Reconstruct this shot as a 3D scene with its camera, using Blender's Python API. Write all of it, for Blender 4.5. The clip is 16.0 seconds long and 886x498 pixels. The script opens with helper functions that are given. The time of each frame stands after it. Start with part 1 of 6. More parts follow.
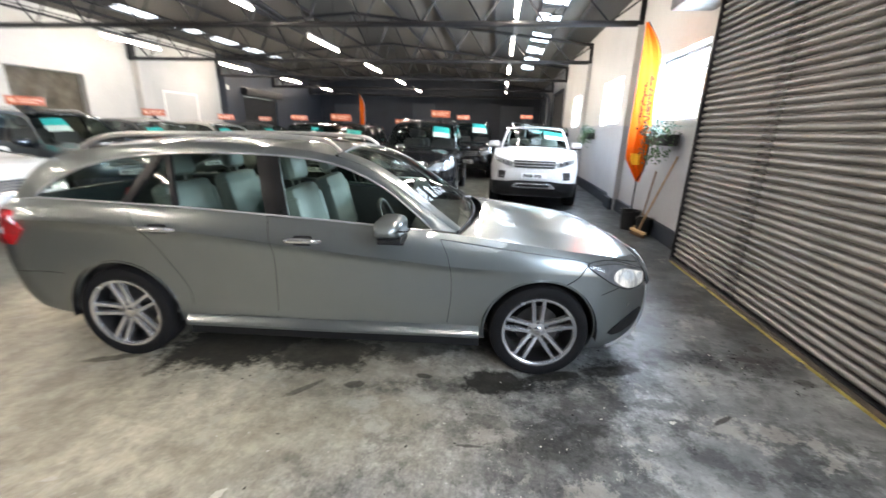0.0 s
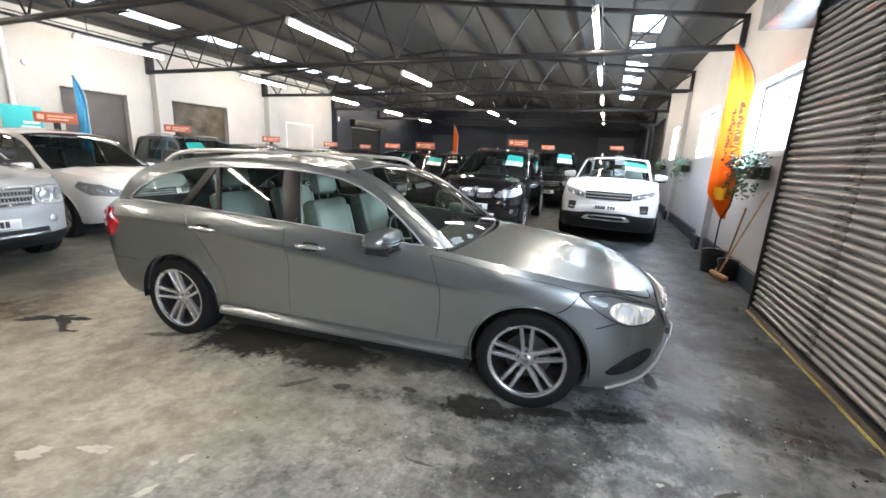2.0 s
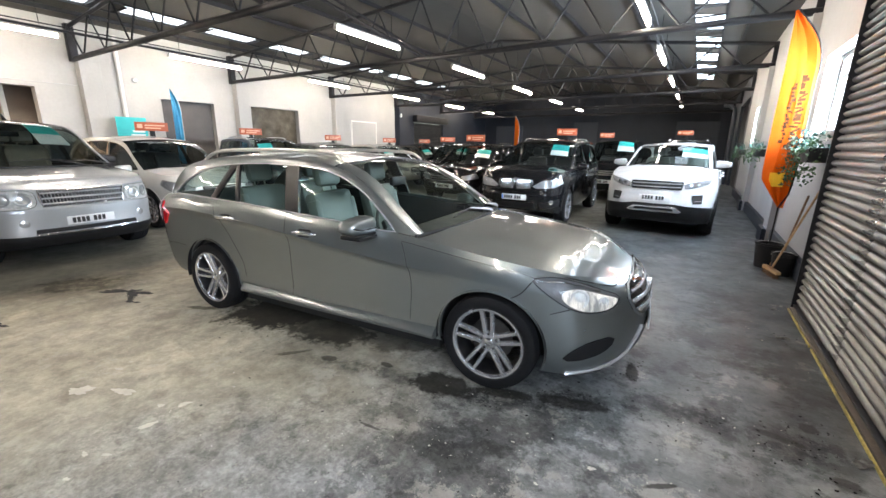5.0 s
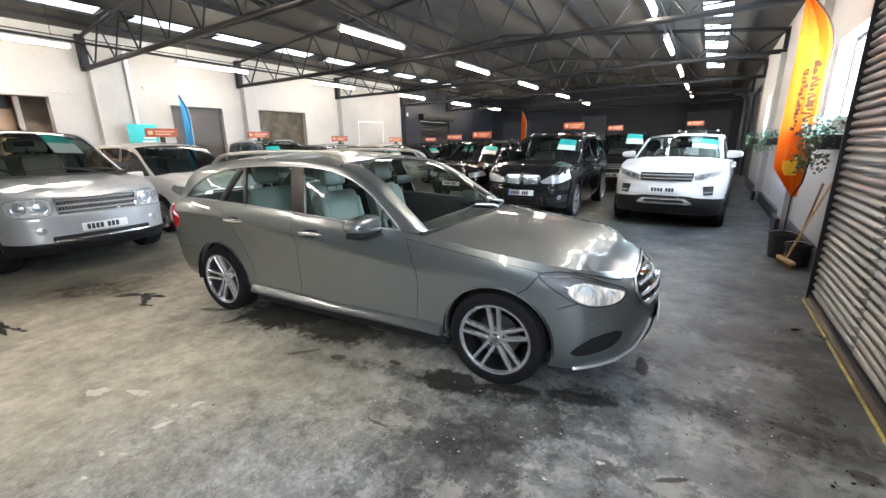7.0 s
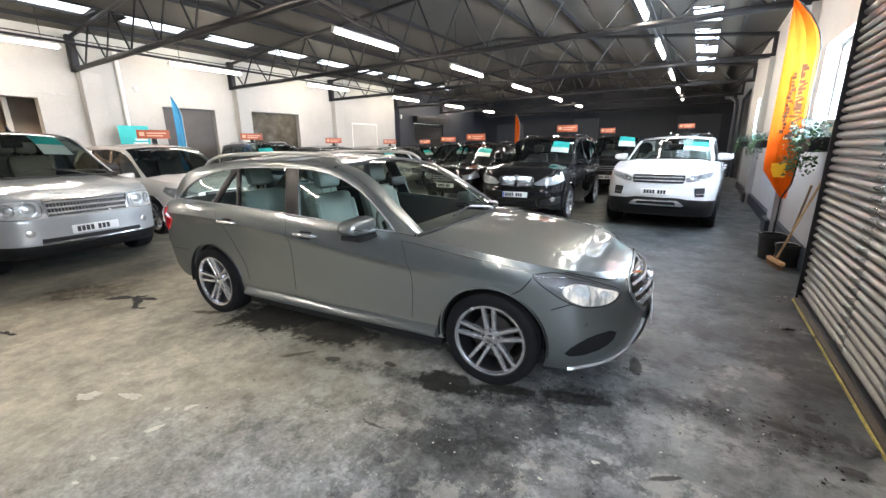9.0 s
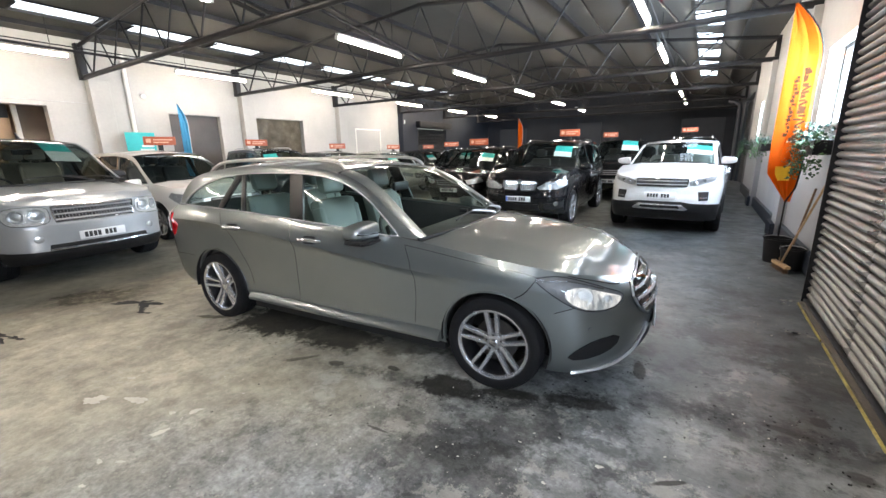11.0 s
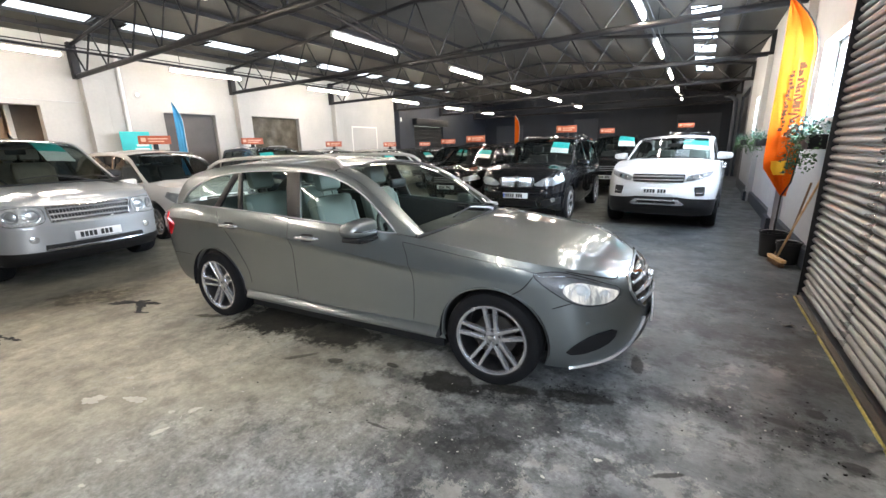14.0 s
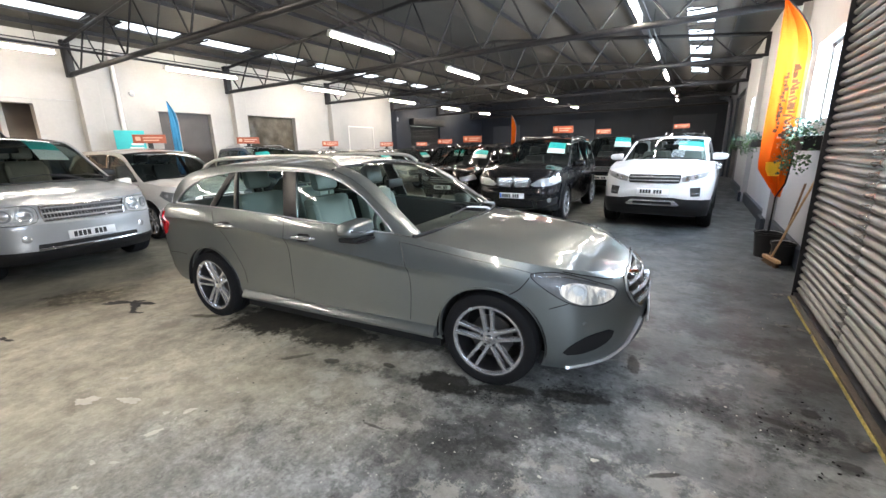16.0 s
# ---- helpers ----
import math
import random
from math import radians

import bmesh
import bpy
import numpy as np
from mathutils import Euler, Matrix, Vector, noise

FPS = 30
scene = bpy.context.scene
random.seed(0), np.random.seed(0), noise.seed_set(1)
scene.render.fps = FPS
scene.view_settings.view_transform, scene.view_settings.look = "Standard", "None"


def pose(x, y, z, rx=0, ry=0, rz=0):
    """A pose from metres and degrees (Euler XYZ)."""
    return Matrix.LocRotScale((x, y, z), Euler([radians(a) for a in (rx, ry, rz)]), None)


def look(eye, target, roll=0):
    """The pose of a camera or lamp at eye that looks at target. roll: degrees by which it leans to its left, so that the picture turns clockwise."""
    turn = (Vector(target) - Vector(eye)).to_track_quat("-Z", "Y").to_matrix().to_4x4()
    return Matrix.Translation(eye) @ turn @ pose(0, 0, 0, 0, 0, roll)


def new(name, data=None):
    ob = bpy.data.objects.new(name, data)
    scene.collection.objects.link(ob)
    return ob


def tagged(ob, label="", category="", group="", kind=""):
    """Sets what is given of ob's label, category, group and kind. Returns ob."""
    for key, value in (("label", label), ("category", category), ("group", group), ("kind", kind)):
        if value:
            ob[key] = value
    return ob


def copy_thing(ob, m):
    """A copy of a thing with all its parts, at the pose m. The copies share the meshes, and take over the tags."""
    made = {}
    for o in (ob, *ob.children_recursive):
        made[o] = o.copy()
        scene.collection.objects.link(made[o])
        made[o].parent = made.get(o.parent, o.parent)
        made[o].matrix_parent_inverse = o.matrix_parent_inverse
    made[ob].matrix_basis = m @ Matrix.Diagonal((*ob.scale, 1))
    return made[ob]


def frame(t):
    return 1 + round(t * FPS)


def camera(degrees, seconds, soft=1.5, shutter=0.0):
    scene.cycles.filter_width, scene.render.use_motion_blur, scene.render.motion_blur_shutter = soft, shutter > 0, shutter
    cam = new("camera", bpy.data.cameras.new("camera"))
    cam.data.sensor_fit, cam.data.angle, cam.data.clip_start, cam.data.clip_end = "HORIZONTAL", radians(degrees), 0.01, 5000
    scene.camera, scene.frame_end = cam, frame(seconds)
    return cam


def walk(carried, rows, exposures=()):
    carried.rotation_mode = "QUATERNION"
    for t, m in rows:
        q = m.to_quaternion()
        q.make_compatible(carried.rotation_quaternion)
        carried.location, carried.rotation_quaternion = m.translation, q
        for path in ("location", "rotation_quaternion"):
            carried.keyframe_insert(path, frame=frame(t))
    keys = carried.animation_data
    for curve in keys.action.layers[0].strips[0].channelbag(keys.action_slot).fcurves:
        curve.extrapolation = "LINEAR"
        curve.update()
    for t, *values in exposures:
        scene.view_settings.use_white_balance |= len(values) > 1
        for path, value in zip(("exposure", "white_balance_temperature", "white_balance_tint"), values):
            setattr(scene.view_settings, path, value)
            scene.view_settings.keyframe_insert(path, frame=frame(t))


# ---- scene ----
cam = camera(96.3, 16.0, shutter=0.9)
PATH = [
    (0, (0.593, 0.446, 1.633), (0.345, 2.345, 1.056), 1.7),
    (0.5, (0.774, 0.282, 1.62), (0.29, 2.159, 1.125), 0.1),
    (1, (1.052, 0.217, 1.63), (0.351, 2.034, 1.177), 1.0),
    (1.5, (1.203, 0.341, 1.601), (0.507, 2.175, 1.214), 1.2),
    (2, (1.257, 0.551, 1.596), (0.547, 2.364, 1.14), 2.8),
    (2.5, (1.454, 0.743, 1.588), (0.605, 2.497, 1.138), 1.2),
    (3, (1.634, 0.833, 1.603), (0.671, 2.517, 1.114), 1.1),
    (3.5, (1.7, 0.771, 1.595), (0.772, 2.469, 1.09), 1.7),
    (4, (1.789, 0.68, 1.606), (0.845, 2.368, 1.093), 1.4),
    (4.5, (1.911, 0.695, 1.609), (0.914, 2.355, 1.109), 1.6),
    (6.8, (2.001, 0.731, 1.602), (0.929, 2.337, 1.082), -0.9),
    (7, (1.987, 0.726, 1.602), (0.924, 2.342, 1.094), -0.8),
    (7.5, (1.98, 0.733, 1.604), (0.937, 2.354, 1.074), -0.5),
    (8, (1.982, 0.734, 1.601), (0.937, 2.361, 1.087), -0.6),
    (8.5, (1.987, 0.724, 1.6), (0.935, 2.35, 1.101), -0.6),
    (9, (1.986, 0.716, 1.598), (0.947, 2.35, 1.1), -0.7),
    (11.5, (1.999, 0.705, 1.6), (0.94, 2.335, 1.13), -1.0),
    (12, (1.997, 0.703, 1.6), (0.95, 2.341, 1.131), -0.9),
    (12.5, (1.999, 0.701, 1.6), (0.94, 2.33, 1.125), -1.0),
    (13, (1.996, 0.706, 1.597), (0.944, 2.336, 1.111), -1.0),
    (13.5, (1.998, 0.703, 1.596), (0.95, 2.336, 1.112), -1.1),
    (14, (1.998, 0.702, 1.594), (0.952, 2.336, 1.106), -1.4),
    (14.5, (1.995, 0.695, 1.6), (0.959, 2.34, 1.128), -0.9),
    (15, (2.0, 0.702, 1.594), (0.959, 2.339, 1.111), -1.3),
    (15.5, (1.998, 0.703, 1.594), (0.96, 2.342, 1.107), -1.2),
    (16, (1.993, 0.704, 1.593), (0.962, 2.347, 1.105), -1.2),
]
EXPOSURES = [(t, stops, 6650, 16) for t, stops in ((0.0, 0.34), (1.0, 0.28), (2.5, 0.23), (4.0, 0.19), (7.0, 0.17), (16.0, 0.17))]
SKY, LAMP, WINDOW, SIDE_FILL = 0.15, 122.0, 680.0, 270.0
FLOOR_A, FLOOR_B, FLOOR_C, FLOOR_D = (0.285, 0.263, 0.205), (0.52, 0.483, 0.380), (0.150, 0.158, 0.161), (0.355, 0.365, 0.360)
walk(cam, [(t, look(eye, target, roll)) for t, eye, target, roll in PATH], EXPOSURES)

# ---- world, light, exposure ----
world = bpy.data.worlds.new("sky")
scene.world = world
world.use_nodes = True
_wn = world.node_tree.nodes
_sky = _wn.new("ShaderNodeTexSky")
_sky.sky_type, _sky.sun_disc = "NISHITA", False
_sky.sun_elevation, _sky.sun_rotation = radians(35), radians(120)
world.node_tree.links.new(_sky.outputs[0], _wn["Background"].inputs[0])
_wn["Background"].inputs[1].default_value = SKY

_sun = bpy.data.lights.new("sun", "SUN")
_sun.energy, _sun.angle, _sun.color = 0.8, radians(20), (1.0, 0.97, 0.92)
_so = new("sun", _sun)
_so.matrix_world = look((30, 10, 25), (0, 8, 0))


# ---- materials ----
def nodes_of(name):
    m = bpy.data.materials.new(name)
    m.use_nodes = True
    nt = m.node_tree
    return m, nt, nt.nodes, nt.links, nt.nodes["Principled BSDF"]


def noise_node(nt, scale, detail=4.0, rough=0.55, coords="Object", stretch=None):
    tc = nt.nodes.new("ShaderNodeTexCoord")
    n = nt.nodes.new("ShaderNodeTexNoise")
    n.inputs["Scale"].default_value, n.inputs["Detail"].default_value, n.inputs["Roughness"].default_value = scale, detail, rough
    # set well off the origin, where the octaves of the noise would line up
    mp = nt.nodes.new("ShaderNodeMapping")
    mp.inputs["Location"].default_value = (31.7, 47.3, 19.1)
    mp.inputs["Scale"].default_value = stretch or (1, 1, 1)
    nt.links.new(tc.outputs[coords], mp.inputs[0])
    nt.links.new(mp.outputs[0], n.inputs["Vector"])
    return n


def ramp_node(nt, src, lo, hi, a, b):
    r = nt.nodes.new("ShaderNodeValToRGB")
    r.color_ramp.elements[0].position, r.color_ramp.elements[1].position = lo, hi
    r.color_ramp.elements[0].color, r.color_ramp.elements[1].color = (*a, 1), (*b, 1)
    nt.links.new(src, r.inputs[0])
    return r


def mix_node(nt, fac, a, b, mode="MIX"):
    m = nt.nodes.new("ShaderNodeMix")
    m.data_type, m.blend_type = "RGBA", mode
    for sock, v in ((m.inputs[0], fac), (m.inputs[6], a), (m.inputs[7], b)):
        if hasattr(v, "is_linked") or hasattr(v, "links"):
            nt.links.new(v, sock)
        elif isinstance(v, (int, float)):
            sock.default_value = v
        else:
            sock.default_value = (*v, 1)
    return m.outputs[2]


def bump_to(nt, bsdf, height, strength, distance=0.01):
    b = nt.nodes.new("ShaderNodeBump")
    b.inputs["Strength"].default_value, b.inputs["Distance"].default_value = strength, distance
    nt.links.new(height, b.inputs["Height"])
    nt.links.new(b.outputs[0], bsdf.inputs["Normal"])


def plain(name, color, rough=0.5, metal=0.0, vary=0.12, scale=6.0, bump=0.0, fine=60.0, coat=0.0, spec=0.5):
    """Colour with two scales of variation, and fine relief."""
    m, nt, ns, ln, b = nodes_of(name)
    n1, n2 = noise_node(nt, scale), noise_node(nt, fine, 2.0)
    lo = tuple(c * (1 - vary) for c in color)
    hi = tuple(min(1.0, c * (1 + vary)) for c in color)
    c = ramp_node(nt, n1.outputs[0], 0.3, 0.7, lo, hi)
    g = ramp_node(nt, n2.outputs[0], 0.3, 0.7, (1 - vary * 0.6,) * 3, (1.0,) * 3)
    ln.new(mix_node(nt, 1.0, c.outputs[0], g.outputs[0], "MULTIPLY"), b.inputs["Base Color"])
    rr = ramp_node(nt, n1.outputs[0], 0.3, 0.7, (max(0.02, rough * 0.85),) * 3, (min(1, rough * 1.15),) * 3)
    ln.new(rr.outputs[0], b.inputs["Roughness"])
    b.inputs["Metallic"].default_value = metal
    b.inputs["Coat Weight"].default_value = coat
    b.inputs["Coat Roughness"].default_value = 0.03
    b.inputs["Specular IOR Level"].default_value = spec
    if bump:
        bump_to(nt, b, n2.outputs[0], bump, 0.004)
    return m


def car_paint(name, color, metal=0.0, rough=0.35):
    m, nt, ns, ln, b = nodes_of(name)
    fl = noise_node(nt, 900.0, 1.0)
    dust = noise_node(nt, 2.2, 5.0)
    c = ramp_node(nt, fl.outputs[0], 0.35, 0.65, tuple(x * 0.88 for x in color), tuple(min(1, x * 1.1) for x in color))
    d = ramp_node(nt, dust.outputs[0], 0.35, 0.75, (0.95,) * 3, (1.0,) * 3)
    ln.new(mix_node(nt, 1.0, c.outputs[0], d.outputs[0], "MULTIPLY"), b.inputs["Base Color"])
    b.inputs["Metallic"].default_value, b.inputs["Roughness"].default_value = metal, rough
    b.inputs["Coat Weight"].default_value, b.inputs["Coat Roughness"].default_value, b.inputs["Coat IOR"].default_value = 1.0, 0.015, 1.55
    b.inputs["Specular IOR Level"].default_value = 0.5 if metal > 0.2 else 0.05
    peel = noise_node(nt, 9.0, 2.0)
    cb = nt.nodes.new("ShaderNodeBump")
    cb.inputs["Strength"].default_value, cb.inputs["Distance"].default_value = 0.02, 0.003
    ln.new(peel.outputs[0], cb.inputs["Height"])
    ln.new(cb.outputs[0], b.inputs["Coat Normal"])
    return m


def glass_mat(name, tint, gloss=1.45):
    """Thin pane: tinted see-through with mirror gloss by Fresnel."""
    m = bpy.data.materials.new(name)
    m.use_nodes = True
    nt = m.node_tree
    nt.nodes.clear()
    out = nt.nodes.new("ShaderNodeOutputMaterial")
    tr, gl, mx, lw = (nt.nodes.new("ShaderNode" + k) for k in ("BsdfTransparent", "BsdfGlossy", "MixShader", "LayerWeight"))
    tr.inputs[0].default_value = (*tint, 1)
    gl.inputs["Roughness"].default_value = 0.02
    lw.inputs["Blend"].default_value = 0.5
    f0 = ((gloss - 1) / (gloss + 1)) ** 2
    fac = math_node(nt, "MULTIPLY_ADD", math_node(nt, "POWER", lw.outputs["Facing"], 5.0), 1 - f0, f0)
    nt.links.new(fac, mx.inputs[0])
    nt.links.new(tr.outputs[0], mx.inputs[1])
    nt.links.new(gl.outputs[0], mx.inputs[2])
    nt.links.new(mx.outputs[0], out.inputs[0])
    return m


def glow_mat(name, color, strength):
    m, nt, ns, ln, b = nodes_of(name)
    b.inputs["Base Color"].default_value = (0.9, 0.9, 0.88, 1)
    b.inputs["Emission Color"].default_value = (*color, 1)
    b.inputs["Emission Strength"].default_value = strength
    return m


# oil and damp marks on the floor, and darkening along the estate's sill: x, y, half sizes, turn, strength
MARKS = [(0.68, 2.80, 0.27, 0.15, 12, 0.92), (-1.25, 3.00, 0.72, 0.42, 30, 0.93), (-0.65, 2.98, 0.60, 0.30, 12, 0.85), (-1.9, 2.85, 0.30, 0.10, 30, 0.7), (-0.1, 3.15, 0.6, 0.25, 8, 0.6), (-2.05, 2.60, 0.20, 0.05, 25, 0.6), (1.10, 2.95, 0.26, 0.06, 18, 0.85), (1.45, 3.07, 0.30, 0.07, 15, 0.8), (1.77, 3.70, 0.05, 0.16, 10, 0.85)]
SCUFFS = [(-0.26, 2.61, 0.08, 0.04, 20, 0.65), (0.18, 2.78, 0.06, 0.03, 0, 0.7), (0.62, 2.42, 0.14, 0.06, -10, 0.4), (0.54, 2.20, 0.09, 0.012, 5, 0.6), (1.22, 2.43, 0.13, 0.09, 10, 0.4), (2.04, 2.66, 0.09, 0.018, 35, 0.85),
          (-0.55, 2.52, 0.16, 0.03, 50, 0.5), (2.58, 3.42, 0.16, 0.04, -10, 0.7), (2.75, 3.62, 0.06, 0.06, 0, 0.8), (2.83, 3.16, 0.08, 0.06, 0, 0.7), (2.62, 4.3, 0.20, 0.05, 30, 0.5), (2.55, 5.32, 0.10, 0.03, 10, 0.6)]
# broken soot and tyre smears, and a dark patch before the off-roader, made of many small dark specks
SMEARS = [(1.05, 2.86, 0.55, 0.15, 22, 0.95), (1.45, 3.12, 0.38, 0.15, 30, 0.95), (2.25, 3.42, 0.50, 0.20, 12, 0.8), (2.72, 3.40, 0.30, 0.22, 8, 0.85),
          (2.5, 4.5, 0.40, 0.5, 30, 0.5), (1.15, 2.42, 0.60, 0.14, 12, 0.36), (0.9, 2.0, 0.5, 0.10, -5, 0.3), (0.1, 2.65, 0.70, 0.12, 13, 0.65), (-3.9, 2.2, 0.8, 0.5, 40, 0.6)]


def math_node(nt, op, a, b=0.0, c=None):
    n = nt.nodes.new("ShaderNodeMath")
    n.operation = op
    for sock, v in zip(n.inputs, (a, b) if c is None else (a, b, c)):
        if isinstance(v, (int, float)):
            sock.default_value = v
        else:
            nt.links.new(v, sock)
    return n.outputs[0]


def floor_mat():
    """Worn concrete: warm pale screed, blue-grey worn paint with scrapes towards the shutter, dark paint at the back,
    and the off-roader's shade painted in on the left.
    """
    m, nt, ns, ln, b = nodes_of("worn_concrete")
    tc = ns.new("ShaderNodeTexCoord")
    sep = ns.new("ShaderNodeSeparateXYZ")
    ln.new(tc.outputs["Object"], sep.inputs[0])

    def span(src, lo, hi):
        n = ns.new("ShaderNodeMapRange")
        n.interpolation_type = "SMOOTHSTEP"
        n.inputs["From Min"].default_value, n.inputs["From Max"].default_value = lo, hi
        ln.new(src, n.inputs[0])
        return n.outputs[0]

    def shade(col, src, lo, hi, dark, light, fac):
        r = ramp_node(nt, src, lo, hi, (dark,) * 3, (light,) * 3)
        return mix_node(nt, fac, col, r.outputs[0], "MULTIPLY")

    def wander(v, n, k):
        return math_node(nt, "ADD", v, math_node(nt, "MULTIPLY_ADD", n, 2 * k, -k))

    big, mid, fine = noise_node(nt, 0.7, 6, 0.6), noise_node(nt, 3.2, 12, 0.70), noise_node(nt, 13, 9, 0.74)
    grit, streak, scrape = noise_node(nt, 38, 8, 0.80), noise_node(nt, 1.6, 10, 0.70, stretch=(1.0, 3.4, 1)), noise_node(nt, 3.0, 8, 0.72, stretch=(1.0, 14.0, 1))
    edge = wander(wander(sep.outputs[0], big.outputs[0], 1.3), mid.outputs[0], 0.7)
    edge = math_node(nt, "ADD", edge, math_node(nt, "MULTIPLY", span(math_node(nt, "MULTIPLY", sep.outputs[1], -1.0), -2.7, -1.3), 0.9))
    worn = span(edge, -0.5, 1.7)
    rough_zone = math_node(nt, "MULTIPLY", span(edge, 0.1, 0.7), math_node(nt, "SUBTRACT", 1.0, span(edge, 1.4, 2.0)))
    drawn = span(edge, 1.3, 2.1)
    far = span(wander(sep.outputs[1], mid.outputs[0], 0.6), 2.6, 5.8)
    # left band: dark paint plus the off-roader's shade put into the colour
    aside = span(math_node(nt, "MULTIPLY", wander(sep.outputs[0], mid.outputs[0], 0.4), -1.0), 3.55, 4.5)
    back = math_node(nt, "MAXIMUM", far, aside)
    pale = ramp_node(nt, big.outputs[0], 0.36, 0.62, FLOOR_A, FLOOR_B)
    cool = ramp_node(nt, noise_node(nt, 1.3, 8, 0.62).outputs[0], 0.38, 0.62, FLOOR_C, FLOOR_D)
    col = mix_node(nt, worn, pale.outputs[0], cool.outputs[0])
    col = shade(col, mid.outputs[0], 0.38, 0.60, 0.70, 1.12, math_node(nt, "MULTIPLY_ADD", worn, 0.45, 0.40))
    mottle, furrow = noise_node(nt, 6.0, 14, 0.78), noise_node(nt, 2.2, 12, 0.74, stretch=(3.2, 1.0, 1))
    col = shade(col, mottle.outputs[0], 0.42, 0.58, 0.66, 1.16, 0.62)
    col = shade(col, furrow.outputs[0], 0.42, 0.56, 0.74, 1.08, math_node(nt, "MULTIPLY_ADD", worn, -0.35, 0.40))
    # stains and smears with ragged edges, from hand to arm size
    for sc, lo, hi, dk, k0, k1 in ((1.5, 0.44, 0.485, 0.50, 0.12, 0.70), (3.6, 0.43, 0.465, 0.52, 0.16, 0.62), (8.5, 0.40, 0.43, 0.55, 0.22, 0.60), (1.0, 0.50, 0.56, 0.80, 0.0, 0.75)):
        col = shade(col, noise_node(nt, sc, 14, 0.72).outputs[0], lo, hi, dk, 1.0, math_node(nt, "MULTIPLY_ADD", worn, k1, k0))
    col = shade(col, streak.outputs[0], 0.38, 0.56, 0.55, 1.10, math_node(nt, "MULTIPLY", drawn, 0.40))
    col = shade(col, scrape.outputs[0], 0.37, 0.42, 0.60, 1.0, math_node(nt, "MULTIPLY_ADD", drawn, 0.40, 0.10))
    col = shade(col, fine.outputs[0], 0.40, 0.58, 0.66, 1.14, math_node(nt, "MULTIPLY_ADD", rough_zone, 0.45, 0.20))
    col = shade(col, grit.outputs[0], 0.40, 0.60, 0.62, 1.24, math_node(nt, "MULTIPLY_ADD", rough_zone, 0.35, 0.22))
    # pale scars, light flecks and dark pits
    scar = ramp_node(nt, noise_node(nt, 2.6, 14, 0.76).outputs[0], 0.575, 0.60, (0, 0, 0), (1, 1, 1))
    col = mix_node(nt, math_node(nt, "MULTIPLY", scar.outputs[0], 0.42), col, (0.44, 0.42, 0.37))
    fleck = ramp_node(nt, noise_node(nt, 26.0, 6, 0.7).outputs[0], 0.665, 0.70, (0, 0, 0), (1, 1, 1))
    col = mix_node(nt, math_node(nt, "MULTIPLY", fleck.outputs[0], math_node(nt, "MULTIPLY_ADD", rough_zone, 0.55, 0.18)), col, (0.55, 0.54, 0.50))
    col = shade(col, noise_node(nt, 5.0, 8, 0.8).outputs[0], 0.31, 0.35, 0.42, 1.0, 0.7)
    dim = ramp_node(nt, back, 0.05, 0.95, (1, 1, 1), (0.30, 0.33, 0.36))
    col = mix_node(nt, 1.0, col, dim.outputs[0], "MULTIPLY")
    wet = None
    for x, y, rx, ry, turn, k in MARKS + SCUFFS:
        mp = ns.new("ShaderNodeMapping")
        mp.vector_type = "TEXTURE"
        mp.inputs["Location"].default_value = (x, y, 0)
        mp.inputs["Rotation"].default_value = (0, 0, radians(turn))
        mp.inputs["Scale"].default_value = (rx, ry, 1)
        ln.new(tc.outputs["Object"], mp.inputs[0])
        vl = ns.new("ShaderNodeVectorMath")
        vl.operation = "LENGTH"
        ln.new(mp.outputs[0], vl.inputs[0])
        d = wander(wander(vl.outputs["Value"], fine.outputs[0], 0.55), mid.outputs[0], 0.75)
        r = ramp_node(nt, d, 0.70, 1.0, (k,) * 3, (0,) * 3)
        wet = r.outputs[0] if wet is None else math_node(nt, "MAXIMUM", wet, r.outputs[0])
    speck = math_node(nt, "SUBTRACT", 1.0, span(noise_node(nt, 9.0, 14, 0.82).outputs[0], 0.46, 0.58))
    soot = None
    for x, y, rx, ry, turn, k in SMEARS:
        mp = ns.new("ShaderNodeMapping")
        mp.vector_type = "TEXTURE"
        mp.inputs["Location"].default_value = (x, y, 0)
        mp.inputs["Rotation"].default_value = (0, 0, radians(turn))
        mp.inputs["Scale"].default_value = (rx, ry, 1)
        ln.new(tc.outputs["Object"], mp.inputs[0])
        vl = ns.new("ShaderNodeVectorMath")
        vl.operation = "LENGTH"
        ln.new(mp.outputs[0], vl.inputs[0])
        r = ramp_node(nt, wander(vl.outputs["Value"], mid.outputs[0], 0.6), 0.35, 1.0, (k,) * 3, (0,) * 3)
        soot = r.outputs[0] if soot is None else math_node(nt, "MAXIMUM", soot, r.outputs[0])
    col = mix_node(nt, math_node(nt, "MULTIPLY", soot, math_node(nt, "MULTIPLY_ADD", speck, 0.72, 0.22)), col, (0.030, 0.030, 0.031))
    col = mix_node(nt, wet, col, (0.026, 0.024, 0.021))
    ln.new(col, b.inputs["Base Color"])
    rr = ramp_node(nt, mid.outputs[0], 0.3, 0.7, (0.30,) * 3, (0.58,) * 3)
    ln.new(mix_node(nt, wet, rr.outputs[0], (0.30, 0.30, 0.30)), b.inputs["Roughness"])
    ln.new(math_node(nt, "MULTIPLY_ADD", math_node(nt, "MAXIMUM", wet, soot), -0.25, math_node(nt, "MULTIPLY_ADD", drawn, 0.30, 0.13)), b.inputs["Specular IOR Level"])
    bump_to(nt, b, fine.outputs[0], 0.3, 0.004)
    return m


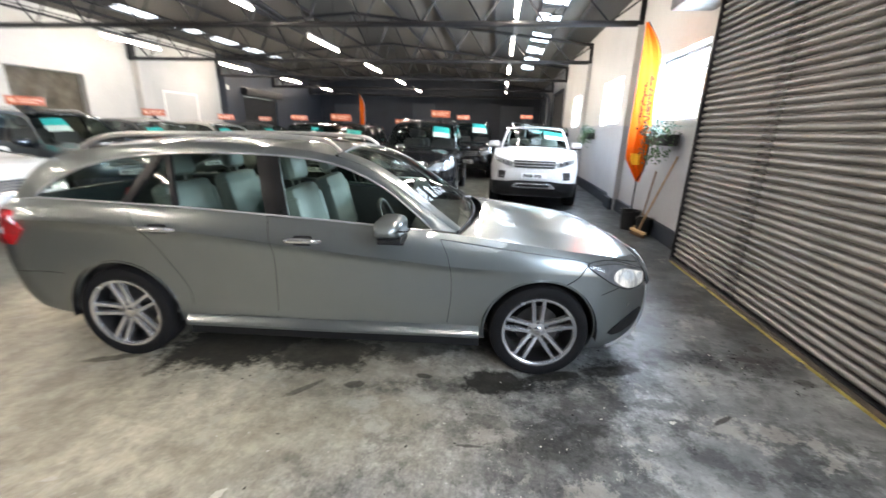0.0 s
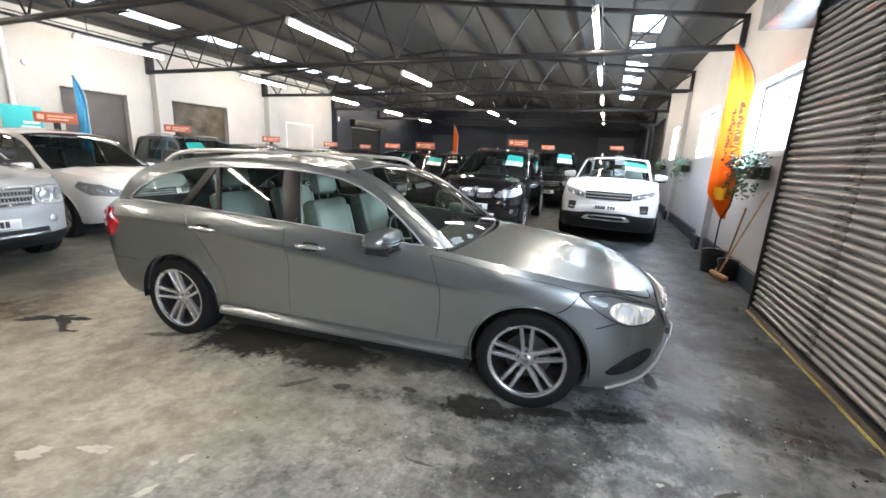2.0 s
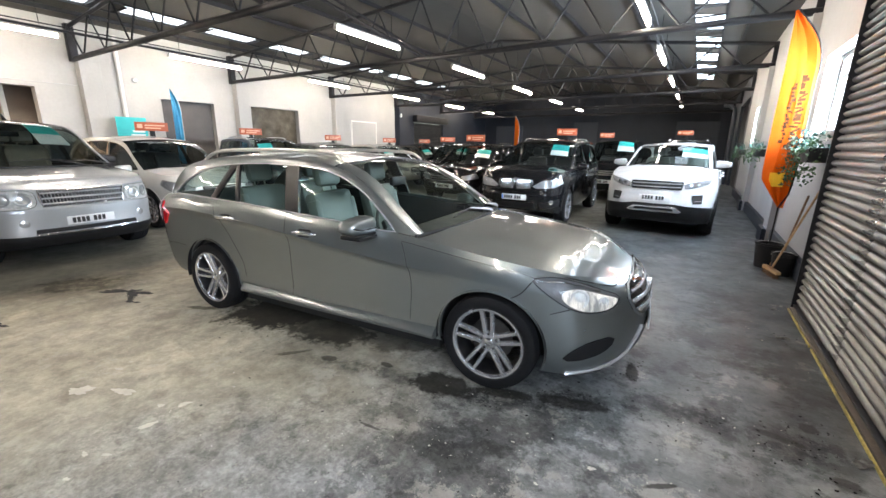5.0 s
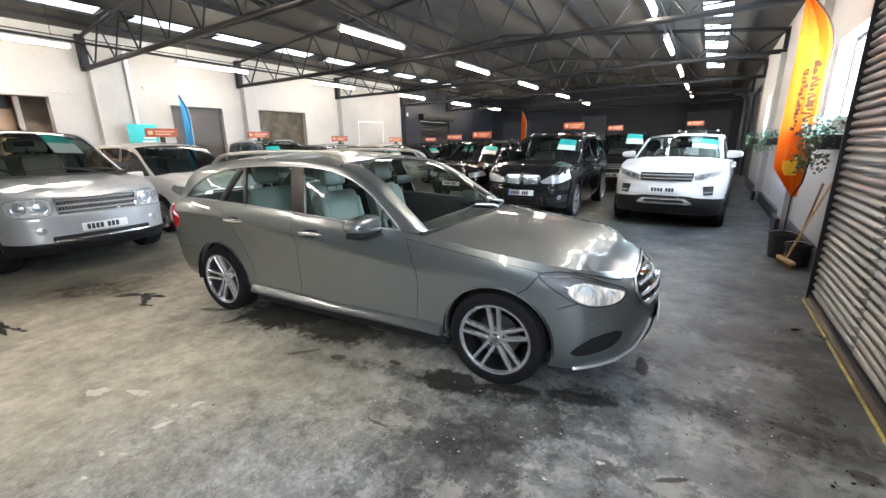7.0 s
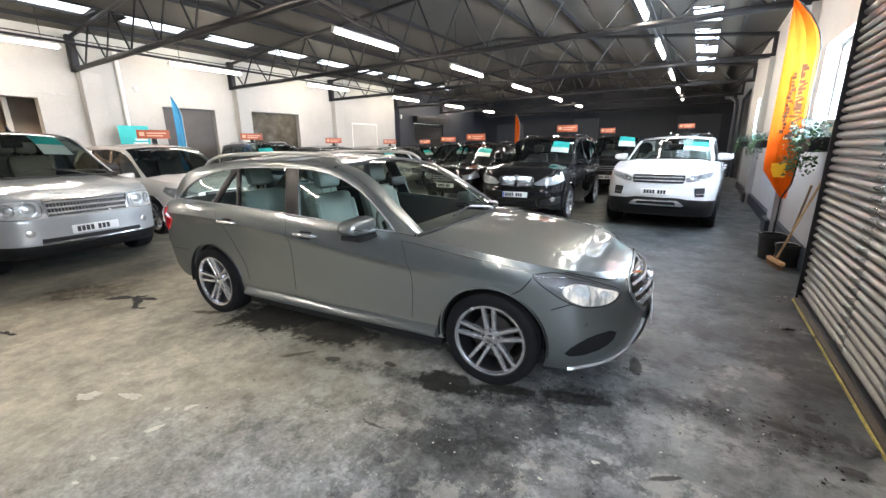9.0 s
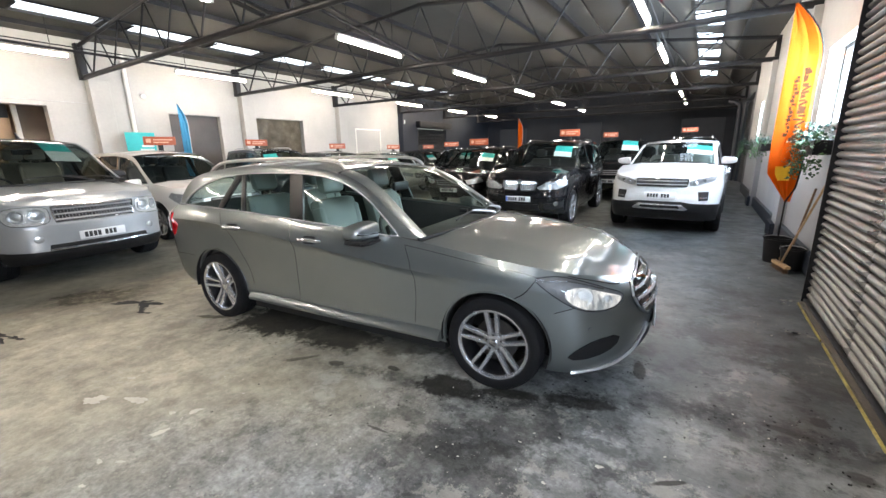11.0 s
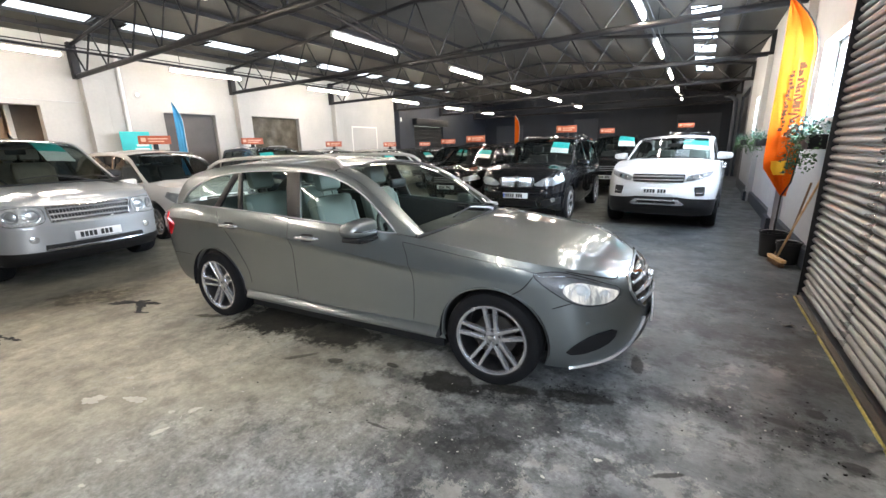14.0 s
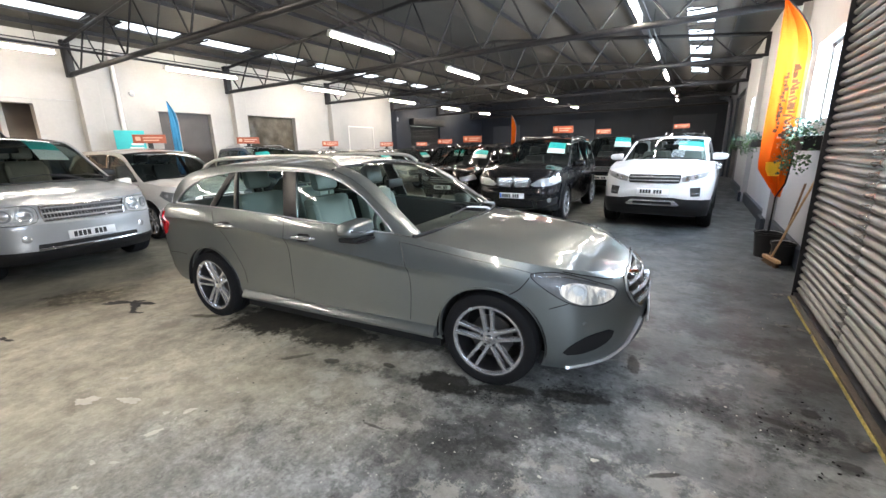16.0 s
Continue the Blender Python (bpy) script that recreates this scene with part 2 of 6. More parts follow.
def wall_mat(name, color, vary=0.06):
    """Painted brick: courses barely showing, smudges."""
    m, nt, ns, ln, b = nodes_of(name)
    tc = ns.new("ShaderNodeTexCoord")
    sep, cmb = ns.new("ShaderNodeSeparateXYZ"), ns.new("ShaderNodeCombineXYZ")
    ln.new(tc.outputs["Object"], sep.inputs[0])
    ln.new(sep.outputs[1], cmb.inputs[0])
    ln.new(sep.outputs[2], cmb.inputs[1])
    br = ns.new("ShaderNodeTexBrick")
    br.inputs["Scale"].default_value = 1.0
    br.inputs["Brick Width"].default_value, br.inputs["Row Height"].default_value, br.inputs["Mortar Size"].default_value = 0.225, 0.075, 0.008
    br.inputs["Color1"].default_value = br.inputs["Color2"].default_value = (1, 1, 1, 1)
    br.inputs["Mortar"].default_value = (0, 0, 0, 1)
    ln.new(cmb.outputs[0], br.inputs["Vector"])
    n1, n2 = noise_node(nt, 0.9, 6), noise_node(nt, 14, 4)
    c = ramp_node(nt, n1.outputs[0], 0.3, 0.7, tuple(x * (1 - vary * 1.6) for x in color), tuple(min(1, x * (1 + vary)) for x in color))
    d = ramp_node(nt, n2.outputs[0], 0.3, 0.7, (1 - vary,) * 3, (1.0,) * 3)
    ln.new(mix_node(nt, 1.0, c.outputs[0], d.outputs[0], "MULTIPLY"), b.inputs["Base Color"])
    b.inputs["Roughness"].default_value = 0.55
    bump_to(nt, b, br.outputs["Color"], 0.12, 0.004)
    return m


M_FLOOR = floor_mat()
M_WHITE = wall_mat("white_painted_brick", (0.44, 0.427, 0.400))
M_GREYW = wall_mat("grey_painted_dado", (0.30, 0.31, 0.335))
M_BLACKW = wall_mat("black_painted_brick", (0.010, 0.016, 0.028), 0.2)
M_CEIL = plain("stained_roof_board", (0.060, 0.056, 0.049), 0.8, vary=0.35, scale=1.4, bump=0.2, fine=30)
M_STEEL = plain("dark_painted_steel", (0.014, 0.014, 0.016), 0.5, vary=0.3, scale=8, bump=0.1, spec=0.3)
M_SLAT = plain("black_shutter_steel", (0.16, 0.155, 0.148), 0.30, metal=0.25, vary=0.3, scale=1.0, fine=20, spec=0.5)
M_SLATD = plain("dull_black_shutter_steel", (0.02, 0.021, 0.024), 0.4, metal=0.2, vary=0.25)
M_BLACKP = plain("black_plastic", (0.014, 0.014, 0.015), 0.5, vary=0.2, bump=0.1, fine=150, spec=0.25)
M_RUBBER = plain("tyre_rubber", (0.010, 0.010, 0.011), 0.78, vary=0.25, bump=0.2, fine=90, spec=0.15)
M_GLOSSB = plain("gloss_black_trim", (0.008, 0.008, 0.009), 0.08, vary=0.1, coat=0.5)
M_PILLAR = plain("satin_black_pillar", (0.010, 0.010, 0.011), 0.32, vary=0.15, spec=0.35)
M_SEAM = plain("panel_gap", (0.012, 0.012, 0.013), 0.8, vary=0.1)
M_CHROME = plain("chrome", (0.75, 0.75, 0.76), 0.12, metal=1.0, vary=0.05)
M_ALLOY = plain("silver_alloy", (0.60, 0.60, 0.615), 0.24, metal=0.8, vary=0.08)
M_ALLOYM = plain("satin_grey_metal", (0.30, 0.30, 0.31), 0.45, metal=0.3, vary=0.1)
M_BRIGHT = plain("bright_trim", (0.72, 0.72, 0.73), 0.22, metal=0.5, vary=0.05)
M_RAIL = plain("satin_silver_rail", (0.50, 0.495, 0.47), 0.36, metal=0.5, vary=0.08)
M_ALLOYD = plain("dark_alloy_barrel", (0.022, 0.022, 0.024), 0.4, metal=0.4, vary=0.15)
M_DISC = plain("brake_disc_steel", (0.10, 0.097, 0.094), 0.4, metal=0.9, vary=0.15)
M_GLASS = glass_mat("car_glass", (0.82, 0.88, 0.85))
M_GLASST = glass_mat("green_tinted_glass", (0.66, 0.75, 0.70))
M_GLASSD = glass_mat("privacy_glass", (0.42, 0.47, 0.46))
M_GLASSW = glass_mat("window_pane", (0.92, 0.95, 0.95))
M_LENS = glass_mat("lamp_lens", (0.92, 0.94, 0.95), 1.5)
# patchy emission added to make the headlamp reflector bright
M_LAMPGLOW = glow_mat("headlamp_glow", (1.0, 0.97, 0.90), 0.72)
_ln = M_LAMPGLOW.node_tree
_ln.nodes["Principled BSDF"].inputs["Base Color"].default_value = (0.40, 0.40, 0.38, 1)
_lr = ramp_node(_ln, noise_node(_ln, 22.0, 2, 0.5, stretch=(1, 1, 0.35)).outputs[0], 0.38, 0.62, (0.02, 0.02, 0.02), (1.0, 0.95, 0.84))
_ln.links.new(_lr.outputs[0], _ln.nodes["Principled BSDF"].inputs["Emission Color"])
M_LAMPC = plain("pale_lamp_backing", (0.40, 0.40, 0.39), 0.35, vary=0.3, scale=25)
M_LAMPG = plain("grey_lamp_backing", (0.16, 0.16, 0.165), 0.35, vary=0.2, scale=20)
M_BOWL = plain("pale_lamp_bowl", (0.86, 0.87, 0.86), 0.22, vary=0.08, scale=20)
M_LAMPIN = plain("lamp_reflector", (0.55, 0.56, 0.57), 0.2, metal=0.6, vary=0.12, scale=20)
M_RED = plain("red_lamp_lens", (0.62, 0.012, 0.02), 0.1, vary=0.25, scale=20, coat=1.0)
M_LEATHER = plain("pale_grey_leather", (0.20, 0.22, 0.205), 0.45, vary=0.1, bump=0.15, fine=120)
M_INTD = plain("dark_cabin_trim", (0.03, 0.03, 0.03), 0.6, vary=0.2, bump=0.1)
M_INTT = plain("tan_cabin_trim", (0.20, 0.17, 0.13), 0.6, vary=0.2, bump=0.1)
M_PLATE = plain("white_reflective_plate", (0.72, 0.73, 0.74), 0.35, vary=0.04)
M_BAR = plain("black_bar_print", (0.02, 0.02, 0.022), 0.5, vary=0.1)
M_BLUEBAR = plain("blue_print", (0.05, 0.14, 0.5), 0.5, vary=0.1)
M_ORANGE = plain("orange_sign_board", (0.36, 0.072, 0.022), 0.45, vary=0.06)
M_PALEBAR = plain("pale_print", (0.66, 0.36, 0.24), 0.5, vary=0.05)
M_TEAL = plain("teal_card", (0.02, 0.50, 0.50), 0.5, vary=0.06)
M_CARD = plain("white_card", (0.74, 0.78, 0.76), 0.55, vary=0.04)
M_FLAG = plain("orange_banner_cloth", (0.64, 0.135, 0.009), 0.8, vary=0.08, scale=3, bump=0.1, fine=300, spec=0.1)
_fn = M_FLAG.node_tree
_ft, _fm = _fn.nodes.new("ShaderNodeBsdfTranslucent"), _fn.nodes.new("ShaderNodeMixShader")
_ft.inputs[0].default_value, _fm.inputs[0].default_value = (0.85, 0.15, 0.008, 1), 0.08
_fn.links.new(_fn.nodes["Principled BSDF"].outputs[0], _fm.inputs[1])
_fn.links.new(_ft.outputs[0], _fm.inputs[2])
_fn.links.new(_fm.outputs[0], _fn.nodes["Material Output"].inputs[0])
M_FLAGLIGHT = plain("yellow_banner_glow", (1.0, 0.62, 0.03), 0.6, vary=0.05)
M_FLAGD = plain("dark_banner_print", (0.05, 0.02, 0.01), 0.9, vary=0.1, spec=0.0)
M_BFLAG = plain("blue_banner_cloth", (0.06, 0.36, 0.62), 0.7, vary=0.1, scale=3)
M_YELLOW = plain("worn_yellow_paint", (0.42, 0.35, 0.10), 0.6, vary=0.55, scale=7, bump=0.2, fine=40)
M_RUSTY = plain("rusty_threshold_steel", (0.085, 0.068, 0.052), 0.6, vary=0.4, scale=9, bump=0.2, fine=60)
M_WOOD = plain("raw_broom_wood", (0.40, 0.25, 0.13), 0.6, vary=0.25, scale=14, bump=0.15, fine=70)
M_WOODD = plain("dark_handle_wood", (0.16, 0.09, 0.05), 0.55, vary=0.25, scale=12)
M_LEAF = plain("ivy_leaf", (0.055, 0.12, 0.05), 0.5, vary=0.5, scale=9, spec=0.4)
M_LEAFB = plain("blue_green_leaf", (0.042, 0.105, 0.080), 0.6, vary=0.35, scale=9)
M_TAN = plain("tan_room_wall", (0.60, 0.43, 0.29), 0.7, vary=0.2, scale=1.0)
M_BOARDD = plain("dark_grey_board", (0.075, 0.068, 0.064), 0.6, vary=0.25, scale=1.2)
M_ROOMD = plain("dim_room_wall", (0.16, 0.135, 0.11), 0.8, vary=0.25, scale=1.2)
M_FILM = plain("wrinkled_brown_film", (0.15, 0.13, 0.095), 0.24, vary=0.35, scale=3, spec=0.6)
M_STAIN = plain("oil_stain", (0.012, 0.011, 0.010), 0.5, vary=0.4, scale=7, spec=0.15)
M_SCRAP = plain("dirty_grey_scrap", (0.22, 0.215, 0.20), 0.6, vary=0.4, scale=30)
M_CHIP = plain("pale_filler_patch", (0.56, 0.54, 0.475), 0.6, vary=0.15, scale=10, bump=0.2, fine=60)
M_GREYP = plain("grey_pipe", (0.45, 0.45, 0.45), 0.5, vary=0.12)
M_FRAMEG = plain("grey_window_frame", (0.30, 0.31, 0.32), 0.5, vary=0.1)
M_CREAM = plain("cream_trim_paint", (0.74, 0.72, 0.68), 0.5, vary=0.05)
M_FARP = plain("charcoal_board", (0.036, 0.043, 0.058), 0.6, vary=0.15)
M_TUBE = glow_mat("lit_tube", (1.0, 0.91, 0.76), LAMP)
M_ROOFL = glow_mat("daylit_rooflight_sheet", (0.80, 0.91, 1.0), 2.8)
# right sheets glow stronger and bluer, to lift the car's nose and floor
M_ROOFR = glow_mat("bright_daylit_rooflight_sheet", (0.68, 0.85, 1.0), 5.5)


# ---- mesh helpers ----
def part(name, bm, material, parent=None, label="", smooth=True, angle=40):
    """Links a bmesh as one mesh object, under a thing or a part."""
    me = bpy.data.meshes.new(name)
    bm.normal_update()
    bm.to_mesh(me)
    bm.free()
    me.materials.append(material)
    if smooth:
        me.shade_smooth()
        me.set_sharp_from_angle(angle=radians(angle))
    ob = new(name, me)
    ob.parent = parent
    if label:
        tagged(ob, label)
    return ob


def again(name, ob, parent, m, label=""):
    """Another object on the same mesh."""
    o = new(name, ob.data)
    o.parent = parent
    o.matrix_basis = m
    if label:
        tagged(o, label)
    return o


def root(name, m, label, category, group="", kind=""):
    o = new(name)
    o.empty_display_size = 0.1
    o.matrix_basis = m
    return tagged(o, label, category, group, kind)


def box(bm, x0, x1, y0, y1, z0, z1, bevel=0.0, m=None):
    res = bmesh.ops.create_cube(bm, size=1.0, matrix=Matrix.Translation(((x0 + x1) / 2, (y0 + y1) / 2, (z0 + z1) / 2)) @ Matrix.Diagonal((x1 - x0, y1 - y0, z1 - z0, 1)))
    vs = res["verts"]
    if bevel:
        es = list({e for v in vs for e in v.link_edges})
        r = bmesh.ops.bevel(bm, geom=es, offset=bevel, segments=2, profile=0.5, affect="EDGES")
        vs = list({v for f in r["faces"] for v in f.verts} | {v for v in vs if v.is_valid})
    if m is not None:
        bmesh.ops.transform(bm, matrix=m, verts=[v for v in vs if v.is_valid])
    return vs


def boxes(*args, bevel=0.0):
    bm = bmesh.new()
    for a in args:
        box(bm, *a, bevel=bevel)
    return bm


def grid(bm, rows, close_u=False, close_v=False):
    """Quads over rows of points; None leaves a hole."""
    vs = [[bm.verts.new(p) if p is not None else None for p in r] for r in rows]
    nr, nc = len(vs), len(vs[0])
    for i in range(nr if close_v else nr - 1):
        for j in range(nc if close_u else nc - 1):
            q = [vs[i][j], vs[i][(j + 1) % nc], vs[(i + 1) % nr][(j + 1) % nc], vs[(i + 1) % nr][j]]
            if all(v is not None for v in q):
                try:
                    bm.faces.new(q)
                except ValueError:
                    pass
    return vs


def tube(bm, pts, r, n=8, caps=True, closed=False):
    """A round bar along points; r may be a list."""
    pts = [Vector(p) for p in pts]
    k = len(pts)
    rows = []
    up = None
    for i, p in enumerate(pts):
        d = (pts[(i + 1) % k] - pts[i - 1]) if closed else (pts[min(i + 1, k - 1)] - pts[max(i - 1, 0)])
        d.normalize()
        if up is None:
            up = d.orthogonal().normalized()
        up = (up - d * up.dot(d)).normalized()
        side = d.cross(up)
        rr = r[i] if isinstance(r, (list, tuple)) else r
        rows.append([p + (up * math.cos(a) + side * math.sin(a)) * rr for a in (2 * math.pi * j / n for j in range(n))])
    vs = grid(bm, rows, close_u=True, close_v=closed)
    if caps and not closed:
        bm.faces.new(vs[0][::-1])
        bm.faces.new(vs[-1])
    return vs


def lathe(bm, prof, n=32, axis="y", centre=(0, 0, 0)):
    """Turns a profile of (radius, along) about an axis."""
    rows = []
    for r, a in prof:
        row = []
        for j in range(n):
            t = 2 * math.pi * j / n
            c, s = r * math.cos(t), r * math.sin(t)
            p = {"y": (c, a, s), "z": (c, s, a), "x": (a, c, s)}[axis]
            row.append((p[0] + centre[0], p[1] + centre[1], p[2] + centre[2]))
        rows.append(row)
    return grid(bm, rows, close_u=True)


def smooth_line(pts, n):
    """n points evenly spread along a Catmull-Rom line through pts."""
    P = [np.array(p, float) for p in pts]
    P = [2 * P[0] - P[1]] + P + [2 * P[-1] - P[-2]]
    out = []
    for i in range(1, len(P) - 2):
        a, b, c, d = P[i - 1:i + 3]
        for k in range(24):
            t = k / 24
            out.append(0.5 * (2 * b + (c - a) * t + (2 * a - 5 * b + 4 * c - d) * t * t + (3 * b - a - 3 * c + d) * t ** 3))
    out.append(P[-2])
    out = np.array(out)
    s = np.concatenate([[0], np.cumsum(np.linalg.norm(np.diff(out, axis=0), axis=1))])
    q = np.linspace(0, s[-1], n)
    return np.stack([np.interp(q, s, out[:, k]) for k in range(out.shape[1])], 1)


def curve_of(pts):
    """A smooth function through (x, value) pairs."""
    pts = sorted(pts)
    xs, ys = np.array([p[0] for p in pts], float), np.array([p[1] for p in pts], float)
    d = np.gradient(ys, xs)

    def f(x):
        x = min(max(x, xs[0]), xs[-1])
        i = min(max(int(np.searchsorted(xs, x)) - 1, 0), len(xs) - 2)
        h = xs[i + 1] - xs[i]
        t = (x - xs[i]) / h
        return float((2 * t ** 3 - 3 * t * t + 1) * ys[i] + (t ** 3 - 2 * t * t + t) * h * d[i] + (-2 * t ** 3 + 3 * t * t) * ys[i + 1] + (t ** 3 - t * t) * h * d[i + 1])
    return f


# ---- the building ----
GAP_A, GAP_B = -2.4, 0.9          # unseen doorway assumed in the right wall, near end
XL, XR, YN, YF = -13.06, 3.30, -9.0, 31.0      # left wall, right wall, near end, far end
TRUSS = [5.35 + 4.8 * k if k < 1 else 9.85 + 4.8 * (k - 1) for k in range(-3, 6)]
APEX_X, APEX_Z, EAVE_L, EAVE_R = -4.5, 5.42, 4.80, 4.48
DADO = 1.82


def roof_z(x):
    return APEX_Z + (EAVE_L - APEX_Z) * (APEX_X - x) / (APEX_X - XL) if x < APEX_X else APEX_Z + (EAVE_R - APEX_Z) * (x - APEX_X) / (XR - APEX_X)


def structure(name, bm, material, label="", smooth=False):
    return tagged(part(name, bm, material, None, label, smooth), kind="structure")


bm = bmesh.new()
rows = [[(x, y, 0) for x in np.linspace(XL - 0.3, XR + 0.4, 9)] for y in np.linspace(YN - 0.3, YF + 0.3, 17)]
grid(bm, rows)
structure("floor", bm, M_FLOOR, "worn grey concrete floor with dark oil stains, old paint and painted-in shade")

# left wall: white to y 19.4, with three openings; black beyond
OPEN_L = [(1.6, 4.44, 2.99), (7.41, 9.11, 2.98), (10.54, 12.76, 3.03)]
H = 5.2
bm = bmesh.new()
y = YN
for a, b, z in OPEN_L:
    box(bm, XL - 0.3, XL, y, a, 0, H)
    box(bm, XL - 0.3, XL, a, b, z, H)
    y = b
box(bm, XL - 0.3, XL, y, 19.4, 0, H)
structure("wall_west", bm, M_WHITE, "white painted brick wall with dark openings")
bm = boxes((XL - 0.3, XL, 19.4, 21.27, 0, H), (XL - 0.3, XL, 21.27, 24.57, 3.05, H), (XL - 0.3, XL, 24.57, YF, 0, H), (XL, XL + 0.35, 19.4, 19.95, 0, 3.75))
structure("wall_west_rear", bm, M_BLACKW, "black painted wall round a roller shutter")
bm = boxes(*[(XL, XL + 0.28, t + 0.02, t + 0.5, 0, 3.74) for t in TRUSS if t < 19], bevel=0.01)
structure("wall_piers", bm, M_WHITE, "white painted piers under the roof trusses")
bm = boxes((XL, XL + 0.05, 4.47, 7.3, 0, 1.6), (XL, XL + 0.05, -4, 1.5, 0, 1.1), *[(XL, XL + 0.285, t + 0.015, t + 0.505, 0, 1.64) for t in TRUSS if 4 < t < 7])
structure("wall_trim", bm, M_BLACKW, "black painted lower strip of wall")
bm = boxes((XL, XL + 0.02, 15.93, 15.99, 0.2, 2.83), (XL, XL + 0.02, 17.76, 17.82, 0.2, 2.83), (XL, XL + 0.02, 15.99, 17.76, 2.77, 2.83))
structure("blocked_doorway_trim", bm, M_CREAM, "white trim of a blocked doorway")
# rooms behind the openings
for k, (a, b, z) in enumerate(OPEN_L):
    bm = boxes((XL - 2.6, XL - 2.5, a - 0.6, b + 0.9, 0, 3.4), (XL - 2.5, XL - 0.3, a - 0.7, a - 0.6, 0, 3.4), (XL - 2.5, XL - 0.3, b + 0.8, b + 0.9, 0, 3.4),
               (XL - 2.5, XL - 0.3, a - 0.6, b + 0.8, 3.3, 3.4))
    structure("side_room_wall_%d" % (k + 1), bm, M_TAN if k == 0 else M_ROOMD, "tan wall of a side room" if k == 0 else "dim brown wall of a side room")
rnd = random.Random(12)
ph = [rnd.uniform(0, 6.28) for _ in range(8)]
bm = bmesh.new()


def film_x(y, z):
    return XL - 0.20 + 0.006 * math.sin(9 * y + ph[0] + 1.5 * math.sin(2.3 * z + ph[1])) + 0.004 * math.sin(17 * y + 5 * z + ph[2]) + 0.004 * math.sin(6 * z - 7 * y + ph[3])


grid(bm, [[(film_x(y, z), y, z) for y in np.linspace(10.545, 12.755, 60)] for z in np.linspace(0.9, 3.025, 40)])
bmesh.ops.solidify(bm, geom=bm.faces[:], thickness=0.003)
structure("opening_film", bm, M_FILM, "glossy wrinkled film stretched across an opening", True)
structure("opening_board", boxes((XL - 0.27, XL - 0.2, 7.41, 9.11, 0.0, 2.98)), M_BOARDD, "dark grey board closing a doorway")
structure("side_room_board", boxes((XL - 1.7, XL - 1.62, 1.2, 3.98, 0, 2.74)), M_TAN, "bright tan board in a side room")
structure("side_room_header", boxes((XL - 1.7, XL - 1.60, 1.2, 3.98, 2.745, 3.295)), M_INTD, "dark band over the tan board")
structure("side_room_post", boxes((XL - 1.26, XL - 1.15, 3.985, 4.085, 0, 3.295), bevel=0.006), M_CREAM, "cream post in a side room")
structure("side_room_partition", boxes((XL - 1.22, XL - 1.16, 4.09, 5.235, 0, 3.295)), M_ROOMD, "grey brown partition in a side room")
bm = bmesh.new()
tube(bm, [(XL + 0.012, -3.0, 3.11), (XL + 0.012, 5.33, 3.12)], 0.010, 6)
structure("wall_conduit", bm, M_GREYP, "thin grey conduit along the wall")
# right wall: white over a grey dado, three windows, black and a shutter beyond
WIN = [(6.75, 8.75), (10.55, 12.45), (15.2, 17.1)]
SH0, SH1 = 1.2, 6.03          # big shutter along y
bm = bmesh.new()
y = SH1 + 0.02
for a, b in WIN:
    box(bm, XR, XR + 0.35, y, a, DADO, H)
    box(bm, XR, XR + 0.35, a, b, 2.92, H)
    y = b
box(bm, XR, XR + 0.35, y, 19.45, DADO, H)
box(bm, XR, XR + 0.35, SH0, SH1 + 0.02, 3.2, H)
box(bm, XR, XR + 0.35, YN, GAP_A, DADO, H)
box(bm, XR, XR + 0.35, GAP_B, SH0, DADO, H)
box(bm, XR, XR + 0.35, GAP_A, GAP_B, 3.2, H)
structure("wall_east_upper", bm, M_WHITE, "white painted brick wall with deep window openings")
bm = boxes((XR, XR + 0.35, SH1 + 0.02, 19.45, 0, DADO), (XR, XR + 0.35, YN, GAP_A, 0, DADO), (XR, XR + 0.35, GAP_B, SH0, 0, DADO))
structure("wall_east_dado", bm, M_GREYW, "grey painted lower wall")
bm = boxes(*[(XR - 0.12, XR, t - 0.1, t + 0.38, DADO, 3.74) for t in TRUSS if 6 < t < 19], bevel=0.006)
structure("east_piers_upper", bm, M_WHITE, "white piers on the window wall")
bm = boxes(*[(XR - 0.12, XR, t - 0.1, t + 0.38, 0.0, DADO) for t in TRUSS if 6 < t < 19], bevel=0.006)
structure("east_piers_lower", bm, M_GREYW, "grey lower part of the wall piers")
bm = boxes((XR - 0.03, XR, SH1 + 0.03, 9.74, DADO - 0.03, DADO + 0.03), *[(XR - 0.03, XR, t + 0.39, t + 4.69, DADO - 0.03, DADO + 0.03) for t in (9.85, 14.65)])
structure("dado_rail", bm, M_FRAMEG, "dark grey ledge above the dado")
bm = boxes((XR - 0.07, XR, SH1 + 0.03, 9.74, 0, 0.26), *[(XR - 0.07, XR, t + 0.39, t + 4.69, 0, 0.26) for t in (9.85, 14.65)], *[(XR - 0.19, XR - 0.122, t - 0.13, t + 0.41, 0, 0.26) for t in (9.85, 14.65)], bevel=0.01)
structure("baseboard", bm, M_BLACKW, "black painted plinth along the wall")
bm = boxes((XR, XR + 0.35, 19.45, 20.2, 0, H), (XR, XR + 0.35, 20.2, 24.4, 3.6, H), (XR, XR + 0.35, 24.4, YF, 0, H))
structure("wall_east_rear", bm, M_BLACKW, "black painted wall round a dark shutter")
structure("wall_north", boxes((XL - 0.3, XR + 0.35, YF, YF + 0.3, 0, 5.9)), M_BLACKW, "black painted end wall")
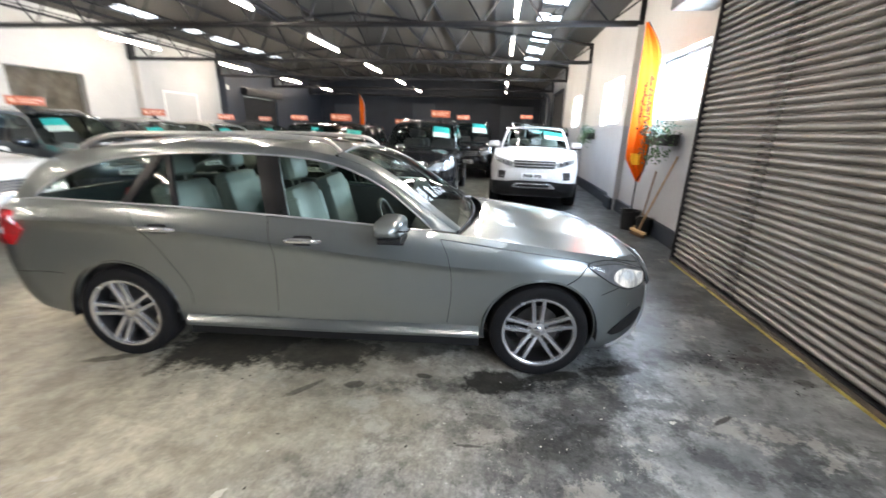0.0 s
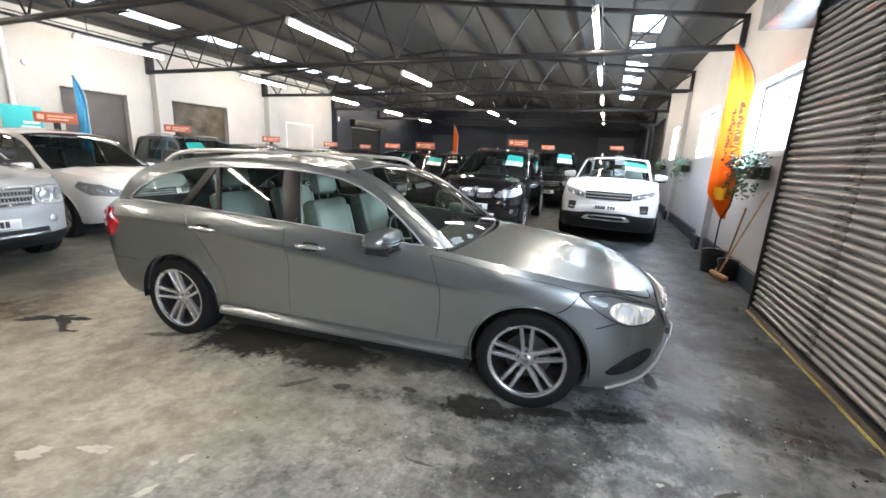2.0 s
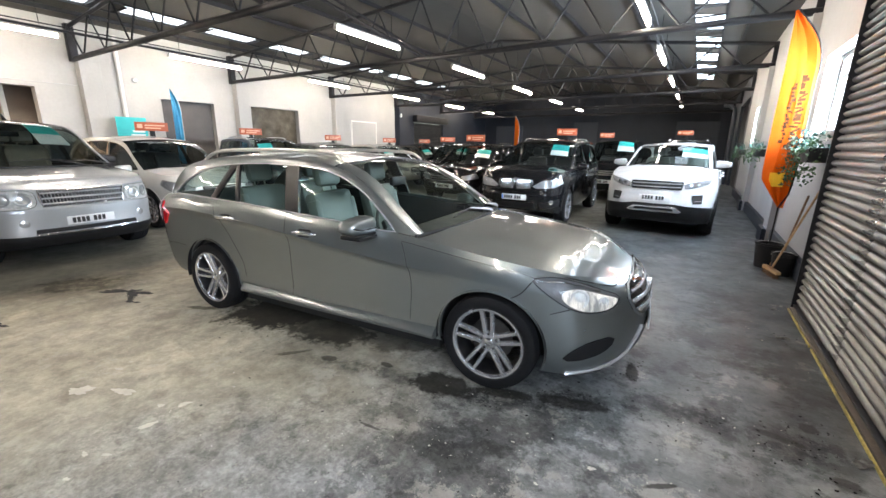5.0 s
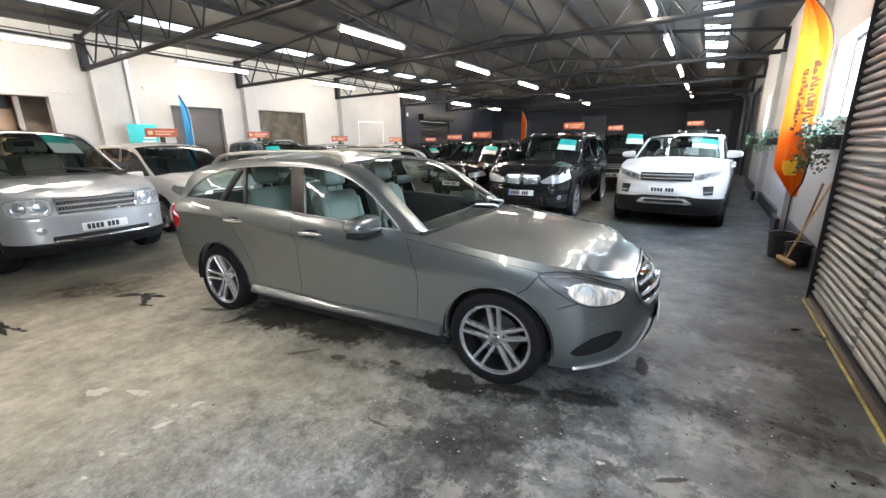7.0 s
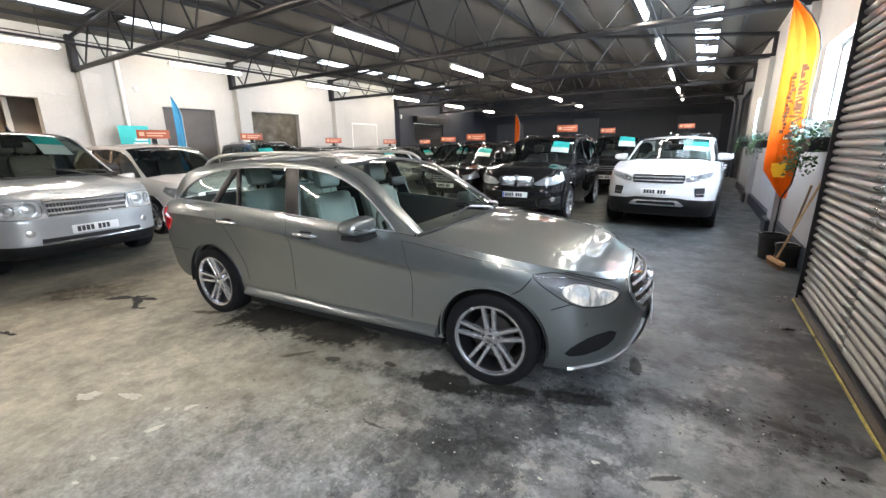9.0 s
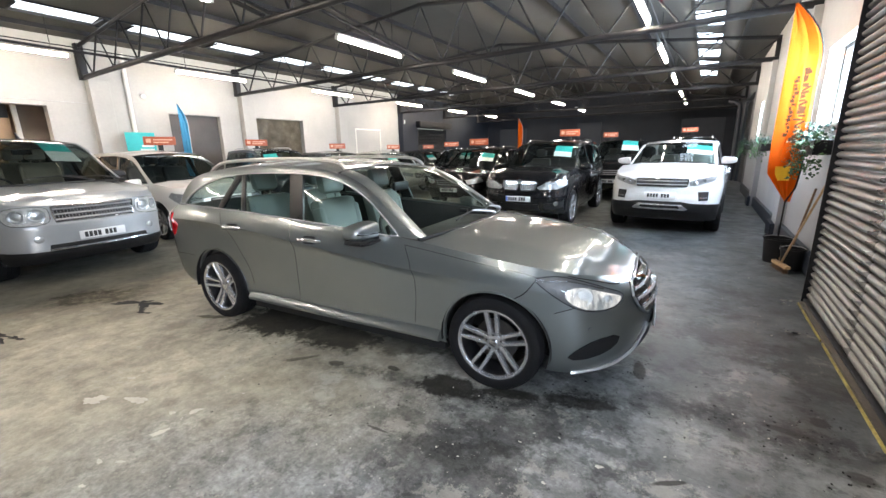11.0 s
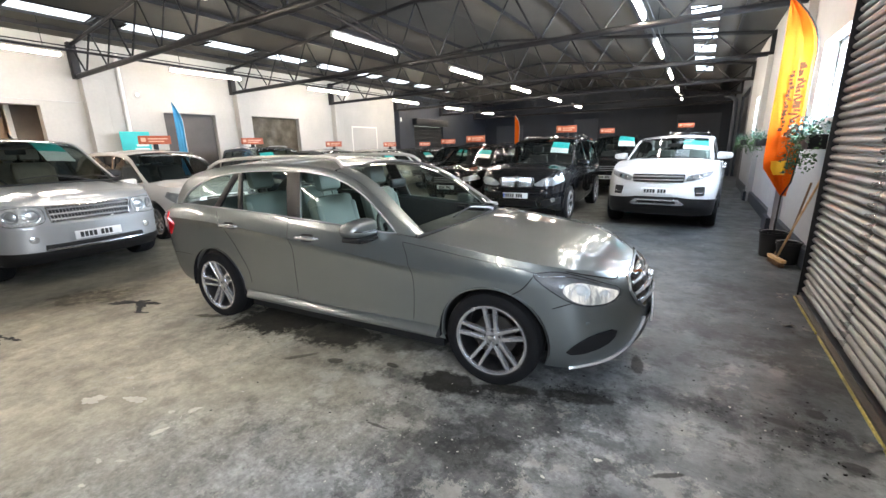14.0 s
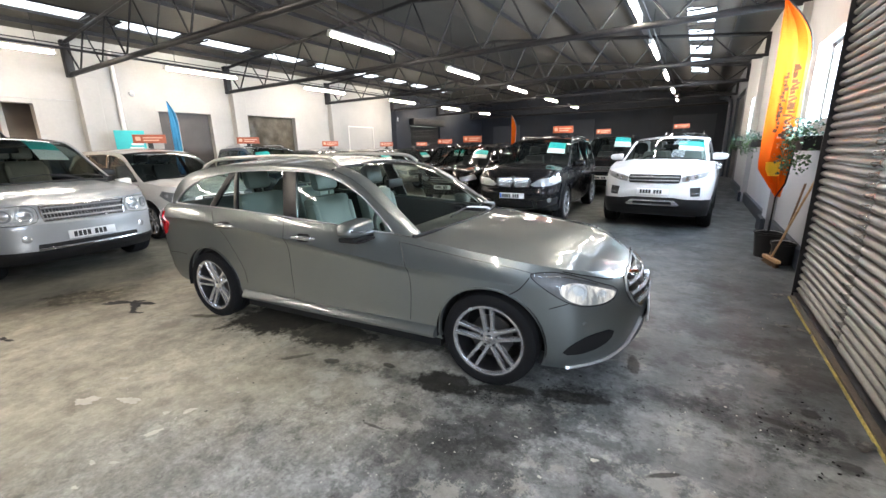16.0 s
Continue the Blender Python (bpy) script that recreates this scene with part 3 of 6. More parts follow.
# this end wall is unseen; its dark colour cuts bounce light and reflections
structure("wall_south", boxes((XL - 0.3, XR + 0.35, YN - 0.3, YN, 1.9, 5.9)), M_FARP, "unseen end wall kept dark to cut bounce light")
structure("wall_south_lower", boxes((XL - 0.3, XR + 0.35, YN - 0.3, YN, 0, 1.9)), M_BLACKW, "unseen lower strip of the end wall, darker still for reflections")
for k, (a, b, z) in enumerate([(0.5, 2.8, 3.35), (-5.95, -4.3, 3.42), (-12.0, -9.8, 3.24)]):
    structure("end_wall_board_%d" % (k + 1), boxes((a, b, YF - 0.06, YF, 0.0, z), bevel=0.01), M_FARP, "charcoal board closing an opening in the end wall")

# windows in the right wall
for k, (a, b) in enumerate(WIN):
    w = root("window_%d" % (k + 1), pose(XR + 0.2, 0, 0), "bright daylit window in a grey frame", "window", kind="structure")
    f = 0.05
    part("window_frame", boxes((-0.03, 0.03, a, a + f, DADO + 0.03, 2.92), (-0.03, 0.03, b - f, b, DADO + 0.03, 2.92), (-0.03, 0.03, a + f, b - f, 2.86, 2.92), (-0.03, 0.03, a + f, b - f, DADO + 0.03, DADO + 0.09)), M_FRAMEG, w, smooth=False)
    part("mullion", boxes((-0.025, 0.025, (a + b) / 2 - 0.02, (a + b) / 2 + 0.02, DADO + 0.09, 2.86)), M_FRAMEG, w, smooth=False)
    part("transom", boxes((-0.024, 0.024, a + f, b - f, 2.6, 2.63)), M_FRAMEG, w, smooth=False)
    part("window_sill", boxes((-0.2, 0.0, a + 0.002, b - 0.002, DADO - 0.01, DADO + 0.028), bevel=0.004), M_CREAM, w)
    for c, d in ((a + f, (a + b) / 2 - 0.02), ((a + b) / 2 + 0.02, b - f)):
        p = part("pane", boxes((-0.003, 0.003, c, d, DADO + 0.09, 2.86)), M_GLASSW, w, smooth=False)
        p.visible_shadow = False
    al = bpy.data.lights.new("window_daylight", "AREA")
    al.shape, al.size, al.size_y, al.energy, al.color = "RECTANGLE", b - a - 0.1, 0.95, WINDOW, (0.66, 0.84, 1.0)
    lo = new("window_daylight", al)
    lo.matrix_world = look((XR + 0.32, (a + b) / 2, 2.38), (XR - 5, (a + b) / 2, 1.6))
# cool fill lamp added in the assumed doorway, to brighten nose and right floor
dl = bpy.data.lights.new("unseen_side_fill", "AREA")
dl.shape, dl.size, dl.size_y, dl.energy, dl.color = "RECTANGLE", GAP_B - GAP_A, 1.9, SIDE_FILL, (0.66, 0.83, 1.0)
do = new("unseen_side_fill", dl)
do.matrix_world = look((XR + 0.3, (GAP_A + GAP_B) / 2, 2.2), (XR - 5, (GAP_A + GAP_B) / 2, 1.5))
bm = boxes((XR + 1.6, XR + 1.7, 4.0, 20.0, -1, 6))
structure("backdrop", bm, glow_mat("bright_overcast", (0.86, 0.94, 1.0), 6.0), "bright overcast daylight beyond the windows")

# roof: two slopes of board, broken by strips of rooflights
SKY_L, SKY_R = (-11.55, -10.85), (1.42, 2.02)
LIGHTS_L = [(10.32 + 2.17 * k, 10.32 + 2.17 * k + 1.5) for k in range(-5, 6)]
# right row runs on unseen past the near end, to light the bonnet
LIGHTS_R = [(10.5 + 2.2 * k, 10.5 + 2.2 * k + 1.42) for k in range(-8, 6)]
bm = bmesh.new()


def roof_slab(xa, xb, ya, yb):
    za, zb = roof_z(xa), roof_z(xb)
    vs = [bm.verts.new(p) for p in ((xa, ya, za), (xb, ya, zb), (xb, yb, zb), (xa, yb, za), (xa, ya, za + 0.12), (xb, ya, zb + 0.12), (xb, yb, zb + 0.12), (xa, yb, za + 0.12))]
    for q in ((0, 1, 2, 3), (7, 6, 5, 4), (0, 4, 5, 1), (1, 5, 6, 2), (2, 6, 7, 3), (3, 7, 4, 0)):
        bm.faces.new([vs[i] for i in q])


for xa, xb in ((XL - 0.3, SKY_L[0]), (SKY_L[1], APEX_X), (APEX_X, SKY_R[0]), (SKY_R[1], XR + 0.35)):
    roof_slab(xa, xb, YN - 0.3, YF + 0.3)
for (xa, xb), ls in ((SKY_L, LIGHTS_L), (SKY_R, LIGHTS_R)):
    y = YN - 0.3
    for a, b in ls:
        roof_slab(xa, xb, y, a)
        y = b
    roof_slab(xa, xb, y, YF + 0.3)
structure("ceiling", bm, M_CEIL, "stained grey-brown roof boarding")
bm = bmesh.new()
for (xa, xb), ls in ((SKY_L, LIGHTS_L), (SKY_R, LIGHTS_R)):
    for x in (xa - 0.05, xb):
        y0, y1 = ls[0][0] - 0.5, ls[-1][1] + 0.5
        box(bm, x, x + 0.05, y0, y1, roof_z(x) - 0.035, roof_z(x) - 0.003)
    for a, b in ls:
        for yy in (a - 0.05, b):
            box(bm, xa, xb, yy, yy + 0.05, roof_z((xa + xb) / 2) - 0.05, roof_z((xa + xb) / 2) - 0.02)
structure("rooflight_frames", bm, M_STEEL, "dark frames round the rooflights")
# sheets of pale translucent plastic in the rooflights; their own glow stands in for the sky
for k, ((xa, xb), ls) in enumerate(((SKY_L, LIGHTS_L), (SKY_R, LIGHTS_R))):
    rl = root("rooflight_%d" % (k + 1), pose(0, 0, 0), "row of daylit translucent rooflight sheets", "rooflight", kind="structure")
    for a, c in ls:
        bm = bmesh.new()
        grid(bm, [[(x, y, roof_z(x) + 0.03) for y in (a + 0.002, c - 0.002)] for x in (xa + 0.002, xb - 0.002)])
        part("sheet", bm, (M_ROOFL, M_ROOFR)[k], rl, smooth=False)
# purlins along the building
bm = bmesh.new()
for x in (-12.2, -9.0, -7.5, -6.0, -3.0, -1.5, 0.2, 2.5):
    box(bm, x - 0.03, x + 0.03, YN, YF, roof_z(x) - 0.12, roof_z(x) - 0.012)
structure("purlins", bm, M_STEEL, "dark steel purlins under the roof boarding")


def roof_truss():
    """Lattice truss from wall to wall: level bottom chord, pitched top chord, zigzag webs."""
    t = root("roof_truss", pose(0, 0, 0), "black painted steel lattice roof truss", "roof truss", "roof trusses")
    z0 = 3.80
    top = lambda x: roof_z(x) - 0.20
    xa, xb = XL + 0.12, XR - 0.02
    bm = bmesh.new()
    tube(bm, [(xa, 0, z0), (xb, 0, z0 - 0.02)], 0.062, 10)
    part("bottom_chord", bm, M_STEEL, t)
    bm = bmesh.new()
    tube(bm, [(xa, 0, top(xa)), (APEX_X, 0, top(APEX_X)), (xb, 0, top(xb))], 0.05, 8)
    part("top_chord", bm, M_STEEL, t)
    xs = list(np.linspace(xa, APEX_X, 7)) + list(np.linspace(APEX_X, xb, 7))[1:]
    up = True
    for i in range(len(xs) - 1):
        a, m, b = xs[i], (xs[i] + xs[i + 1]) / 2, xs[i + 1]
        for p, q in (((a, 0, top(a)), (m, 0, z0)), ((m, 0, z0), (b, 0, top(b)))):
            bm = bmesh.new()
            tube(bm, [p, q], 0.02 if i % 2 else 0.024, 6)
            part("web_bar", bm, M_STEEL, t)
    part("end_post", boxes((XL + 0.002, XL + 0.2, -0.09, 0.09, z0 - 0.07, top(xa) + 0.06), bevel=0.008), M_STEEL, t)
    part("end_post", boxes((XR - 0.1, XR - 0.002, -0.03, 0.03, z0 - 0.07, top(xb) + 0.05), bevel=0.008), M_STEEL, t)
    return t


# trusses
t0 = roof_truss()
t0.matrix_basis = pose(0, TRUSS[0], 0)
for y in TRUSS[1:]:
    copy_thing(t0, pose(0, y, 0))
# knee braces off the near trusses
for y in (5.35, 9.85):
    bm = bmesh.new()
    tube(bm, [(-4.5, y, 3.86), (-6.4, y - 2.2, roof_z(-6.4) - 0.14)], 0.04, 8)
    tube(bm, [(-4.3, y, 3.86), (-6.1, y - 2.2, roof_z(-6.1) - 0.14)], 0.03, 8)
    tagged(part("wind_brace", bm, M_STEEL), "black steel wind brace under the roof", "roof brace", "wind braces")
# runners that carry cables
for x, z in ((-10.0, 3.9), (0.76, 4.08)):
    bm = bmesh.new()
    tube(bm, [(x, -6, z), (x, 29, z)], 0.03, 8)
    tube(bm, [(x + 0.09, -6, z + 0.06), (x + 0.09, 29, z + 0.06)], 0.014, 6)
    structure("cable_runner", bm, M_STEEL, "dark steel runner carrying lamp cables", True)


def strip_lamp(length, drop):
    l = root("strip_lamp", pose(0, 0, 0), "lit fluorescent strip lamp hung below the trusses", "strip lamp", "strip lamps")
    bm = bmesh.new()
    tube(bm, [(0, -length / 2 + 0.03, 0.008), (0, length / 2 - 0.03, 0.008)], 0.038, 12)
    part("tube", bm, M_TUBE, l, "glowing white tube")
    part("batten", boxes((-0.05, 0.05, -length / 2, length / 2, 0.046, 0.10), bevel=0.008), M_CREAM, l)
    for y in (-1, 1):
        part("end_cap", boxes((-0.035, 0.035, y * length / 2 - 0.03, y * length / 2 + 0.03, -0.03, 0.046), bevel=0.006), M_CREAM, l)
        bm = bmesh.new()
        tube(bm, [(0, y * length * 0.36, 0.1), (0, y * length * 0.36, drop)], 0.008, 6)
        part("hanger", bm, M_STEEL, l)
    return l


for x, z, ys in ((-4.9, 4.0, (8.4, 13.2, 18.05, 22.85, 27.4, 3.6, -1.2)), (-11.13, 3.98, (8.0, 12.85, 18.0, 22.85, 27.3, 3.5, -1.6)), (0.76, 3.97, (9.05, 13.35, 17.95, 22.5, 26.7, 4.3, -0.6))):
    l0 = strip_lamp(2.15, roof_z(x) - z + 0.002)
    l0.matrix_basis = pose(x, ys[0], z)
    for y in ys[1:]:
        copy_thing(l0, pose(x, y, z))
# unseen lamp assumed above the lintel, added to light the tan side room
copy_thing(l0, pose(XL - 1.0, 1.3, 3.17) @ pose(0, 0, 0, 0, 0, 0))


# ---- roller shutters ----
def slat_mesh(length, pitch, bulge):
    bm = bmesh.new()
    prof = [(0.030, 0.0), (0.030, pitch * 0.16)]
    for k in range(11):
        t = k / 10
        prof.append((0.012 - (bulge + 0.012) * math.sin(math.pi * (0.06 + 0.94 * t)) ** 0.8, pitch * (0.18 + 0.78 * t)))
    prof += [(0.030, pitch * 0.97), (0.030, pitch)]
    grid(bm, [[(x, y, z) for x, z in prof] for y in (0, length)])
    return bm


def roller_shutter(name, m, length, height, pitch, bulge, mat, label):
    s = root(name, m, label, "roller shutter", kind="structure")
    first = part("slat", slat_mesh(length, pitch, bulge), mat, s)
    for k in range(1, int(height / pitch)):
        again("slat", first, s, pose(0, 0, k * pitch))
    first.matrix_basis = pose(0, 0, 0)
    return s


sh = roller_shutter("roller_shutter_1", pose(3.07, SH0, 0.045), SH1 - SH0, 3.15, 0.075, 0.018, M_SLAT, "closed black corrugated steel roller shutter")
part("bottom_rail", boxes((-0.035, 0.03, 0, SH1 - SH0, -0.045, 0.0), bevel=0.004), M_SLATD, sh)
part("guide_rail", boxes((-0.05, 0.195, SH1 - SH0 + 0.001, SH1 - SH0 + 0.018, -0.045, 3.2)), M_SLATD, sh, smooth=False)
part("shutter_box", boxes((-0.35, 0.195, -0.1, SH1 - SH0 + 0.75, 3.18, 3.75), bevel=0.02), M_SLATD, sh, "black shutter housing")
sl = roller_shutter("roller_shutter_2", pose(XL - 0.1, 24.57, 0.02) @ pose(0, 0, 0, 0, 0, 180), 3.3, 3.0, 0.1, 0.02, M_SLATD, "closed black roller shutter in the dark wall")
part("shutter_box", boxes((-0.45, -0.102, -0.15, 3.45, 3.04, 3.42), bevel=0.02), M_BLACKP, sl, "glossy black shutter housing")
sl = roller_shutter("roller_shutter_3", pose(XR + 0.12, 20.2, 0.02), 4.2, 3.55, 0.1, 0.02, M_SLATD, "closed black roller shutter in the dark wall")
bm = boxes((2.995, 3.06, SH0, SH1 - 0.08, 0.0, 0.035), bevel=0.006)
structure("threshold", bm, M_RUSTY, "worn steel threshold under the shutter", True)
bm = boxes((2.980, 2.993, SH0, 4.9, 0.0, 0.022), (2.980, 2.993, 4.96, SH1 - 0.08, 0.0, 0.022), bevel=0.005)
structure("threshold_edge", bm, M_YELLOW, "worn yellow painted threshold edge", True)


# ---- vehicles ----
def ramp(pairs):
    xs, ys = [p[0] for p in pairs], [p[1] for p in pairs]
    return lambda v: float(np.interp(v, xs, ys))


class Shell:
    """The outer skin of a car: plan outline, height of its upper and lower edge, and how far the skin tucks in.
    s runs along the outline from the middle of the nose (0) to the middle of the tail, z is the height."""

    def __init__(self, plan, top, bottom, side, nose, ds=0.04, crease=None, wing=None):
        n = 400
        self.P = smooth_line(plan, n)
        self.S = np.concatenate([[0], np.cumsum(np.linalg.norm(np.diff(self.P, axis=0), axis=1))])
        d = np.gradient(self.P, axis=0)
        d /= np.linalg.norm(d, axis=1)[:, None]
        self.N = np.stack([-d[:, 1], d[:, 0]], 1)
        if self.N[n // 2, 1] < 0:
            self.N = -self.N
        self.top, self.bottom, self.side, self.nose = curve_of(top), curve_of(bottom), ramp(side), ramp(nose)
        self.ds, self.L = ds, self.S[-1]
        self.crease = curve_of(crease) if crease else None
        self.wing = ramp(wing) if wing else None

    def plan(self, s):
        s = abs(s)
        p = [np.interp(s, self.S, self.P[:, k]) for k in (0, 1)]
        m = [np.interp(s, self.S, self.N[:, k]) for k in (0, 1)]
        return p, m

    def s_at(self, x):
        """s on the flank at the place x along the car."""
        return float(np.interp(-x, -self.P[:, 0], self.S))

    def at(self, s, z, off=0.0, sign=-1):
        """The point of the skin at s and z, off metres proud; sign -1: the car's right flank."""
        sg = sign if s >= 0 else -sign
        p, m = self.plan(s)
        zt, zb = self.top(p[0]), self.bottom(p[0])
        v = (z - zb) / (zt - zb)
        if self.crease:
            zc = self.crease(p[0])
            v = 0.765 * (z - zb) / (zc - zb) if z < zc else 0.765 + 0.235 * (z - zc) / (zt - zc)
        f = min(1.0, max(0.0, abs(m[0]) * 1.25 - 0.12))
        tuck = self.side(v)
        if self.wing:
            w = min(1.0, max(0.0, (p[0] - 0.80) / 0.55))
            w = w * w * (3 - 2 * w)
            tuck = tuck * (1 - w) + self.wing(v) * w
        d = tuck * (1 - f) + self.nose(v) * f - off
        return Vector((p[0] - m[0] * d, sg * (p[1] - m[1] * d), z))

    def on(self, x, z, off=0.0, sign=-1):
        return self.at(self.s_at(x), z, off, sign)


def shell_mesh(sh, hubs, hub_z, arch, rows=16):
    """The skin as one mesh, with round wheel openings."""
    ns = int(sh.L / sh.ds)
    ss = np.linspace(0, sh.L, ns)
    vs = [(k / rows) for k in range(rows + 1)]
    if sh.crease:
        vs = sorted(set(list(np.linspace(0, 0.68, 13)) + [0.70, 0.725, 0.75, 0.765, 0.78, 0.80, 0.84, 0.88, 0.92, 0.96, 1.0]))
    bm = bmesh.new()
    for sign in (-1, 1):
        rws = []
        for v in vs:
            row = []
            for s in ss:
                p, m = sh.plan(s)
                zb, zt = sh.bottom(p[0]), sh.top(p[0])
                z = zb + (zt - zb) * v
                if sh.crease:
                    zc = sh.crease(p[0])
                    z = zb + (zc - zb) * v / 0.765 if v < 0.765 else zc + (zt - zc) * (v - 0.765) / 0.235
                q = sh.at(s, z, 0, sign)
                if abs(m[1]) > 0.75:
                    for hx in hubs:
                        dx, dz = q.x - hx, q.z - hub_z
                        r = math.hypot(dx, dz)
                        if r < arch - 0.062:
                            q = None
                            break
                        if r < arch:
                            nx, nz = hx + dx / r * arch, hub_z + dz / r * arch
                            q = sh.on(nx, max(nz, sh.bottom(nx)), 0, sign)
                            q.x = nx
                            break
                row.append(q)
            rws.append(row if sign < 0 else row)
        grid(bm, rws)
    bmesh.ops.remove_doubles(bm, verts=bm.verts, dist=0.002)
    bmesh.ops.recalc_face_normals(bm, faces=bm.faces)
    return bm


def decal(sh, poly, off, sign=-1, rings=3, depth=0.0):
    """A patch that lies on the skin inside a polygon of (s, z); depth raises its middle."""
    off, depth = max(off, 0.010), max(depth, 0.0)
    bm = bmesh.new()
    lo, hi = min(p[0] for p in poly), max(p[0] for p in poly)
    cols = sorted(set([round(p[0], 4) for p in poly] + [round(v, 4) for v in np.linspace(lo, hi, max(6, int((hi - lo) / 0.035)))]))
    cols[0], cols[-1] = lo + 0.0005, hi - 0.0005
    nr = 6
    rows, base = [], []
    for c in cols:
        zs = []
        for i in range(len(poly)):
            (s0, z0), (s1, z1) = poly[i], poly[(i + 1) % len(poly)]
            if (s0 - c) * (s1 - c) <= 0 and abs(s1 - s0) > 1e-9:
                zs.append(z0 + (z1 - z0) * (c - s0) / (s1 - s0))
        if len(zs) < 2:
            continue
        za, zb = min(zs), max(zs)
        u = 4 * (c - lo) * (hi - c) / (hi - lo) ** 2
        q = [sh.at(c, za, -0.012, sign)]
        for k in range(nr + 1):
            t = k / nr
            q.append(sh.at(c, za + (zb - za) * t, off + depth * u * 4 * t * (1 - t), sign))
        q.append(sh.at(c, zb, -0.012, sign))
        rows.append(q)
    e0 = [sh.at(cols[0], min(p[1] for p in poly if abs(p[0] - lo) < 1e-6) + (v.z - rows[0][0].z), -0.012, sign) for v in rows[0]]
    e1 = [sh.at(cols[-1], v.z, -0.012, sign) for v in rows[-1]]
    grid(bm, [e0] + rows + [e1])
    bmesh.ops.recalc_face_normals(bm, faces=bm.faces)
    return bm


def skin_line(sh, pts, r, off=0.0, sign=-1, n=24, use_s=False, closed=False):
    """A thin bar lying on the skin through (x, z) points."""
    q = smooth_line(pts, n) if len(pts) > 2 else np.linspace(pts[0], pts[1], n)
    bm = bmesh.new()
    tube(bm, [sh.at(p[0], p[1], off, sign) if use_s else sh.on(p[0], p[1], off, sign) for p in q], r, 5, closed=closed)
    return bm


def wheel_meshes(R, rim, width, spokes, twin):
    """Tyre, rim and disc about the y axis; the outer face looks to -y."""
    w = width / 2
    bt = bmesh.new()
    lathe(bt, [(rim + 0.004, w * 0.8), (rim + 0.012, w * 0.92), (R - 0.035, w), (R - 0.010, w * 0.86), (R, w * 0.55), (R, w * 0.2), (R - 0.006, w * 0.18), (R - 0.006, w * 0.12), (R, w * 0.1),
               (R, -w * 0.1), (R - 0.006, -w * 0.12), (R - 0.006, -w * 0.18), (R, -w * 0.2), (R, -w * 0.55), (R - 0.010, -w * 0.86), (R - 0.035, -w), (rim + 0.02, -w * 0.97), (rim + 0.012, -w * 0.92), (rim + 0.004, -w * 0.8)], 48)
    bb = bmesh.new()
    lathe(bb, [(rim * 0.94, w * 0.8), (rim * 0.9, 0.0), (rim * 0.93, -w * 0.7), (rim * 0.97, -w * 0.86), (rim + 0.006, -w * 0.93), (rim + 0.008, -w * 0.84)], 48)
    br = bmesh.new()
    lathe(br, [(rim * 0.935, -w * 0.76), (rim * 0.95, -w * 0.88), (rim * 0.985, -w * 0.925), (rim + 0.007, -w * 0.93), (rim + 0.009, -w * 0.86)], 48)
    lathe(br, [(0.0001, -w * 0.60), (0.03, -w * 0.60), (0.05, -w * 0.56), (0.072, -w * 0.56), (0.078, -w * 0.45)], 28)
    bs = []
    for off in ((-1, 1) if twin else (0,)):
        sp = bmesh.new()
        rows = []
        for k in range(6):
            t = k / 5
            r = 0.05 + (rim * 0.965 - 0.05) * t
            lat = off * (0.024 + 0.013 * t) if twin else 0.0
            half = (0.0165 - 0.001 * t) if twin else (0.034 + 0.012 * t)
            yf = -w * (0.60 + 0.27 * t)
            rows.append([(lat + dl * half, yf + dy, r) for dl, dy in ((-1, 0.03), (-0.8, 0.004), (-0.6, 0.0), (0.6, 0.0), (0.8, 0.004), (1, 0.03))])
        grid(sp, rows)
        bmesh.ops.recalc_face_normals(sp, faces=sp.faces)
        bs.append(sp)
    bmesh.ops.recalc_face_normals(br, faces=br.faces)
    bd = bmesh.new()
    lathe(bd, [(0.06, -w * 0.10), (rim * 0.62, -w * 0.10), (rim * 0.62, -w * 0.02), (0.06, -w * 0.02)], 36)
    bc = bmesh.new()
    lathe(bc, [(0.0001, -w * 0.66), (0.022, -w * 0.655), (0.029, -w * 0.62), (0.03, -w * 0.55)], 20)
    bn = bmesh.new()
    lathe(bn, [(0.0001, -w * 0.55), (0.009, -w * 0.55), (0.009, -w * 0.45)], 8, centre=(0, -0.004, 0.055))
    return bt, bb, br, bd, bc, bn, bs


WHEELS = {}


def add_wheels(car, hubs, hub_z, y, R, rim, width, spokes, twin, key, steer=0.0):
    for hx in hubs:
        for sg in (-1, 1):
            m = pose(hx, sg * y, hub_z, 0, 0, (0 if sg < 0 else 180) + (steer if hx > 0 else 0)) @ pose(0, 0, 0, 0, (-4 if hx > 0 else 9 * hx) if key == "estate" else 17 * hx, 0)
            if key not in WHEELS:
                bt, bb, br, bd, bc, bn, bs = wheel_meshes(R, rim, width, spokes, twin)
                wh = part("wheel", br, M_ALLOY, car, "silver multi-spoke alloy wheel")
                kids = [(part("tyre", bt, M_RUBBER, wh, "black rubber tyre"), Matrix()), (part("rim_barrel", bb, M_ALLOYD, wh), Matrix()), (part("brake_disc", bd, M_DISC, wh), Matrix()), (part("hub_cap", bc, M_CHROME, wh), Matrix())]
                first = [part("spoke", sp, M_ALLOY, wh) for sp in bs] + [part("wheel_bolt", bn, M_ALLOYD, wh)]
                kids += [(o, Matrix()) for o in first]
                for i in range(1, spokes):
                    for o in first[:-1]:
                        kids.append((again("spoke", o, wh, pose(0, 0, 0, 0, 360 * i / spokes, 0)), pose(0, 0, 0, 0, 360 * i / spokes, 0)))
                for i in range(1, 5):
                    mb = pose(0, 0, 0, 0, 72 * i, 0)
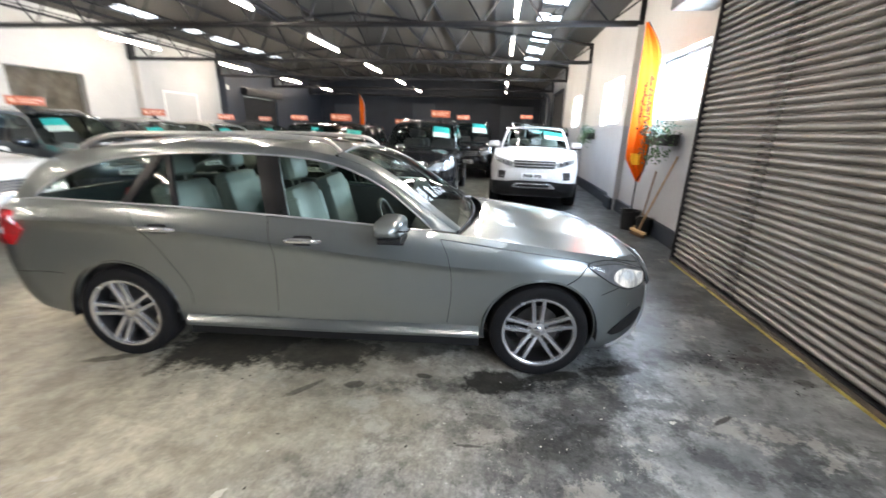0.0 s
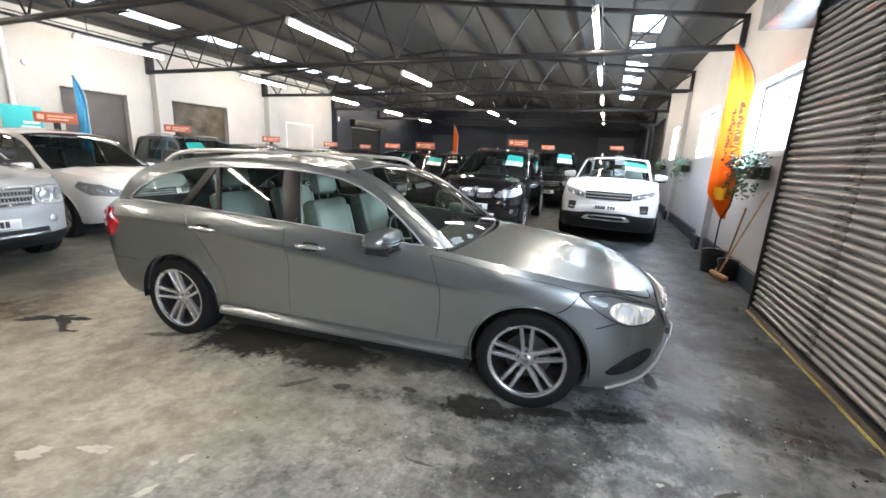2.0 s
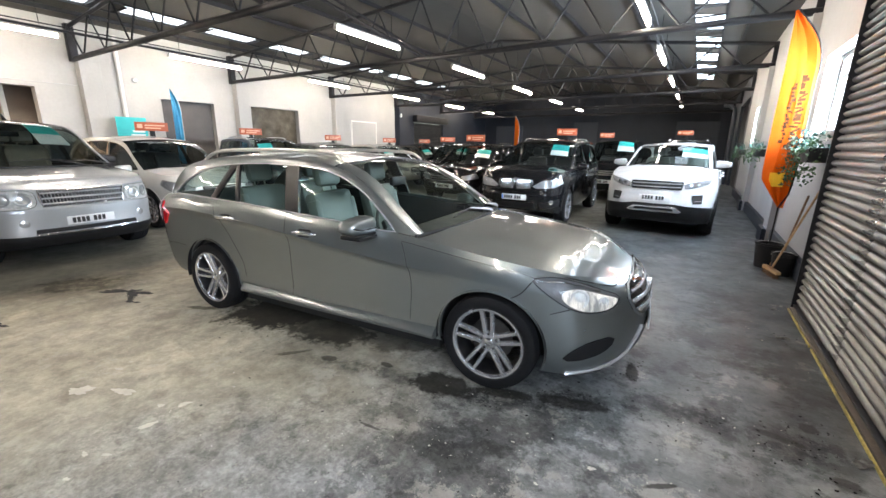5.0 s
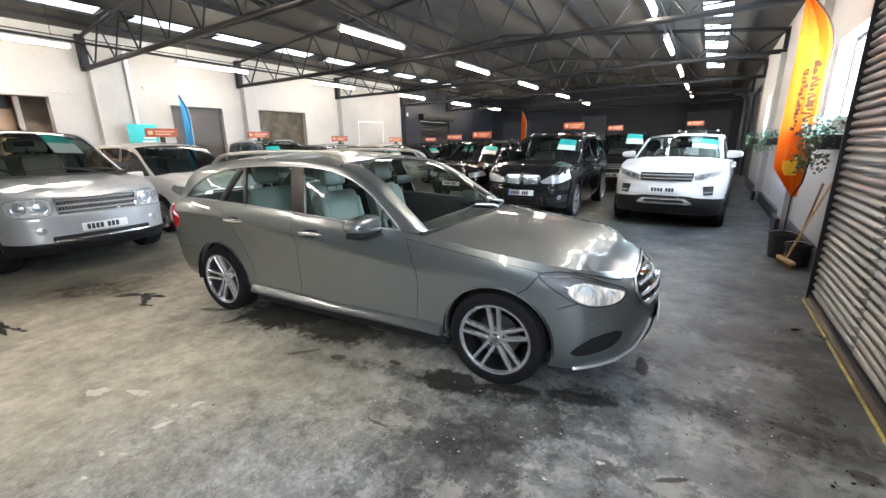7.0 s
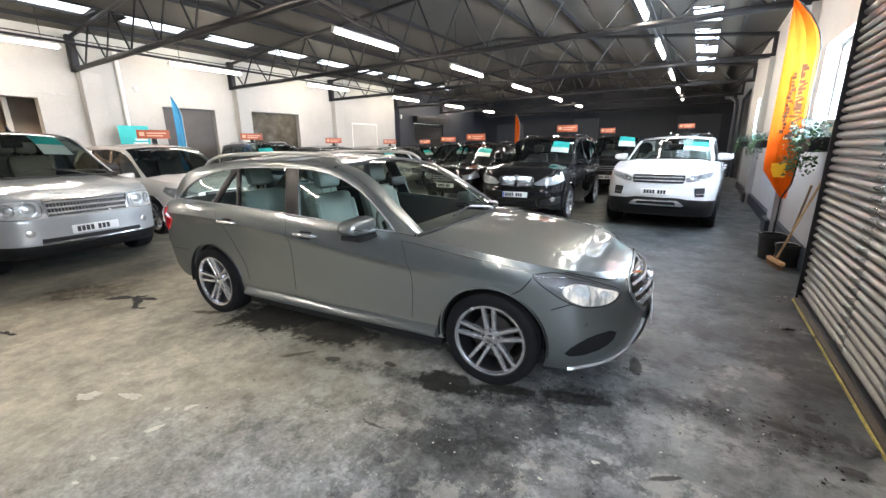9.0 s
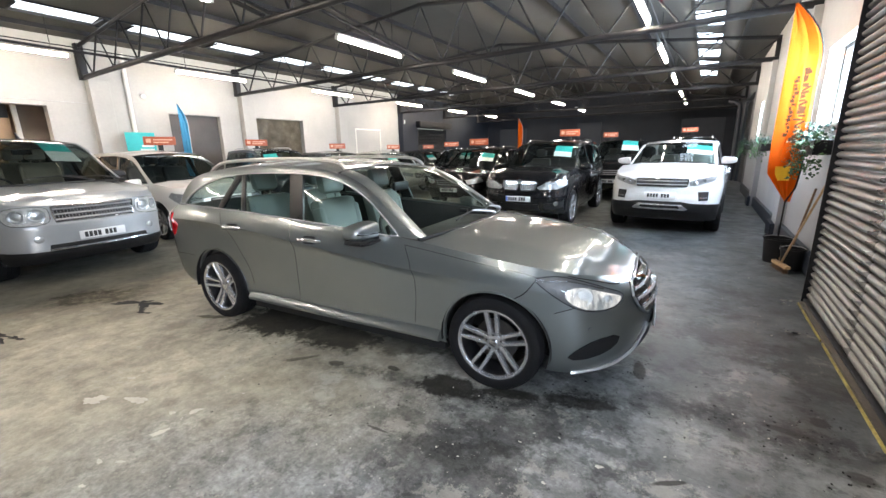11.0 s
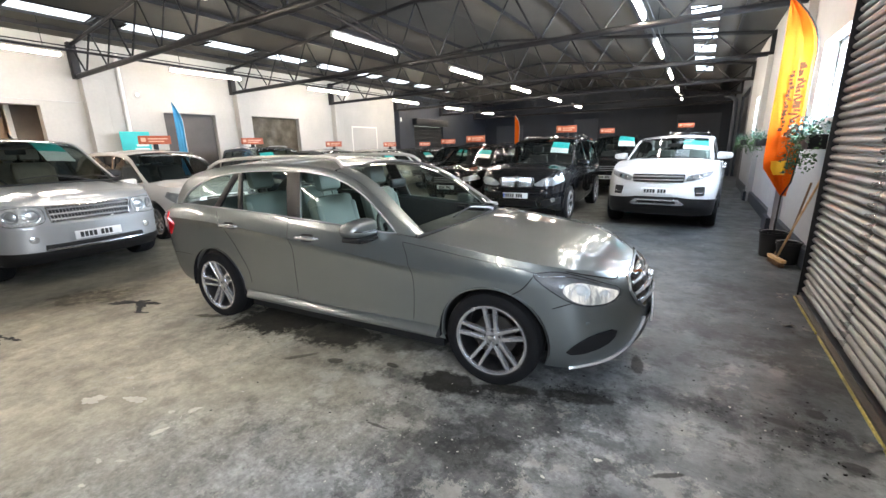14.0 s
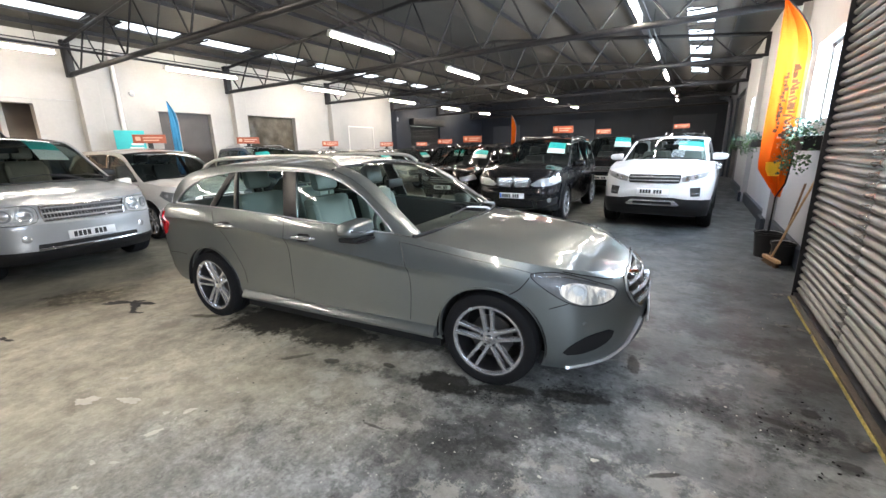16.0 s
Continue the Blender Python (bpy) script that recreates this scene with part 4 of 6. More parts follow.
                    kids.append((again("wheel_bolt", first[-1], wh, mb), mb))
                WHEELS[key] = (wh, kids)
                wh.matrix_basis = m
            else:
                src, kids = WHEELS[key]
                wh = again("wheel", src, car, m, "silver multi-spoke alloy wheel")
                for k, mk in kids:
                    again(k.name.split(".")[0], k, wh, mk)


def seat_mesh(w=0.5):
    bm = bmesh.new()
    box(bm, -0.26, 0.26, -w / 2, w / 2, 0.0, 0.16, 0.05)
    box(bm, -0.07, 0.07, -w / 2 + 0.01, w / 2 - 0.01, 0.0, 0.62, 0.05, m=pose(-0.26, 0, 0.08, 0, -14, 0))
    box(bm, -0.05, 0.05, -0.14, 0.14, 0.66, 0.86, 0.045, m=pose(-0.26, 0, 0.08, 0, -12, 0))
    for y in (-0.06, 0.06):
        tube(bm, [(-0.41, y, 0.66), (-0.43, y, 0.78)], 0.008, 6)
    for sy in (-1, 1):
        box(bm, -0.05, 0.06, sy * w * 0.44 - 0.04, sy * w * 0.44 + 0.04, 0.1, 0.55, 0.03, m=pose(-0.24, 0, 0.08, 0, -14, 0))
    return bm


def steering_wheel(bm, c, R=0.185):
    m = pose(*c, 0, 68, 0)
    tube(bm, [m @ Vector((R * math.cos(a), R * math.sin(a), 0)) for a in np.linspace(0, 2 * math.pi, 33)[:-1]], 0.015, 8, closed=True)
    for a in (0.2, math.pi - 0.2, -math.pi / 2):
        tube(bm, [m @ Vector((0, 0, -0.02)), m @ Vector((R * math.sin(a), R * math.cos(a), 0))], 0.014, 6)
    box(bm, -0.07, 0.07, -0.07, 0.07, -0.05, 0.0, 0.02, m=m)


def build_car(spec, m):
    """A whole car from its measures, standing at the pose m; x runs to its nose, y to its left."""
    car = root(spec["name"], m, spec["label"], "car", spec.get("group", ""))
    paint = spec["paint"]
    sh = Shell(spec["plan"], spec["top"], spec["bottom"], spec["side"], spec["nose"], spec.get("ds", 0.06), spec.get("crease"), spec.get("wing"))
    hubs, hz, arch = spec["hubs"], spec["hub_z"], spec["arch"]
    part("body", shell_mesh(sh, hubs, hz, arch, spec.get("rows", 14)), paint, car, spec["body_label"], angle=35)
    # floor pan and wheel wells
    bm = bmesh.new()
    zc = spec["bottom"][0][1] - 0.02
    W = max(p[1] for p in spec["plan"])
    xs = sorted([spec["plan"][-1][0] + 0.18, hubs[1] - arch - 0.02, hubs[1] + arch + 0.02, hubs[0] - arch - 0.02, hubs[0] + arch + 0.02, spec["plan"][0][0] - 0.3])
    for k in range(5):
        half = W - 0.11 if k in (0, 2, 4) else W - 0.36
        half = {0: W - 0.26, 4: W - 0.42}.get(k, half)
        up = spec["bottom"][-1][1] - zc + 0.03 if k == 0 else 0.0
        box(bm, xs[k], xs[k + 1], -half, half, zc + up, zc + 0.06 + up)
    part("underbody", bm, M_BLACKP, car)
    for hx in hubs:
        for sg in (-1, 1):
            bm = bmesh.new()
            ys = (sg * (W - 0.035), sg * (W - 0.36))
            rows = [[(hx + (arch + 0.012) * math.cos(a), yy, hz + (arch + 0.012) * math.sin(a)) for a in np.linspace(-0.12, math.pi + 0.12, 20)] for yy in ys]
            g = grid(bm, rows)
            bm.faces.new(g[1])
            part("wheel_well", bm, M_BLACKP, car)
    trim = spec.get("arch_trim")
    for hx in hubs:
        for sg in (-1, 1):
            bm = bmesh.new()
            aa = [a for a in np.linspace(-0.6, math.pi + 0.6, 40) if hz + arch * math.sin(a) > sh.bottom(hx + arch * math.cos(a)) + 0.005]
            w = trim[0] if trim else 0.012
            q = []
            for a in aa:
                q.append([])
                for rr, of in ((arch - 0.004, -0.03), (arch - 0.002, 0.006), (arch + w * 0.5, 0.008), (arch + w, 0.001 if not trim else 0.004), (arch + w, -0.01)):
                    x, z = hx + rr * math.cos(a), hz + rr * math.sin(a)
                    z = max(z, sh.bottom(x) + 0.002)
                    v = sh.on(x, min(z, sh.top(x) - 0.01), of, sg)
                    v.x = x
                    q[-1].append(v)
            grid(bm, q)
            part("wheel_arch", bm, trim[1] if trim else paint, car)
    # bonnet
    cx = spec["cowl"]
    s0 = sh.s_at(cx)
    nr, nc = 44, 30
    rows = []
    for i in range(nr + 1):
        s = s0 * (1 - i / nr)
        p, _ = sh.plan(s)
        e = sh.at(s, sh.top(p[0]), 0, 1)
        row = []
        for j in range(nc + 1):
            u = 1 - 2 * j / nc
            y = e.y * u
            run = max(0.0, min(1.0, e.y / spec.get("crown_run", 0.55)))
            cr = spec["crown"] * (1 - u * u) * (run * run * (3 - 2 * run) if "crease" in spec else run ** 1.3)
            rib = spec.get("rib", 0.0) * math.exp(-((abs(u) - 0.62) / 0.1) ** 2) * min(1.0, e.y / 0.7) ** 2
            bx = spec["cowl_bulge"] * (1 - u * u) * max(0.0, 1 - i / (nr * 0.5))
            row.append((e.x + bx, y, e.z + cr + rib))
        rows.append(row)
    bm = bmesh.new()
    grid(bm, rows)
    bmesh.ops.remove_doubles(bm, verts=bm.verts, dist=0.001)
    bmesh.ops.recalc_face_normals(bm, faces=bm.faces)
    part("bonnet", bm, paint, car, angle=50)
    # cabin: outline of the pillars and roof, side glass, windscreen, roof, tailgate glass
    wy = curve_of([(p[0], p[1]) for p in spec["waist"]])
    tum = spec["tumble"]

    def gy(x, z):
        dz = max(0.0, z - sh.top(x))
        return wy(x) - tum * dz - spec.get("tumble2", 0.0) * dz * dz

    n = 64
    out = smooth_line(spec["outline"], n)
    dlo = smooth_line(spec["dlo"], n)
    inner = [Vector((p[0], 0, p[1])) for p in dlo]
    ia, ib = spec["cuts"]
    for sg in (-1, 1):
        bm = bmesh.new()
        rows = []
        for k in range(n):
            o, d = out[k], dlo[k]
            mid = (o * 0.5 + d * 0.5)
            rows.append([(o[0], sg * gy(o[0], o[1]), o[1]), (mid[0], sg * (gy(mid[0], mid[1]) + 0.012), mid[1]), (d[0], sg * (gy(d[0], d[1]) + 0.003), d[1]), (d[0], sg * (gy(d[0], d[1]) - 0.025), d[1])])
        grid(bm, rows)
        bmesh.ops.recalc_face_normals(bm, faces=bm.faces)
        part("side_frame", bm, paint, car)
        # side glass, in panes from front to back
        x0, x1 = spec["dlo"][0][0], spec["dlo"][-1][0]
        low = [(x0 + (x1 - x0) * k / (n - 1), 0) for k in range(n)]
        cuts = [0] + spec["panes"] + [n - 1]
        for c in range(len(cuts) - 1):
            bm = bmesh.new()
            rows = []
            for k in range(cuts[c], cuts[c + 1] + 1):
                d = dlo[k]
                xl = low[k][0]
                zl = sh.top(xl) - 0.01
                rows.append([(xl + (d[0] - xl) * t, sg * (gy(xl + (d[0] - xl) * t, zl + (d[1] - zl) * t) - 0.012), zl + (d[1] - zl) * t) for t in (0, 0.33, 0.67, 1)])
            grid(bm, rows)
            bmesh.ops.recalc_face_normals(bm, faces=bm.faces)
            gl = spec["glass"][c]
            part("side_window", bm, gl, car)
        for xb, xt, wd, pm in spec["pillars"]:
            bm = bmesh.new()
            zl = sh.top(xb)
            zt = float(np.interp(-xt, -dlo[:, 0], dlo[:, 1]))
            pts = [(xb + (xt - xb) * t, zl - 0.005 + (zt + 0.005 - zl) * t) for t in np.linspace(0, 1, 6)]
            grid(bm, [[(x + w, sg * (gy(x, z) + of), z) for w, of in ((-wd, -0.02), (-wd, 0.0), (-wd * 0.3, 0.004), (wd * 0.3, 0.004), (wd, 0.0), (wd, -0.02))] for x, z in pts])
            bmesh.ops.recalc_face_normals(bm, faces=bm.faces)
            part("door_pillar", bm, pm, car)
        # bright strip round the glass
        bm = bmesh.new()
        loop = [Vector((d[0], sg * (gy(d[0], d[1]) + 0.004), d[1])) for d in dlo] + [Vector((x, sg * (gy(x, sh.top(x)) + 0.003), sh.top(x) + 0.004)) for x in np.linspace(x1, x0, 30)[1:-1]]
        tube(bm, loop, spec.get("strip", 0.008), 6, closed=True)
        part("window_trim", bm, spec.get("strip_mat", M_CHROME), car)
        # shelf between waist and glass
        bm = bmesh.new()
        xs = np.linspace(spec["outline"][-1][0], cx + 0.02, 40)
        grid(bm, [[sh.on(x, sh.top(x), 0, sg) for x in xs], [(x, sg * (wy(x) - 0.01), sh.top(x) + 0.002) for x in xs]])
        bmesh.ops.recalc_face_normals(bm, faces=bm.faces)
        part("waist", bm, paint, car)

    def across(k, bulge, fwd=0.0):
        o = out[k]
        y = gy(o[0], o[1])
        t = out[min(k + 1, n - 1)] - out[max(k - 1, 0)]
        t = t / np.linalg.norm(t)
        nrm = np.array([t[1], -t[0]])
        if nrm[1] < 0 and abs(nrm[1]) > abs(nrm[0]):
            nrm = -nrm
        nrm = nrm * (1 - fwd) + np.array([1.0, 0.10]) * fwd
        return [(o[0] + nrm[0] * bulge * (1 - u * u), y * u, o[1] + nrm[1] * bulge * (1 - u * u)) for u in np.linspace(1, -1, 15)]

    for nm, a, b, mat in (("windscreen", 0, ia, spec["screen_glass"]), ("roof", ia, ib, spec.get("roof_paint", paint)), ("rear_window", ib, n - 1, M_GLASSD)):
        bm = bmesh.new()
        ends = {0: spec["cowl_bulge"] * 0.75, ia: 0.05, ib: 0.05, n - 1: 0.10}
        rows = []
        for k in range(a, b + 1):
            t = (k - a) / (b - a)
            bl = ends[a] + (ends[b] - ends[a]) * t
            rr = across(k, bl, max(0.0, 1 - 1.3 * t) if nm == "windscreen" else 0.0)
            if nm == "rear_window":
                rr = [(x - 2 * (x - out[k][0]) if x > out[k][0] else x, y, z) for x, y, z in rr]
            rows.append(rr)
        grid(bm, rows)
        bmesh.ops.recalc_face_normals(bm, faces=bm.faces)
        part(nm, bm, mat, car, angle=60)
        if nm == "windscreen":
            k0 = rows[0]
            bm = bmesh.new()
            tube(bm, rows[-1], 0.012, 6)
            part("screen_seal", bm, M_BLACKP, car)
            bm = bmesh.new()
            tube(bm, rows[0], 0.013, 6)
            part("screen_seal", bm, M_SEAM, car)
            def on_screen(u, k, lift):
                i0 = max(0, min(int(k), len(rows) - 2))
                j = (1 - u) / 2 * 14
                j0 = min(int(j), 13)
                p0 = Vector(rows[i0][j0]).lerp(Vector(rows[i0][j0 + 1]), j - j0)
                p1 = Vector(rows[i0 + 1][j0]).lerp(Vector(rows[i0 + 1][j0 + 1]), j - j0)
                return p0.lerp(p1, k - i0) + Vector((0.6, 0, 0.8)) * lift

            for u0, u1, up in ((-0.40, 0.42, 1.3), (0.25, 0.90, 1.0)):
                bm = bmesh.new()
                tube(bm, [on_screen(u0 + (u1 - u0) * t, 0.5 + up * math.sin(0.5 + 2.0 * t), 0.012) for t in np.linspace(0, 1, 8)], 0.006, 6)
                wp = part("wiper", bm, M_SEAM, car, "black wiper blade")
                bm = bmesh.new()
                uc = (u0 + u1) / 2
                tube(bm, [on_screen(u1 + 0.10, 0.0, 0.012), on_screen(u1 - 0.02, 0.4, 0.03), on_screen(uc, 0.5 + up * 0.95, 0.026)], [0.014, 0.011, 0.007], 6)
                part("wiper_arm", bm, M_ALLOYM if spec["name"] == "estate_car" else M_SEAM, wp)
            if spec.get("a_post"):
                # painted front face of the windscreen pillars
                w0, w1 = spec["a_post"]
                for sg in (-1, 1):
                    bm = bmesh.new()
                    q = []
                    for k, r in enumerate(rows):
                        w = w0 + (w1 - w0) * k / (len(rows) - 1)
                        pts = []
                        for f_, up in ((0.0, 0.002), (0.12, 0.010), (0.5, 0.014), (0.9, 0.010), (1.0, -0.004)):
                            pts.append(on_screen(sg * (1 - w * f_), min(k, len(rows) - 1.001), up))
                        q.append(pts)
                    grid(bm, q)
                    bmesh.ops.recalc_face_normals(bm, faces=bm.faces)
                    part("windscreen_pillar", bm, paint, car)
            card = spec.get("card")
            if card:
                u0, u1, k0_, k1_ = card
                for f0, f1, mt, nm2 in ((0.45, 1.0, M_TEAL, "teal price card"), (0.0, 0.45, M_CARD, "white lower part of the price card")):
                    bm = bmesh.new()
                    ka, kb = k0_ + (k1_ - k0_) * f0, k0_ + (k1_ - k0_) * f1
                    rws = []
                    for kk in np.linspace(ka, kb, 4):
                        r0 = rows[int(kk)]
                        r1 = rows[min(int(kk) + 1, len(rows) - 1)]
                        fr = kk - int(kk)
                        q = []
                        for u in np.linspace(u0, u1, 6):
                            uu = (1 - u) / 2 * 14
                            j0 = min(int(uu), 13)
                            p0 = Vector(r0[j0]).lerp(Vector(r0[j0 + 1]), uu - j0)
                            p1 = Vector(r1[j0]).lerp(Vector(r1[j0 + 1]), uu - j0)
                            q.append(p0.lerp(p1, fr) + Vector((-0.02, 0, -0.012)))
                        rws.append(q)
                    grid(bm, rws)
                    part("price_card", bm, mt, car, nm2)
        if nm == "rear_window":
            bm = bmesh.new()
            z0 = rows[-1][7][2]
            xr = spec["plan"][-1][0]
            s1 = sh.s_at(spec["outline"][-1][0])
            tl = [sh.at(s, sh.top(sh.plan(s)[0][0]), 0, 1) for s in np.linspace(s1, sh.L, 16)]
            e = rows[-1]
            lid = []
            for sg in (1, -1):
                lid.append([Vector((q.x, sg * q.y, q.z)) for q in tl])
            cap = [[lid[0][i].lerp(lid[1][i], t) for t in np.linspace(0, 1, 9)] for i in range(16)]
            grid(bm, cap)
            bmesh.ops.recalc_face_normals(bm, faces=bm.faces)
            part("tailgate_top", bm, paint, car)
    # cabin inside
    cab = spec["cabin"]
    fl = cab["floor"]
    bm = boxes((spec["outline"][-1][0] + 0.35, cx - 0.1, -W + 0.22, W - 0.22, fl - 0.02, fl + 0.02))
    box(bm, cab["dash"] - 0.22, cab["dash"] + 0.25, -W + 0.2, W - 0.2, fl + 0.3, sh.top(cab["dash"]) - 0.04, 0.05)
    for sg in (-1, 1):
        xa, xb = spec["outline"][-1][0] + 0.4, cx - 0.15
        grid(bm, [[(x, sg * (wy(x) - 0.07), fl) for x in np.linspace(xa, xb, 8)], [(x, sg * (wy(x) - 0.05), sh.top(x) - 0.02) for x in np.linspace(xa, xb, 8)]])
    part("cabin_trim", bm, M_INTD, car)
    for k, (sx, w) in enumerate(cab["seats"]):
        for sy in (-1, 1):
            st = part("seat", seat_mesh(w), cab["mat"], car, cab.get("label", ""))
            st.matrix_basis = pose(sx, sy * 0.37, fl + cab.get("lift", 0.12))
    bm = bmesh.new()
    steering_wheel(bm, (cab["dash"] - 0.38, -0.37, sh.top(cab["dash"]) - 0.06))
    part("steering_wheel", bm, M_INTD, car)
    bm = boxes((spec["outline"][ia and 3][0] - 0.02, spec["outline"][3][0] + 0.02, -0.12, 0.12, spec["outline"][3][1] - 0.16, spec["outline"][3][1] - 0.08), bevel=0.015)
    part("rear_view_mirror", bm, M_BLACKP, car)
    add_wheels(car, hubs, hz, spec["track"], *spec["wheel"])
    # door seams, handles, mirrors
    for sg in (-1, 1):
        for pts in spec["seams"]:
            part("panel_gap", skin_line(sh, pts, spec.get("gap", 0.004), 0.0005, sg, 30), M_SEAM, car)
        for hx, hzz in spec["handles"]:
            bm = bmesh.new()
            c = [sh.on(hx + dx, hzz + dz, of, sg) for dx, dz, of in ((-0.115, -0.004, 0.004), (-0.09, 0.0, 0.03), (0, 0.006, 0.038), (0.09, 0.002, 0.03), (0.115, 0.0, 0.004))]
            tube(bm, [Vector(p) for p in smooth_line([tuple(v) for v in c], 10)], [0.013, 0.016, 0.018, 0.018, 0.018, 0.018, 0.018, 0.017, 0.015, 0.012], 8)
            part("door_handle", bm, spec.get("handle_mat", paint), car)
            # behind bright handles the recess shade is put in as a flat dark patch
            part("handle_recess_patch", decal(sh, [(sh.s_at(hx) + a, hzz + b) for a, b in ((-0.08, 0.0), (-0.05, 0.03), (0.05, 0.03), (0.08, 0.0), (0.05, -0.03), (-0.05, -0.03))], 0.002, sg, 2), M_SEAM if paint is not spec.get("handle_mat") else paint, car)
        mx, my, mz = spec["mirror"]
        mm = Matrix.Diagonal((1, sg, 1, 1))
        bm = bmesh.new()
        if spec.get("box_mirror"):
            # rounded housing that tapers towards its outer end and its leading edge
            rws = []
            for i in range(13):
                t = i / 12
                y = -0.115 + 0.245 * t
                end = (1 - max(0.0, (t - 0.55) / 0.45) ** 2.6) ** 0.5 * (1 - max(0.0, (0.12 - t) / 0.12) ** 2 * 0.5)
                hz2 = 0.064 - 0.012 * t
                row = []
                for j in range(20):
                    a = 2 * math.pi * j / 20
                    c, q = math.cos(a), math.sin(a)
                    x = math.copysign(abs(c) ** 0.55, c) * (0.095 if c > 0 else 0.075) * (0.35 + 0.65 * end)
                    z = math.copysign(abs(q) ** 0.6, q) * hz2 * max(0.06, end) * (1.0 if q < 0 else 1.08)
                    row.append((x - 0.035 * t, y, z - 0.010 * t))
                rws.append(row)
            g = grid(bm, rws, close_u=True)
            bm.faces.new(g[0][::-1])
            bm.faces.new(g[-1])
            bmesh.ops.recalc_face_normals(bm, faces=bm.faces)
            for v in bm.verts:
                v.co = (mx + v.co.x, sg * (my + v.co.y), mz + v.co.z)
            if sg < 0:
                bmesh.ops.reverse_faces(bm, faces=bm.faces[:])
        else:
            res = bmesh.ops.create_uvsphere(bm, u_segments=20, v_segments=12, radius=1.0)
            for v in res["verts"]:
                x, y, z = v.co
                x = math.copysign(abs(x) ** 0.45, x)
                y = math.copysign(abs(y) ** 0.5, y)
                z = math.copysign(abs(z) ** 0.55, z)
                v.co = (mx + (spec.get("mirror_x", 0.10) if x > 0 else 0.07) * x, sg * (my + 0.135 * y), mz + (spec.get("mirror_z", 0.070) - 0.014 * y) * z)
        ml = part("wing_mirror", bm, spec.get("mirror_paint", paint), car)
        bm = bmesh.new()
        box(bm, mx - 0.03, mx + 0.06, min(sg * (my - 0.2), sg * (my + 0.02)), max(sg * (my - 0.2), sg * (my + 0.02)), mz - 0.105, mz - 0.065, 0.012)
        box(bm, mx - 0.05, mx + 0.09, min(sg * (my - 0.11), sg * (my + 0.1)), max(sg * (my - 0.11), sg * (my + 0.1)), mz - 0.088, mz - 0.07, 0.006)
        part("mirror_foot", bm, M_BLACKP, ml)
        if spec.get("mirror_line"):
            bm = bmesh.new()
            tube(bm, [(mx + 0.06, sg * (my + 0.132), mz + 0.004), (mx + 0.112, sg * (my + 0.095), mz - 0.002), (mx + 0.117, sg * (my - 0.06), mz - 0.008)], 0.005, 6)
            part("mirror_lamp", bm, M_GLOSSB, ml)
            part("mirror_base", boxes((mx - 0.07, mx + 0.075, min(sg * (my - 0.14), sg * (my + 0.12)), max(sg * (my - 0.14), sg * (my + 0.12)), mz - 0.085, mz - 0.05), bevel=0.012), M_BLACKP, ml)
    if spec.get("rails"):
        rx0, rx1, rz, ry = spec["rails"]
        for sg in (-1, 1):
            bm = bmesh.new()
            ps = smooth_line([(rx0, gy(rx0, rz - 0.09) - ry + 0.01, rz - 0.085), (rx0 - 0.10, gy(rx0 - 0.1, rz - 0.05) - ry, rz - 0.02), (rx0 - 0.35, gy(rx0 - 0.3, rz) - ry, rz), ((rx0 + rx1) / 2, gy((rx0 + rx1) / 2, rz) - ry, rz + 0.005), (rx1 + 0.35, gy(rx1 + 0.3, rz) - ry, rz - 0.015), (rx1 + 0.10, gy(rx1, rz) - ry, rz - 0.06), (rx1, gy(rx1, rz) - ry, rz - 0.12)], 40)
            tube(bm, [Vector((p[0], sg * p[1], p[2])) for p in ps], 0.016, 8)
            part("roof_rail", bm, spec.get("rail_mat", M_CHROME), car, "bright metal roof rail")
    return car, sh


def lamp_unit(car, sh, poly, sg, label="clear headlamp", lens=None, inner=(), mat=None, bowl=None):
    h = part("headlamp", decal(sh, poly, 0.010, sg, 3, 0.0), mat or M_LAMPIN, car, label)
    cs, cz = sum(p[0] for p in poly) / len(poly), sum(p[1] for p in poly) / len(poly)
    for s, z, r in inner:
        bm = bmesh.new()
        c, o = sh.at(s, z, 0.006, sg), sh.at(s, z, 0.03, sg)
        d = (o - c).normalized()
        up = d.orthogonal().normalized()
        sd = d.cross(up)
        rows = [[c + d * a + (up * math.cos(t) + sd * math.sin(t)) * q for t in np.linspace(0, 2 * math.pi, 21)[:-1]] for q, a in ((r, 0.0), (r, 0.014), (r * 0.8, 0.012), (r * 0.7, 0.004), (r * 0.35, 0.012), (0.002, 0.016))]
        grid(bm, rows, close_u=True)
        part("lamp_bowl", bm, bowl or M_LAMPIN, h)
    part("lens", decal(sh, poly, 0.026, sg, 4, 0.016), lens or M_LENS, h)
    bm = bmesh.new()
    tube(bm, [sh.at(p[0], p[1], 0.008, sg) for p in poly], 0.004, 5, closed=True)
    part("lamp_gap", bm, M_SEAM, h)
    return h


def plate(car, sh, z, front=True, w=0.54, h=0.11, drop=0.02, blue=False):
    """A number plate; its characters are plain bars."""
    s = 0.0 if front else sh.L
    x = max(sh.at(0, z, 0).x, sh.at(w / 2, z, 0).x) + drop if front else sh.at(sh.L, z, 0).x - drop
    p = part("number_plate", boxes((x - 0.01, x, -w / 2, w / 2, z - h / 2, z + h / 2), bevel=0.003), M_PLATE, car, "white number plate with black bars")
    y = -w * 0.40
    for wd in (0.05, 0.05, 0.05, 0.05, 0.0, 0.05, 0.05, 0.05):
        if wd:
            part("plate_bar", boxes((x, x + 0.002, y, y + wd - 0.012, z - 0.036, z + 0.036)), M_BAR, p, smooth=False)
        y += wd or 0.035
